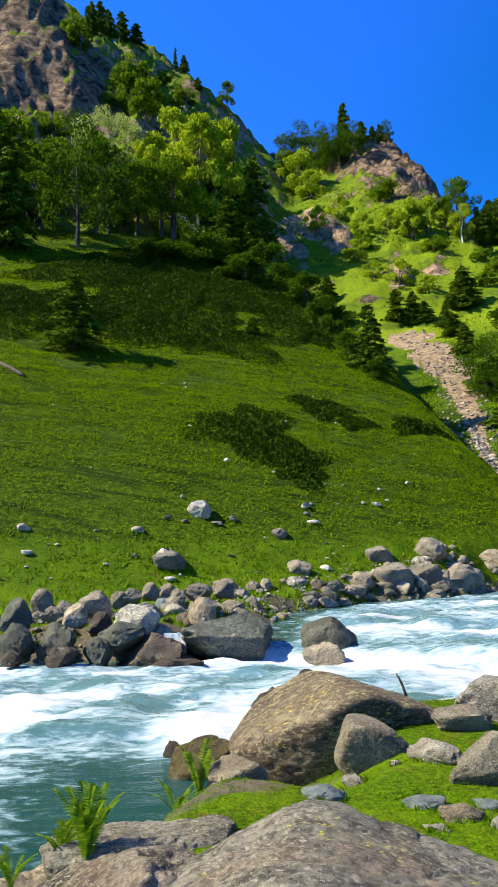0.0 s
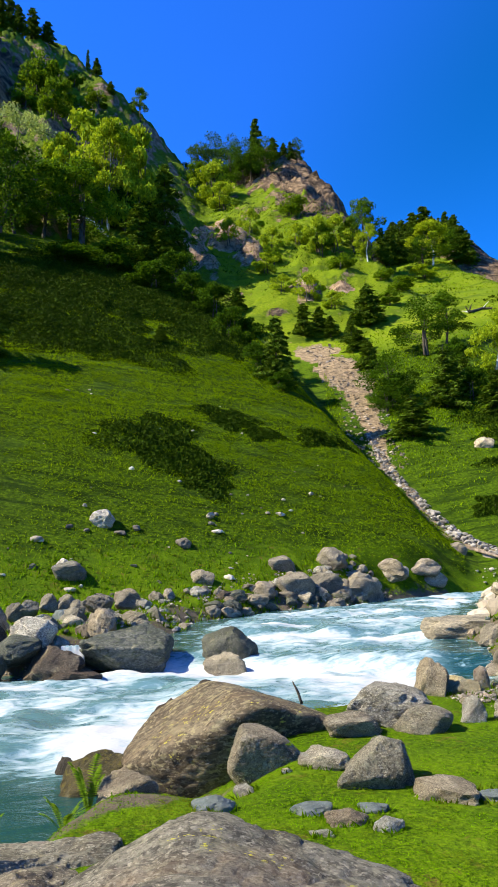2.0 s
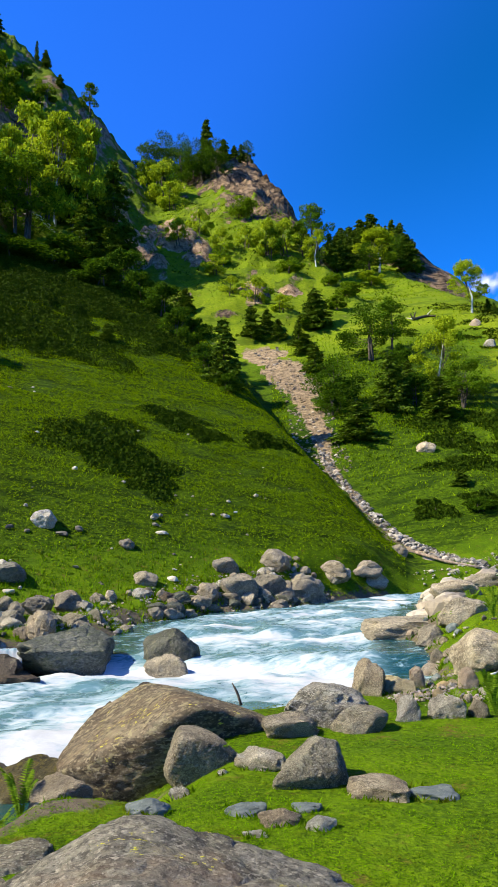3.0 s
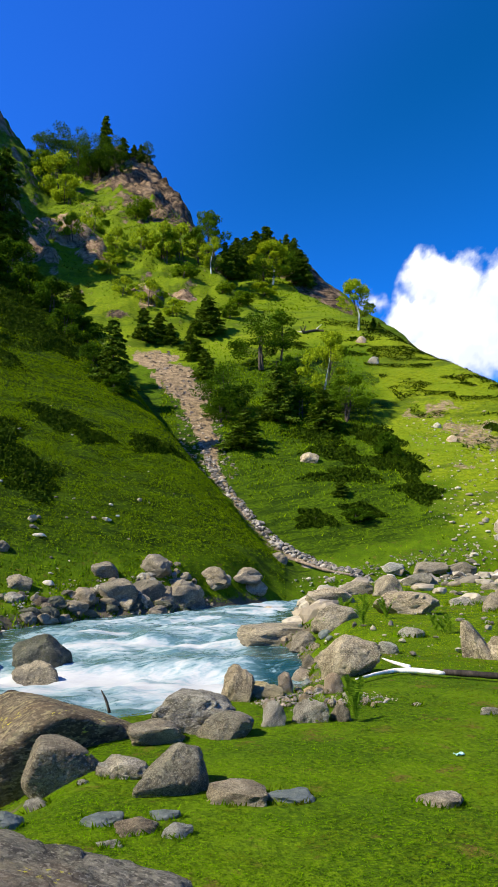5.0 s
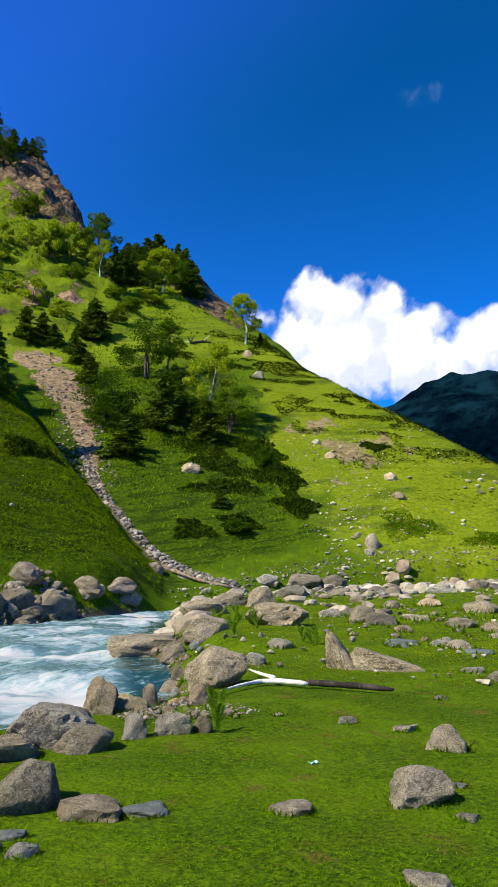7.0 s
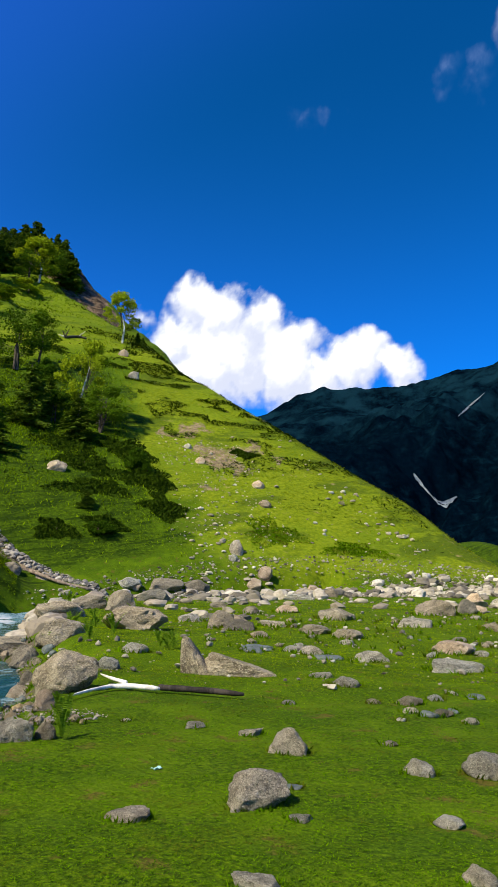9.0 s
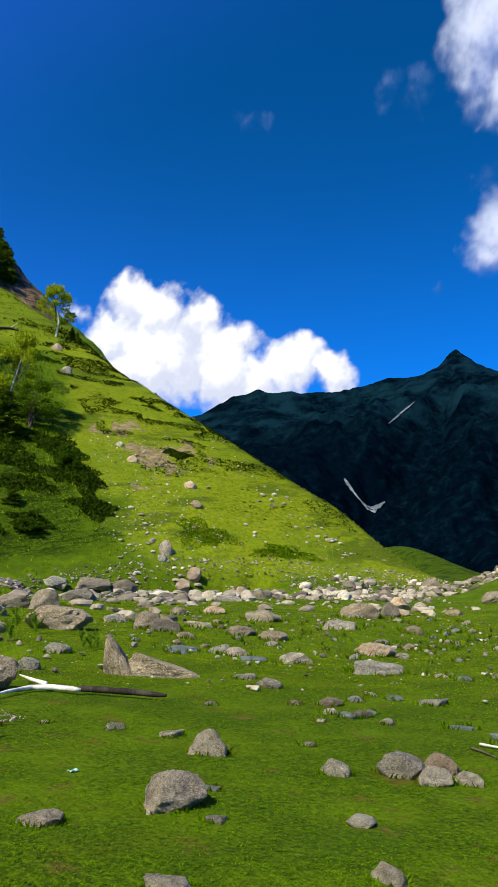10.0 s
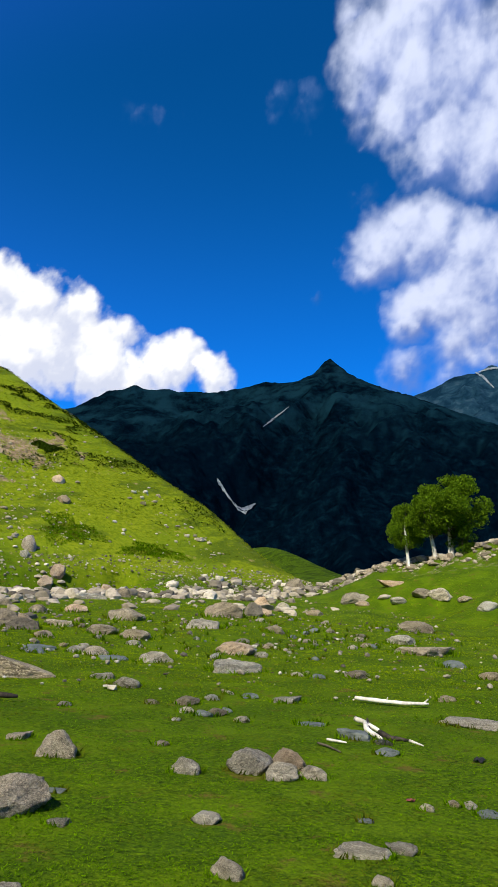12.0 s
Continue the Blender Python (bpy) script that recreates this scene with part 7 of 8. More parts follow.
plant(FIR_B, 56.5, 143.8, 0.92, 234, 1.03, label="dark fir on the far shoulder", group="firs on the far shoulder")
plant(FIR_B, 61.0, 151.1, 0.98, 345, 1.08, label="dark fir on the far shoulder", group="firs on the far shoulder")
plant(FIR_B, 61.0, 147.2, 0.95, 143, 1.01, label="dark fir on the far shoulder", group="firs on the far shoulder")
plant(FIR_C, 63.1, 148.2, 0.97, 337, 0.94, label="dark fir on the far shoulder", group="firs on the far shoulder")
plant(FIR_C, 63.4, 145.2, 0.95, 211, 0.91, label="dark fir on the far shoulder", group="firs on the far shoulder")
plant(FIR_C, 64.0, 142.9, 0.94, 183, 0.70, label="dark fir on the far shoulder", group="firs on the far shoulder")
plant(FIR_B, 65.1, 141.8, 0.94, 264, 0.94, label="dark fir on the far shoulder", group="firs on the far shoulder")
plant(FIR_A, 64.8, 137.6, 0.91, 225, 0.90, label="dark fir on the far shoulder", group="firs on the far shoulder")
plant(FIR_B, 64.6, 134.1, 0.88, 290, 1.33, label="dark fir on the far shoulder", group="firs on the far shoulder")
plant(FIR_C, 65.5, 132.9, 0.87, 148, 0.74, label="dark fir on the far shoulder", group="firs on the far shoulder")
plant(TREE_DARK, 58.1, 146.4, 0.76, 130, 1.09, label="dark leafy tree on the far shoulder", group="trees on the crag")
plant(TREE_DARK, 62.7, 143.5, 0.75, 348, 1.09, label="dark leafy tree on the far shoulder", group="trees on the crag")
plant(TREE_DARK, 63.4, 135.6, 0.71, 284, 1.09, label="dark leafy tree on the far shoulder", group="trees on the crag")
plant(TREE_DARK, 54.5, 130.7, 0.67, 269, 1.10, label="dark leafy tree on the far shoulder", group="trees on the crag")
plant(FIR_A, -41.0, 180.2, 1.05, 84, 0.91, label="dark fir on the high ridge", group="firs on the high ridge")
plant(FIR_C, -39.6, 185.4, 0.90, 189, 1.09, label="dark fir on the high ridge", group="firs on the high ridge")
plant(FIR_A, -38.1, 199.5, 1.14, 132, 0.99, label="dark fir on the high ridge", group="firs on the high ridge")
plant(FIR_A, -33.8, 201.2, 0.82, 286, 1.19, label="dark fir on the high ridge", group="firs on the high ridge")
plant(FIR_B, -18.3, 199.3, 0.64, 30, 1.15, label="dark fir on the high ridge", group="firs on the high ridge")
plant(FIR_A, -22.4, 212.7, 0.83, 281, 0.40, label="dark fir on the high ridge", group="firs on the high ridge")
plant(FIR_B, -13.5, 194.5, 0.44, 331, 1.41, label="dark fir on the high ridge", group="firs on the high ridge")
plant(FIR_A, -41.5, 172.1, 1.07, 8, 0.98, label="dark fir on the high ridge", group="firs on the high ridge")
plant(BIRCH_B, -4.5, 196.1, 1.10, 69, 0.81, label="tree on the skyline of the ridge", group="trees on the crag")
plant(BUSH, -26.5, 146.4, 2.51, 95, 0.82, label="green shrub on the crags", group="shrubs on the crags")
plant(BUSH, -21.6, 136.9, 2.26, 34, 0.71, label="green shrub on the crags", group="shrubs on the crags")
plant(BUSH, -27.5, 142.0, 1.75, 166, 0.81, label="green shrub on the crags", group="shrubs on the crags")
plant(BUSH, -38.5, 149.0, 2.29, 241, 0.69, label="green shrub on the crags", group="shrubs on the crags")
plant(BUSH, -20.6, 146.5, 1.54, 102, 0.75, label="green shrub on the crags", group="shrubs on the crags")
plant(BUSH, -15.7, 179.6, 1.37, 204, 1.04, label="green shrub on the crags", group="shrubs on the crags")
plant(BUSH, -17.0, 149.0, 1.33, 45, 0.87, label="green shrub on the crags", group="shrubs on the crags")
plant(BUSH, -23.1, 187.6, 1.18, 129, 0.96, label="green shrub on the crags", group="shrubs on the crags")
# ---- grass, herbs and shrubs ----
def sward(name, label, count, seed, az, near, far, size, material, ok, lift=1.2, long=2.2, tuft=1.0, rows=0.0):
    """Blades and leaves too many to count, over a sector of the ground. They grow larger where they stand farther off."""
    gen = np.random.default_rng(seed)
    a = np.radians(gen.uniform(*az, count))
    d = np.exp(gen.uniform(math.log(near), math.log(far), count)) if far / near > 2.5 else np.sqrt(gen.uniform(near ** 2, far ** 2, count))
    x, y = d * np.sin(a), d * np.cos(a)
    clump = sum(vnoise(x / (tuft * q), y / (tuft * q), seed + i) for i, q in enumerate((1.0, 3.1)))
    if rows:
        along, up = 0.952 * x + 0.3 * y, -0.3 * x + 0.952 * y
        clump = 0.35 * clump + 0.8 * vnoise(along / (4.0 * rows), up / (0.9 * rows), seed + 5) + 0.5 * vnoise(along / (1.6 * rows), up / (0.4 * rows), seed + 6)
    keep = ok(x, y) & (river_side(x, y) < -0.55) & (clump > (gen.uniform(-1.1, -0.15, count) if rows else gen.uniform(-1.5, -0.1, count)))
    keep &= gen.random(count) < ramp(d, near, 1.7 * near) + (near < 5)
    keep &= gen.random(count) < 1.25 - ramp(d, 0.6 * far, far)
    x, y, d, clump = x[keep], y[keep], d[keep], clump[keep]
    z = height(x, y)
    s = size(d)[:, None] if callable(size) else np.full((len(x), 1), size)
    c = np.column_stack([x, y, z + s[:, 0] * (0.15 * long + (0.7 if tuft < 0.5 else 1.1 if rows else 0.3) * np.maximum(clump + 0.5, 0))])
    n = len(c)
    turn, s = gen.uniform(0, 6.283, n), s * gen.uniform(0.6, 1.4, (n, 1))
    way = np.column_stack([np.cos(turn), np.sin(turn), gen.normal(lift, 0.3, n)])
    a = way / np.linalg.norm(way, axis=1, keepdims=True) * s * long
    b = np.column_stack([-np.sin(turn), np.cos(turn), gen.normal(0, 0.3, n)]) * s * 0.55
    v = np.stack([c - a * 0.4 - b * 0.5, c - a * 0.4 + b * 0.5, c + a * 0.6], 1).reshape(-1, 3)
    mesh_object(name, v, np.arange(3 * n).reshape(-1, 3), material)
    tagged(bpy.data.objects[name], label, "grass", kind="stuff")


def thicket(label, x, y, wide, deep, turn, tall, seed, material=JUNIPER, leaves=2200, size=0.2):
    """A low spreading shrub that follows the slope."""
    gen = np.random.default_rng(seed)
    r, a = np.sqrt(gen.uniform(0, 1, leaves)), gen.uniform(0, 6.283, leaves)
    edge = 1 + 0.28 * np.sin(a * 3 + seed) + 0.18 * np.sin(a * 7 + seed * 2)
    u, w = r * np.cos(a) * edge * wide * 0.5, r * np.sin(a) * edge * deep * 0.5
    t = radians(turn)
    px, py = x + u * math.cos(t) - w * math.sin(t), y + u * math.sin(t) + w * math.cos(t)
    hump = (1 - r ** 3) * tall * (0.75 + 0.5 * fbm(px, py, 1.4, 3, seed))
    pz = height(px, py) + hump * gen.uniform(0.35, 1.05, leaves)
    v, f = cards(np.column_stack([px, py, pz]), np.tile((0, 0, 0.9), (leaves, 1)), size, gen, 1.9, 0.8)
    v[:, 2] -= float(height(x, y))
    root = rooted("juniper_shrub", label, "shrub")
    root.location = (0, 0, float(height(x, y)))
    mesh_object("foliage", v, f, material, root)
    stem, sf = tube([(x, y, -0.5), (x + 0.1, y, tall * 0.4)], [0.09, 0.03], 5)
    mesh_object("stem", stem, sf, BARK, root)


def on_meadow(x, y):
    return (0.35 * (x - 27) + 0.94 * (y - 42) < 0) & (-0.3 * x + 0.952 * (y - 33) < 0)


def on_green_slope(x, y):
    return (-0.3 * x + 0.952 * (y - 33) > -3) & (x < np.interp(y, *EDGE_A) + 3) & (y < 102)


def on_right_slope(x, y):
    return (0.35 * (x - 27) + 0.94 * (y - 42) > -2) & (x > np.interp(y, *EDGE_A) + 2.5) & (x < 61) & (y < 100) & np.where(y > 60, np.abs(x - np.interp(y, SLIDE_Y, SLIDE_X)) > 2.2, x - np.interp(y, GULLY_Y, GULLY_X) > 0.9)


sward("near_turf", "short green clover and grass of the near meadow", 560000, 61, (-30, 92), 0.35, 19, lambda d: 0.006 + 0.0014 * d, TURF, on_meadow, 0.2, 1.5, 0.15)
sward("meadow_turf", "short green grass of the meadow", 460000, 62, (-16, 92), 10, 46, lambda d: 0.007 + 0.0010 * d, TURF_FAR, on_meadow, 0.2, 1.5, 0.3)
sward("rear_turf", "short green grass behind the boulders", 40000, 71, (92, 330), 0.35, 9, 0.03, TURF, on_meadow, 0.2, 1.5, 0.15)
sward("slope_herbs", "tall green herbs covering the steep slope", 430000, 63, (-24, 24), 29, 105, lambda d: 0.03 + 0.00115 * d, HERB, on_green_slope, 0.5, 2.0, rows=0.95)
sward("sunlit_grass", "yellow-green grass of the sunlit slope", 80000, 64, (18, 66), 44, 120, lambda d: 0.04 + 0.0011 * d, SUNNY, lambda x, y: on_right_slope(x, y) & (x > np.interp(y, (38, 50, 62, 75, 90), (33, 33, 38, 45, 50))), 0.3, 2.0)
sward("brush_herbs", "dark green herbs between the gully and the spur", 60000, 65, (14, 46), 44, 100, lambda d: 0.06 + 0.0016 * d, HERB, lambda x, y: on_right_slope(x, y) & (x < np.interp(y, (38, 50, 62, 75, 90), (33, 33, 38, 45, 50))), 1.0, 2.0)
sward("bank_grass", "long fresh grass along the far bank", 30000, 66, (-20, 24), 22, 37, 0.11, TURF, lambda x, y: (-0.3 * x + 0.952 * (y - 33) < 1.5) & (y > 20), 1.4, 2.6)

sward("brush_shrubs", "dark low shrubs between the gully and the spur", 26000, 67, (14, 46), 44, 92, 0.16, JUNIPER, lambda x, y: on_right_slope(x, y) & (x < np.interp(y, (38, 50, 62, 75, 90), (33, 33, 38, 45, 50))) & (fbm(x, y, 5, 3, 68) > 0.3), 0.7, 1.6)
def on_heath(x, y):
    """Narrow strips of heath that run along the upper sunlit slope."""
    along, up = 0.94 * x - 0.35 * y, 0.35 * x + 0.94 * y
    return on_right_slope(x, y) & (x > np.interp(y, (38, 50, 62, 75, 90), (40, 42, 43, 46, 50))) & (vnoise(along / 5.5, up / 1.5, 77) + 0.5 * fbm(x, y, 2.2, 3, 78) > np.interp(up, (56, 70, 100), (0.75, 0.12, 0.0)))


sward("slope_heath", "dark heath in strips across the sunlit slope", 170000, 79, (26, 60), 55, 118, lambda d: 0.05 + 0.0019 * d, JUNIPER, on_heath, 0.4, 1.8)
on_crag_slope = lambda x, y: (y > 90) & (x > 6) & (x < 66) & (np.hypot((x - 42) / 15, (y - 190) / 38) > 1)
sward("crag_herbs", "tufted green herbs on the grassy slope below the crag", 45000, 69, (2, 34), 92, 235, lambda d: 0.05 + 0.0017 * d, HERB, on_crag_slope, 0.6, 1.8, 2.5)
sward("crag_shrubs", "dark low shrubs on the grassy slope below the crag", 45000, 70, (2, 34), 92, 235, 0.30, JUNIPER, lambda x, y: on_crag_slope(x, y) & (fbm(x, y, 9, 4, 69) > 0.22), 0.7, 1.5, 2.5)
DARK_SHRUB = "dark low juniper shrub spreading over the slope"
for i, (x, y, wide, deep, turn, tall) in enumerate([
    (0.2, 44.2, 7.0, 7.0, 20, 0.55), (2.6, 41.6, 4.6, 4.4, 20, 0.5), (5.2, 50.3, 4.4, 3.4, 20, 0.5), (7.4, 49.3, 3.0, 2.2, 20, 0.45), (12.2, 50.6, 4.2, 2.6, 20, 0.6),
    # upper band: shrubs enlarged to stand for the trees' shadow as well
    (-4.5, 61, 14, 10.8, 15, 0.8), (-13, 64, 15.4, 13.5, 15, 0.9), (0.5, 79, 18.2, 16.2, 15, 1), (-19, 61, 12.6, 12.2, 15, 0.8), (-6, 72, 18.2, 14.9, 15, 1), (5.5, 69, 11.2, 12.2, 20, 0.8), (-15, 76, 18.2, 14.9, 10, 1), (-8, 85, 19.6, 14.9, 10, 1)]):
    thicket(DARK_SHRUB, x, y, wide, deep, turn, tall, 200 + i, JUNIPER, int(100 * wide * deep) if wide > 5 else 2500, 0.15)
for i, (x, y, wide, deep, turn, tall) in enumerate([
    (29.2, 52.8, 6.5, 2.8, -20, 0.6), (34.3, 53.6, 6.0, 3.5, -25, 0.8), (33.5, 48.3, 3.5, 2.5, -30, 0.6), 
    (48.5, 55.7, 2.6, 1.6, -20, 0.5), (27.5, 47.5, 3.2, 2.0, -20, 0.6), (23.8, 47.8, 3.0, 2.2, -20, 0.6), (46, 84, 8, 2.0, -20, 0.5), (40, 90, 9, 2.5, -20, 0.6), (31, 61, 6, 5, -20, 1.0), (36, 60, 4, 4, -20, 0.9), (36.4, 57.5, 3.2, 5, -20, 1.0), (35.2, 52.5, 2.6, 4.5, -12, 0.9), (33.9, 48.8, 2.0, 3.4, -10, 0.7), (30.5, 57, 5, 3, -25, 0.8)]):
    thicket("low dark shrub on the sunlit slope", x, y, wide, deep, turn, tall, 230 + i, JUNIPER, 2000, 0.16)
thicket("round green shrub patch on the sunlit slope", 40.5, 42.8, 5.0, 4.0, -20, 0.16, 260, TURF, 3000, 0.10)
thicket("round green shrub patch on the sunlit slope", 46.0, 38.6, 6.0, 2.0, -20, 0.16, 261, TURF, 2400, 0.10)

def fringe(name, label, seed, material):
    """Grass that stands close round the foot of each stone on the meadow."""
    gen = np.random.default_rng(seed)
    rows = np.array(MEADOW_STONES)
    d = np.hypot(rows[:, 0], rows[:, 1])
    count = np.clip(rows[:, 2] / (0.010 + 0.0016 * d) * 5, 10, 160).astype(int)
    x, y, wide, deep, turn = np.repeat(rows, count, axis=0).T
    a, k = gen.uniform(0, 6.283, len(x)), gen.uniform(0.40, 0.62, len(x))
    u, w, t = np.cos(a) * k * wide, np.sin(a) * k * deep, np.radians(turn)
    px, py = x + u * np.cos(t) - w * np.sin(t), y + u * np.sin(t) + w * np.cos(t)
    size = (0.008 + 0.0018 * np.hypot(px, py)) * gen.uniform(0.6, 1.5, len(x))
    foot = np.column_stack([px, py, height(px, py) - 0.01])
    way = np.column_stack([gen.normal(0, 0.5, len(x)), gen.normal(0, 0.5, len(x)), np.full(len(x), 1.0)]) * (size * 2.4)[:, None]
    across = np.column_stack([np.cos(a + 1.3), np.sin(a + 1.3), np.zeros(len(x))]) * (size * 0.5)[:, None]
    keep = river_side(px, py) < -0.5
    v = np.stack([foot - across, foot + across, foot + way], 1)[keep].reshape(-1, 3)
    mesh_object(name, v, np.arange(len(v)).reshape(-1, 3), material)
    tagged(bpy.data.objects[name], label, "grass", kind="stuff")


fringe("stone_fringe_grass", "short grass standing round the meadow stones", 72, TURF)
# ---- birches on the moraine ----
moraine_birch = make_broadleaf("round-crowned birch with a white trunk on the stony moraine", 71, 5.4, 4.6, LEAF_BRIGHT, BIRCH_BARK, 1, 9500, 0.39, "birch_tree", 0.06, 46, 0.145, 0.036)
moraine_birch.location = (47.9, 14.4, float(height(47.9, 14.4)) - 0.05)
tagged(moraine_birch, group="birches on the moraine")
plant(moraine_birch, 48.3, 17.5, 0.82, 140, 0.70, "smaller birch with a curved white trunk on the moraine", "birches on the moraine", 6)
plant(moraine_birch, 48.4, 15.6, 0.90, 60, 0.80, "birch with a leaning white trunk on the moraine", "birches on the moraine", -9)
plant(BUSH_DARK, 47.6, 13.4, 0.45, 250, 0.9, "low green birch scrub beside a larger birch", "birches on the moraine")


# ---- ferns ----
def fern(x, y, tall, wide, seed, label="bright green fern growing between rocks", z=None, fronds=9):
    rnd = random.Random(seed)
    z = float(height(x, y)) if z is None else z
    root = rooted("fern", label, "fern")
    root.location = (x, y, z)
    for _ in range(fronds):
        a, reach, up = rnd.uniform(0, 6.283), wide * rnd.uniform(0.3, 0.8), tall * rnd.uniform(0.7, 1.1)
        side = Vector((-math.sin(a), math.cos(a), 0))
        verts, faces = [], []
        for j in range(22):
            k = 0.10 + 0.90 * j / 21
            mid = Vector((math.cos(a) * reach * k ** 1.5, math.sin(a) * reach * k ** 1.5, up * (1.25 * k - 0.30 * k ** 3)))
            leaf = 0.13 * tall * math.sin(math.pi * min(1, 0.15 + 0.85 * (1 - k))) + 0.006
            for s in (-1, 1):
                n = len(verts)
                tip = mid + side * s * leaf + Vector((math.cos(a), math.sin(a), 0.3)) * leaf * 0.35
                verts += [tuple(mid + Vector((0, 0, 0.012 * tall))), tuple(mid - Vector((0, 0, 0.022 * tall))), tuple(tip)]
                faces.append((n, n + 1, n + 2))
        mesh_object("frond", verts, faces, FERN, root)
    return root


fern(1.18, 6.43, 0.17, 0.12, 306, "green fern clump at the foot of a boulder")
fern(4.09, 6.97, 0.47, 0.21, 307, "green fern clump at the foot of a boulder")
fern(9.95, 18.12, 0.59, 0.41, 309, "green fern clump at the foot of a boulder")
fern(9.27, 15.82, 0.52, 0.36, 310, "green fern clump at the foot of a boulder")
fern(10.48, 16.72, 0.56, 0.43, 311, "green fern clump at the foot of a boulder")
fern(12.71, 19.04, 0.66, 0.60, 312, "green fern clump at the foot of a boulder")
fern(10.05, 13.95, 0.44, 0.37, 313, "green fern clump at the foot of a boulder")
fern(10.19, 13.61, 0.43, 0.30, 314, "green fern clump at the foot of a boulder")
fern(9.29, 17.90, 0.45, 0.35, 315, "green fern clump at the foot of a boulder")
fern(11.19, 18.99, 0.56, 0.39, 316, "green fern clump at the foot of a boulder")
fern(9.99, 13.54, 0.38, 0.33, 317, "green fern clump at the foot of a boulder")
fern(14.50, 27.14, 0.78, 0.54, 318, "green fern clump at the foot of a boulder")
fern(3.76, 7.24, 0.26, 0.14, 319, "green fern clump at the foot of a boulder")
fern(-0.93, 4.22, 0.40, 0.26, 340, z=-0.04, fronds=18)
fern(-1.10, 4.36, 0.26, 0.24, 341, z=-0.06, fronds=12)
fern(-1.27, 4.02, 0.20, 0.20, 344, z=-0.06)
fern(-0.62, 5.95, 0.30, 0.22, 342, fronds=8)
fern(-0.45, 6.05, 0.42, 0.22, 343, fronds=9)


# ---- fallen wood ----
BRANCH_WHITE = [(5.23, 9.02, 0.27), (5.68, 9.27, 0.29), (6.14, 9.47, 0.3), (6.42, 9.28, 0.3), (6.65, 8.95, 0.28)]
BRANCH_FORK = [(6.32, 9.35, 0.35), (6.35, 9.81, 0.37), (6.45, 10.33, 0.39)]
BRANCH_DARK = [(6.70, 9.04, 0.29), (6.91, 8.82, 0.28), (7.21, 8.53, 0.26), (7.53, 8.07, 0.23)]
LOG_WHITE = [(11.51, 4.75, 0.21), (11.47, 4.33, 0.21), (11.48, 3.91, 0.21), (11.65, 3.59, 0.22)]
DRIFT = [(9.54, 3.85, 0.18), (9.45, 3.68, 0.17), (9.02, 3.46, 0.15), (8.65, 3.11, 0.13)]
DRIFT_SPLINTER = [(9.26, 3.54, 0.17), (9.03, 3.29, 0.15)]
DRIFT_DARK = [(9.01, 3.29, 0.14), (8.79, 3.06, 0.13), (8.85, 2.86, 0.12)]
DRIFT_STUB = [(9.62, 3.72, 0.19), (9.01, 3.42, 0.14)]
TWIG = [(7.99, 3.6, 0.11), (7.9, 3.43, 0.11), (7.73, 3.19, 0.1)]
TWIG_PALE = [(8.22, 3.6, 0.12), (8.19, 3.34, 0.12)]
TWIG_FAR = [(8.82, 2.84, 0.12), (8.69, 2.63, 0.11)]
TERRACE_LOG = [(-12.62, 113.6, 63.43), (-10.77, 116.8, 64.13), (-8.15, 114.91, 60.78)]
SLOPE_LOG = [(-17.62, 47.7, 16.75), (-16.05, 46.67, 15.79), (-14.96, 45.98, 15.07)]
ROOT_STEM = [(45.44, 93.66, 39.91), (47.97, 94.42, 40.89), (49.7, 93.52, 40.57)]
BANK_LOG = [(20.13, 43.53, 3.38), (21.15, 41.43, 2.67), (22.71, 39.97, 2.23)]
def limb(name, label, parts, category="branch"):
    """A piece of fallen wood from limbs: name of the part, points, radii, material."""
    root = rooted(name, label, category)
    for part_name, pts, radii, mat in parts:
        fine, wide = [], []
        for i in range(len(pts) - 1):
            for k in range(4):
                p = Vector(pts[i]).lerp(Vector(pts[i + 1]), k / 4)
                j = 0.10 * radii[i]
                fine.append(tuple(p + Vector((random.uniform(-j, j), random.uniform(-j, j), random.uniform(-j, j) * 0.6))))
                wide.append((radii[i] + (radii[i + 1] - radii[i]) * k / 4) * random.uniform(0.93, 1.07))
        fine.append(tuple(pts[-1]))
        wide.append(radii[-1] * 0.6)
        v, f = tube(fine, wide, 9)
        f = f + [tuple(range(9))[::-1], tuple(range(len(v) - 9, len(v)))]
        mesh_object(part_name, v, f, mat, root, True)
    return root


random.seed(12)
BLEACHED = bark_material("bleached_wood", (0.50, 0.47, 0.42), (0.85, 0.82, 0.76), 5.0)
CHARRED = bark_material("dark_wood", (0.015, 0.012, 0.010), (0.07, 0.055, 0.045), 8.0)
limb("fallen_branch", "forked white birch branch with a dark rotting end", [("bleached_end", BRANCH_WHITE, (0.012, 0.024, 0.034, 0.040, 0.038), BLEACHED), ("fork", BRANCH_FORK, (0.032, 0.026, 0.012), BLEACHED), ("dark_end", BRANCH_DARK, (0.042, 0.046, 0.044, 0.036), CHARRED)])
limb("fallen_log", "straight peeled white log lying in the grass", [("stem", LOG_WHITE, (0.030, 0.034, 0.030, 0.022), BLEACHED), ("knot", [(11.47, 4.20, 0.22), (11.44, 4.17, 0.28)], (0.014, 0.006), BLEACHED), ("knot", [(11.62, 3.66, 0.22), (11.66, 3.60, 0.29)], (0.016, 0.010), BLEACHED)], "log")
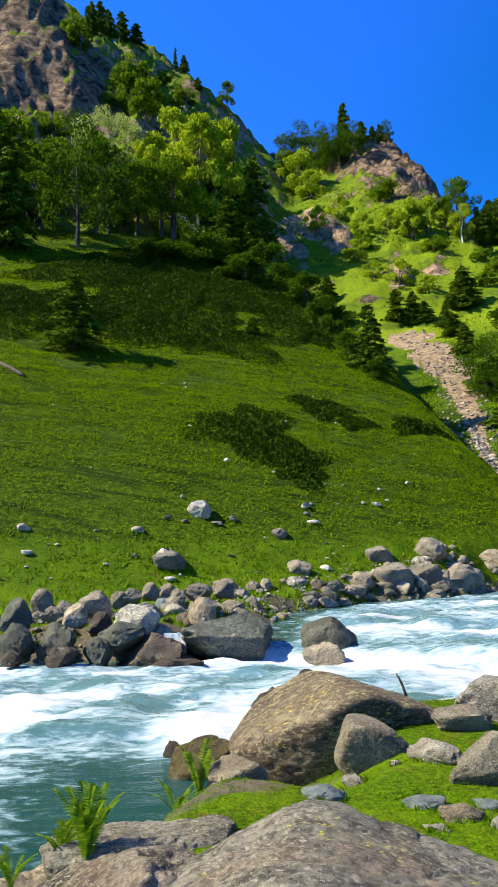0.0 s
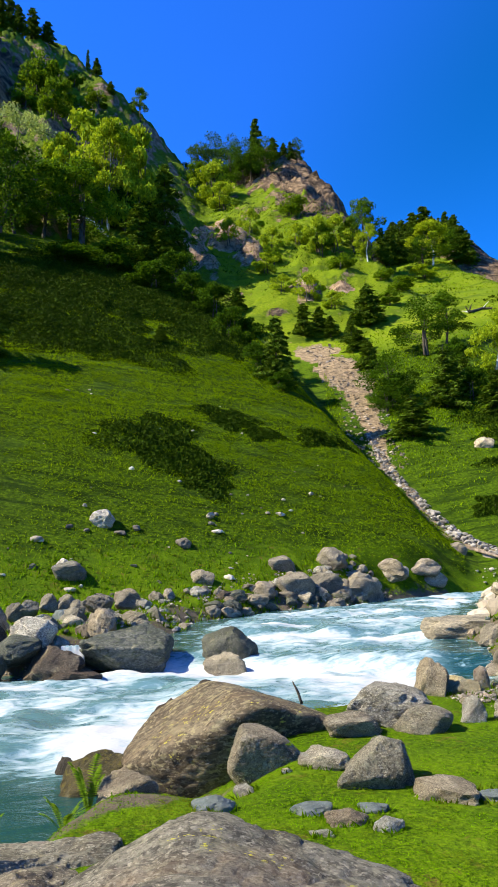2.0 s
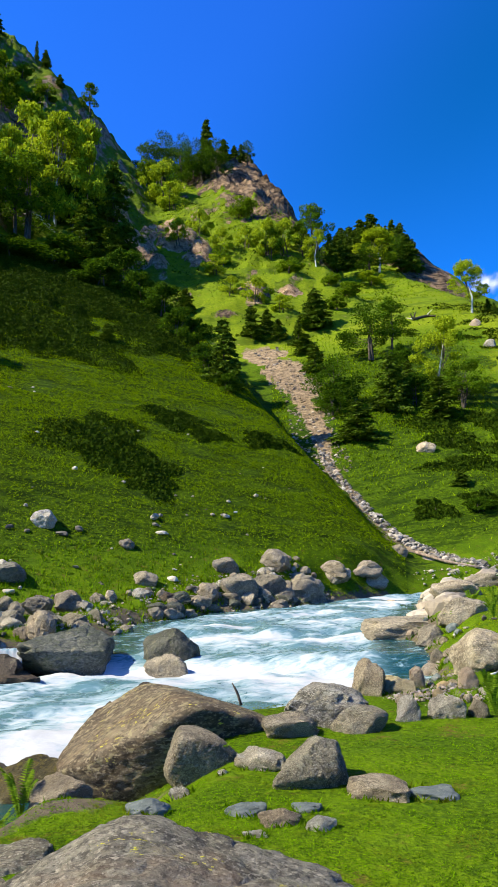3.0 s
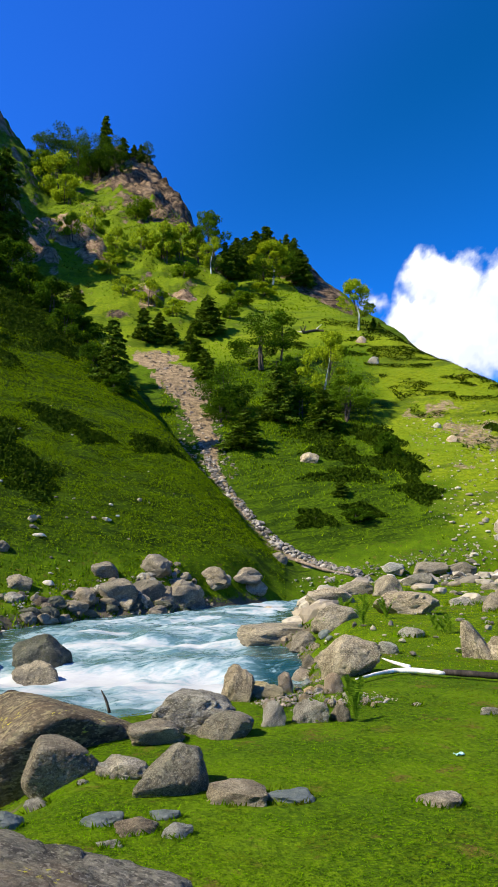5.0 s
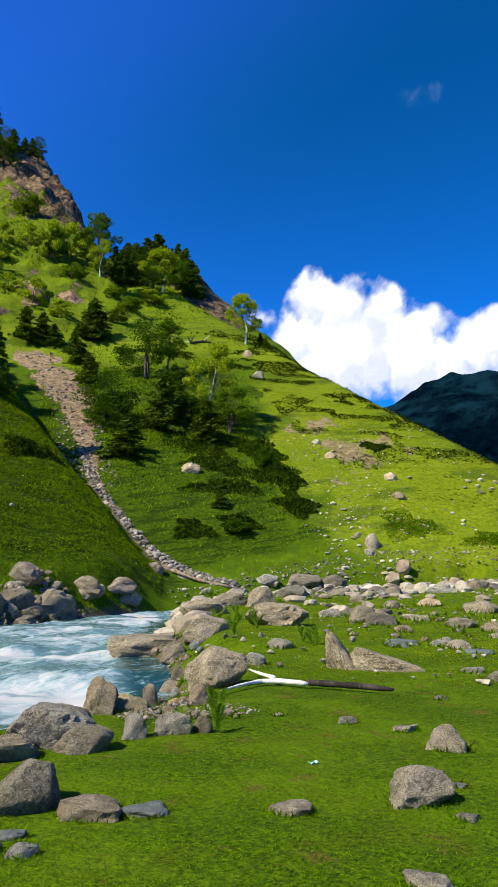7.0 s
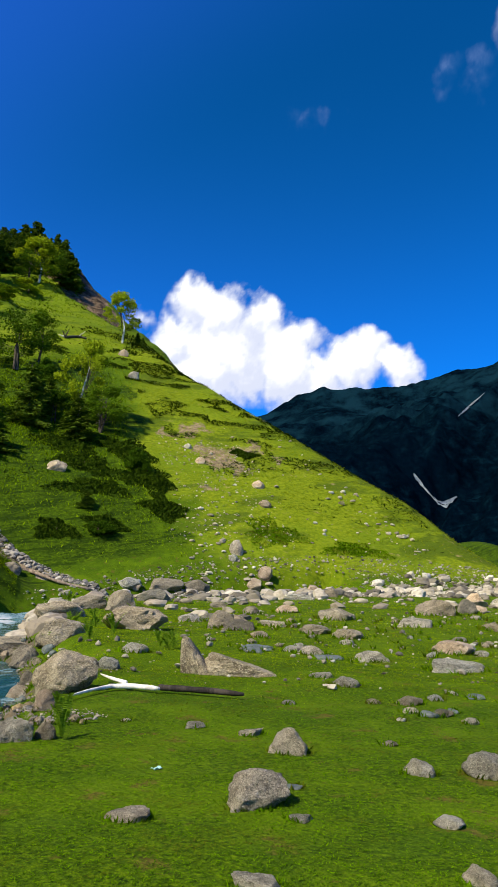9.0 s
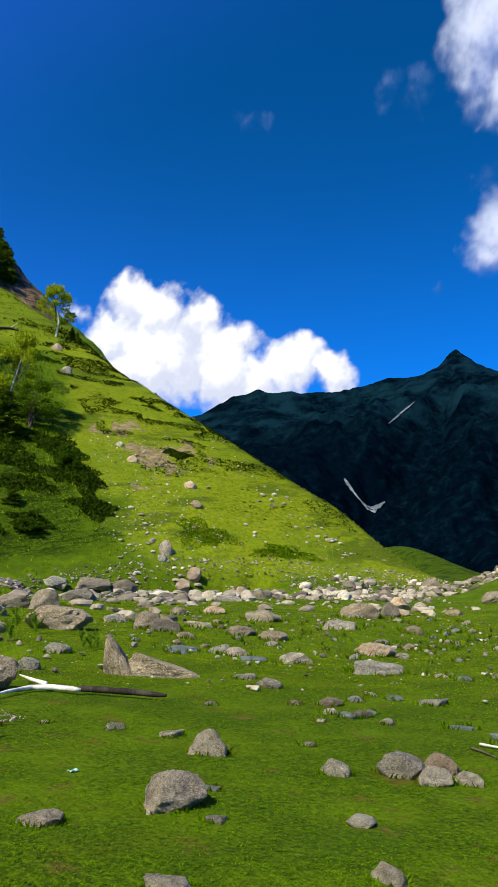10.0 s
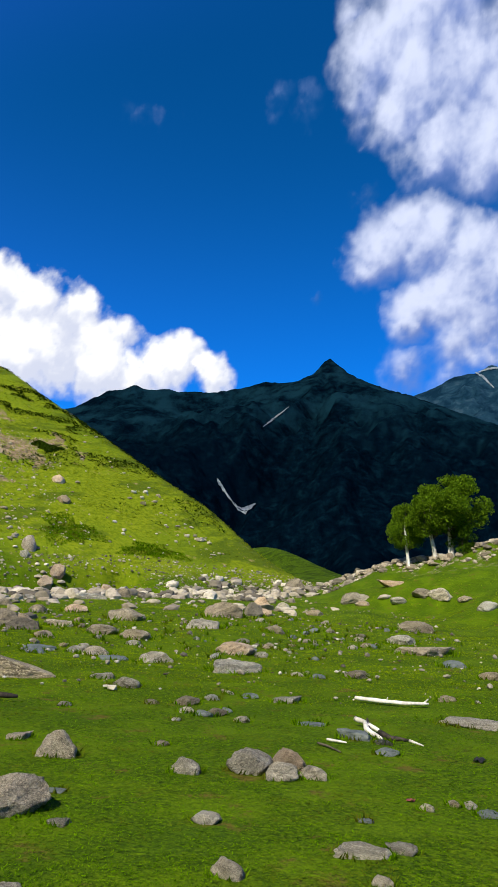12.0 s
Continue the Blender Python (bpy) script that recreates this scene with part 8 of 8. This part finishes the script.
limb("driftwood", "broken white and dark driftwood on a slate slab", [("bleached_end", DRIFT, (0.034, 0.030, 0.034, 0.022), BLEACHED), ("splinter", DRIFT_SPLINTER, (0.032, 0.022), BLEACHED), ("dark_end", DRIFT_DARK, (0.034, 0.030, 0.016), CHARRED), ("stub", DRIFT_STUB, (0.014, 0.026), CHARRED)])
limb("twig", "thin pale twig beside broken driftwood", [("stem", TWIG_FAR, (0.020, 0.008), BLEACHED)])
limb("twig", "thin brown twig lying in the grass", [("stem", TWIG, (0.012, 0.012, 0.008), BARK)])
limb("twig", "thin pale twig lying in the grass", [("stem", TWIG_PALE, (0.016, 0.012), BLEACHED)])
limb("fallen_log", "bleached fallen trunk on the terrace among birches", [("stem", TERRACE_LOG, (0.5, 0.45, 0.35), BLEACHED)], "log")
limb("fallen_log", "grey dead log on the green slope", [("stem", SLOPE_LOG, (0.12, 0.15, 0.12), BARK)], "log")
limb("fallen_log", "long brown log washed down the gully", [("stem", BANK_LOG, (0.10, 0.095, 0.07), bark_material("washed_log", (0.13, 0.095, 0.07), (0.33, 0.26, 0.20), 4.0))], "log")
limb("fallen_tree", "grey dead tree with bare roots lying on the sunlit slope", [("stem", ROOT_STEM, (0.22, 0.18, 0.12), BARK), ("root", [ROOT_STEM[0], tuple(Vector(ROOT_STEM[0]) + Vector((-0.6, -0.2, 0.9)))], (0.16, 0.04), BARK), ("root", [ROOT_STEM[0], tuple(Vector(ROOT_STEM[0]) + Vector((0.3, -0.5, 1.1)))], (0.14, 0.04), BARK), ("root", [ROOT_STEM[0], tuple(Vector(ROOT_STEM[0]) + Vector((-0.9, 0.4, 0.3)))], (0.14, 0.04), BLEACHED), ("bough", [ROOT_STEM[1], tuple(Vector(ROOT_STEM[1]) + Vector((0.7, -0.8, 0.8)))], (0.10, 0.03), BLEACHED)], "log")
limb("stick", "short dark stick standing behind the riverside boulder", [("stem", [(2.05, 10.1, -0.1), (2.0, 10.1, 0.06), (1.93, 10.1, 0.2)], (0.022, 0.018, 0.010), BARK)])


# ---- small litter ----
def scrap(name, label, x, y, size, colour, seed):
    """A crumpled scrap."""
    bm = bmesh.new()
    bmesh.ops.create_grid(bm, x_segments=5, y_segments=4, size=0.5)
    rnd = random.Random(seed)
    for v in bm.verts:
        v.co = Vector((v.co.x * size * 1.4, v.co.y * size, size * rnd.uniform(0.1, 0.45)))
    bmesh.ops.solidify(bm, geom=bm.faces[:], thickness=0.006)
    mesh = bpy.data.meshes.new(name)
    bm.to_mesh(mesh)
    bm.free()
    m = Nodes(name, 0.5)
    mesh.materials.append(m.done(m.mix(m.noise(30, 3), colour, tuple(c * 0.6 for c in colour)), 0.5))
    ob = tagged(new(name, mesh), label, "litter")
    ob.location = (x, y, float(height(x, y)))


scrap("plastic_scrap", "small pale turquoise plastic scrap in the grass", 4.24, 5.45, 0.06, (0.45, 0.75, 0.70), 1)
scrap("brick_fragment", "small reddish fragment lying in the grass", 6.45, 1.95, 0.055, (0.30, 0.07, 0.085), 2)
scrap("dark_scrap", "small black scrap lying in the grass", 8.35, 1.92, 0.10, (0.02, 0.02, 0.02), 3)


# ---- clouds, far behind the mountains: bearing, rise, size, thickness of each puff ----
WHITE_PUFFS = [(36.3, 23.4, 2.3, 1), (38.5, 22.4, 2.5, 1), (35.0, 20.7, 2.5, 1), (41.6, 21.7, 2.5, 1), (40.3, 19.2, 3.6, 1), (43.6, 20.4, 2.3, 1), (44.1, 17.9, 2.7, 1), (37.5, 18.6, 3.6, 1), (51.2, 19.9, 1.8, 0.9), (49.4, 18.6, 2.0, 0.9), (53.3, 18.4, 1.7, 0.8), (47.0, 17.7, 2.0, 0.8), (32.1, 22.2, 1.2, 0.35), (46.5, 21.1, 1.4, 0.4)]
GREY_PUFFS = [(72.7, 43.9, 4.4, 1), (68.6, 42.6, 2.6, 0.9), (67.0, 41.0, 2.9, 0.95), (66.2, 39.3, 2.0, 0.7), (71.1, 40.0, 4.2, 1), (75.5, 39.8, 5.0, 1), (70.0, 37.9, 2.9, 0.9), (73.9, 36.1, 4.2, 1), (77.1, 34.9, 4.0, 1), (72.6, 34.0, 2.0, 0.8), (76.4, 32.9, 2.2, 0.75), (69.9, 29.8, 2.2, 0.9), (68.0, 28.3, 2.7, 0.95), (66.2, 26.9, 1.7, 0.75), (71.7, 28.4, 3.4, 1), (75.4, 27.9, 2.6, 0.95), (74.4, 24.9, 4.2, 1), (70.7, 23.9, 2.2, 0.85), (69.9, 22.4, 1.7, 0.8), (76.1, 22.7, 2.8, 0.9), (73.4, 21.2, 2.8, 0.6), (69.7, 19.4, 2.2, 0.42), (73.3, 19.0, 2.4, 0.38), (76.4, 20.1, 2.6, 0.5), (66.0, 37.3, 1.3, 0.33), (67.0, 36.3, 1.0, 0.3), (65.5, 44.2, 1.7, 0.5), (81.4, 37.8, 6.9, 1), (80.5, 25.5, 6.0, 1)]
WISPS = [(58.2, 39.3, 1.1, 0.36), (61.1, 38.7, 1.3, 0.38), (60.6, 38.0, 1.0, 0.32), (58.0, 38.2, 0.8, 0.3), (47.7, 37.0, 0.7, 0.15), (45.8, 37.4, 0.6, 0.12), (66.4, 32.2, 1.0, 0.3), (62.6, 24.5, 0.6, 0.26)]
def cloud_sheet(name, label, az, el, puffs, tone, seed, radius=3300, step=0.16, ragged=1.0, edge=0.55):
    """A thin far sheet of cloud: how dense it is and how bright follow from its puffs."""
    a, e = np.meshgrid(np.arange(*az, step), np.arange(*el, step))
    dense = np.full(a.shape, -1.0)
    n = fbm(a, e, 3.4, 5, seed, 0.55)
    f = fbm(a, e, 1.1, 5, seed + 9, 0.6)
    wa, we = a + 0.5 * fbm(a, e, 1.8, 4, seed + 3), e + 0.5 * fbm(a, e, 1.8, 4, seed + 4)
    for pa, pe, r, w in puffs:
        g = np.hypot((wa - pa) * math.cos(radians(pe)), we - pe) / r
        dense = np.maximum(dense, w * (1.25 - g))
    dense = dense + 0.16 * n + 0.10 * ragged * f
    # puffs brighter at their upper left: sunlight put into the sheet's glow
    lit, share = np.zeros(a.shape), np.full(a.shape, 1e-6)
    for pa, pe, r, w in puffs:
        g = np.hypot((wa - pa) * math.cos(radians(pe)), we - pe) / r
        part_of = np.maximum(w * (1.35 - g), 0) ** 5
        lit += part_of * (0.52 + 0.75 * ((we - pe) * 0.8 - (wa - pa) * 0.6) / r)
        share += part_of
    lit = lit / share
    lit = np.clip(lit + 0.35 * (np.clip(dense, 0, 1.2) - 0.55) + ragged * (0.22 * n + 0.20 * f), 0, 1)
    ra, re = np.radians(a), np.radians(e)
    v = np.column_stack([(np.sin(ra) * np.cos(re)).ravel(), (np.cos(ra) * np.cos(re)).ravel(), np.sin(re).ravel()]) * radius
    k, m = a.shape
    i, j = np.meshgrid(np.arange(k - 1), np.arange(m - 1), indexing="ij")
    q = np.stack([i * m + j, i * m + j + 1, (i + 1) * m + j + 1, (i + 1) * m + j], -1).reshape(-1, 4)
    q = q[(dense.ravel()[q] > -0.05).any(1)]
    mesh = bpy.data.meshes.new(name)
    mesh.from_pydata(v.tolist(), [], q.tolist())
    mesh.attributes.new("dense", "FLOAT", "POINT").data.foreach_set("value", dense.ravel())
    mesh.attributes.new("lit", "FLOAT", "POINT").data.foreach_set("value", lit.ravel())
    s = Nodes(name)
    grain = s.noise(0.012, 6, 0.65)
    k = s.math("ADD", s.attr("dense"), s.math("MULTIPLY", s.math("SUBTRACT", grain, 0.5), 0.30 * ragged))
    body = s.tree.nodes.new("ShaderNodeEmission")
    s.put(body.inputs["Color"], s.mix(s.span(s.attr("lit"), 0.12, 1.0), *tone))
    clear = s.tree.nodes.new("ShaderNodeBsdfTransparent")
    blend = s.tree.nodes.new("ShaderNodeMixShader")
    s.put(blend.inputs[0], s.span(k, 0.0, edge))
    s.link(clear.outputs[0], blend.inputs[1])
    s.link(body.outputs[0], blend.inputs[2])
    s.link(blend.outputs[0], s.tree.nodes["Material Output"].inputs["Surface"])
    s.tree.nodes.remove(s.shader)
    mesh.materials.append(s.mat)
    mesh.shade_smooth()
    tagged(new(name, mesh), label, "cloud", kind="structure")


cloud_sheet("backdrop_cumulus", "bright white cumulus cloud behind the green ridge", (28, 60), (10, 30), WHITE_PUFFS, ((0.62, 0.66, 0.80), (1.0, 1.0, 1.0)), 91)
cloud_sheet("backdrop_cloud", "large soft lavender-white cloud over the dark mountains", (60, 96), (12, 56), GREY_PUFFS, ((0.17, 0.25, 0.55), (0.66, 0.72, 0.92)), 92, 3320, 0.16, 0.5, 0.85)
cloud_sheet("backdrop_wisps", "thin wisps of cloud in the blue sky", (40, 70), (16, 46), WISPS, ((0.03, 0.12, 0.34), (0.12, 0.21, 0.46)), 93, 3340, 0.10, 0.9, 0.8)
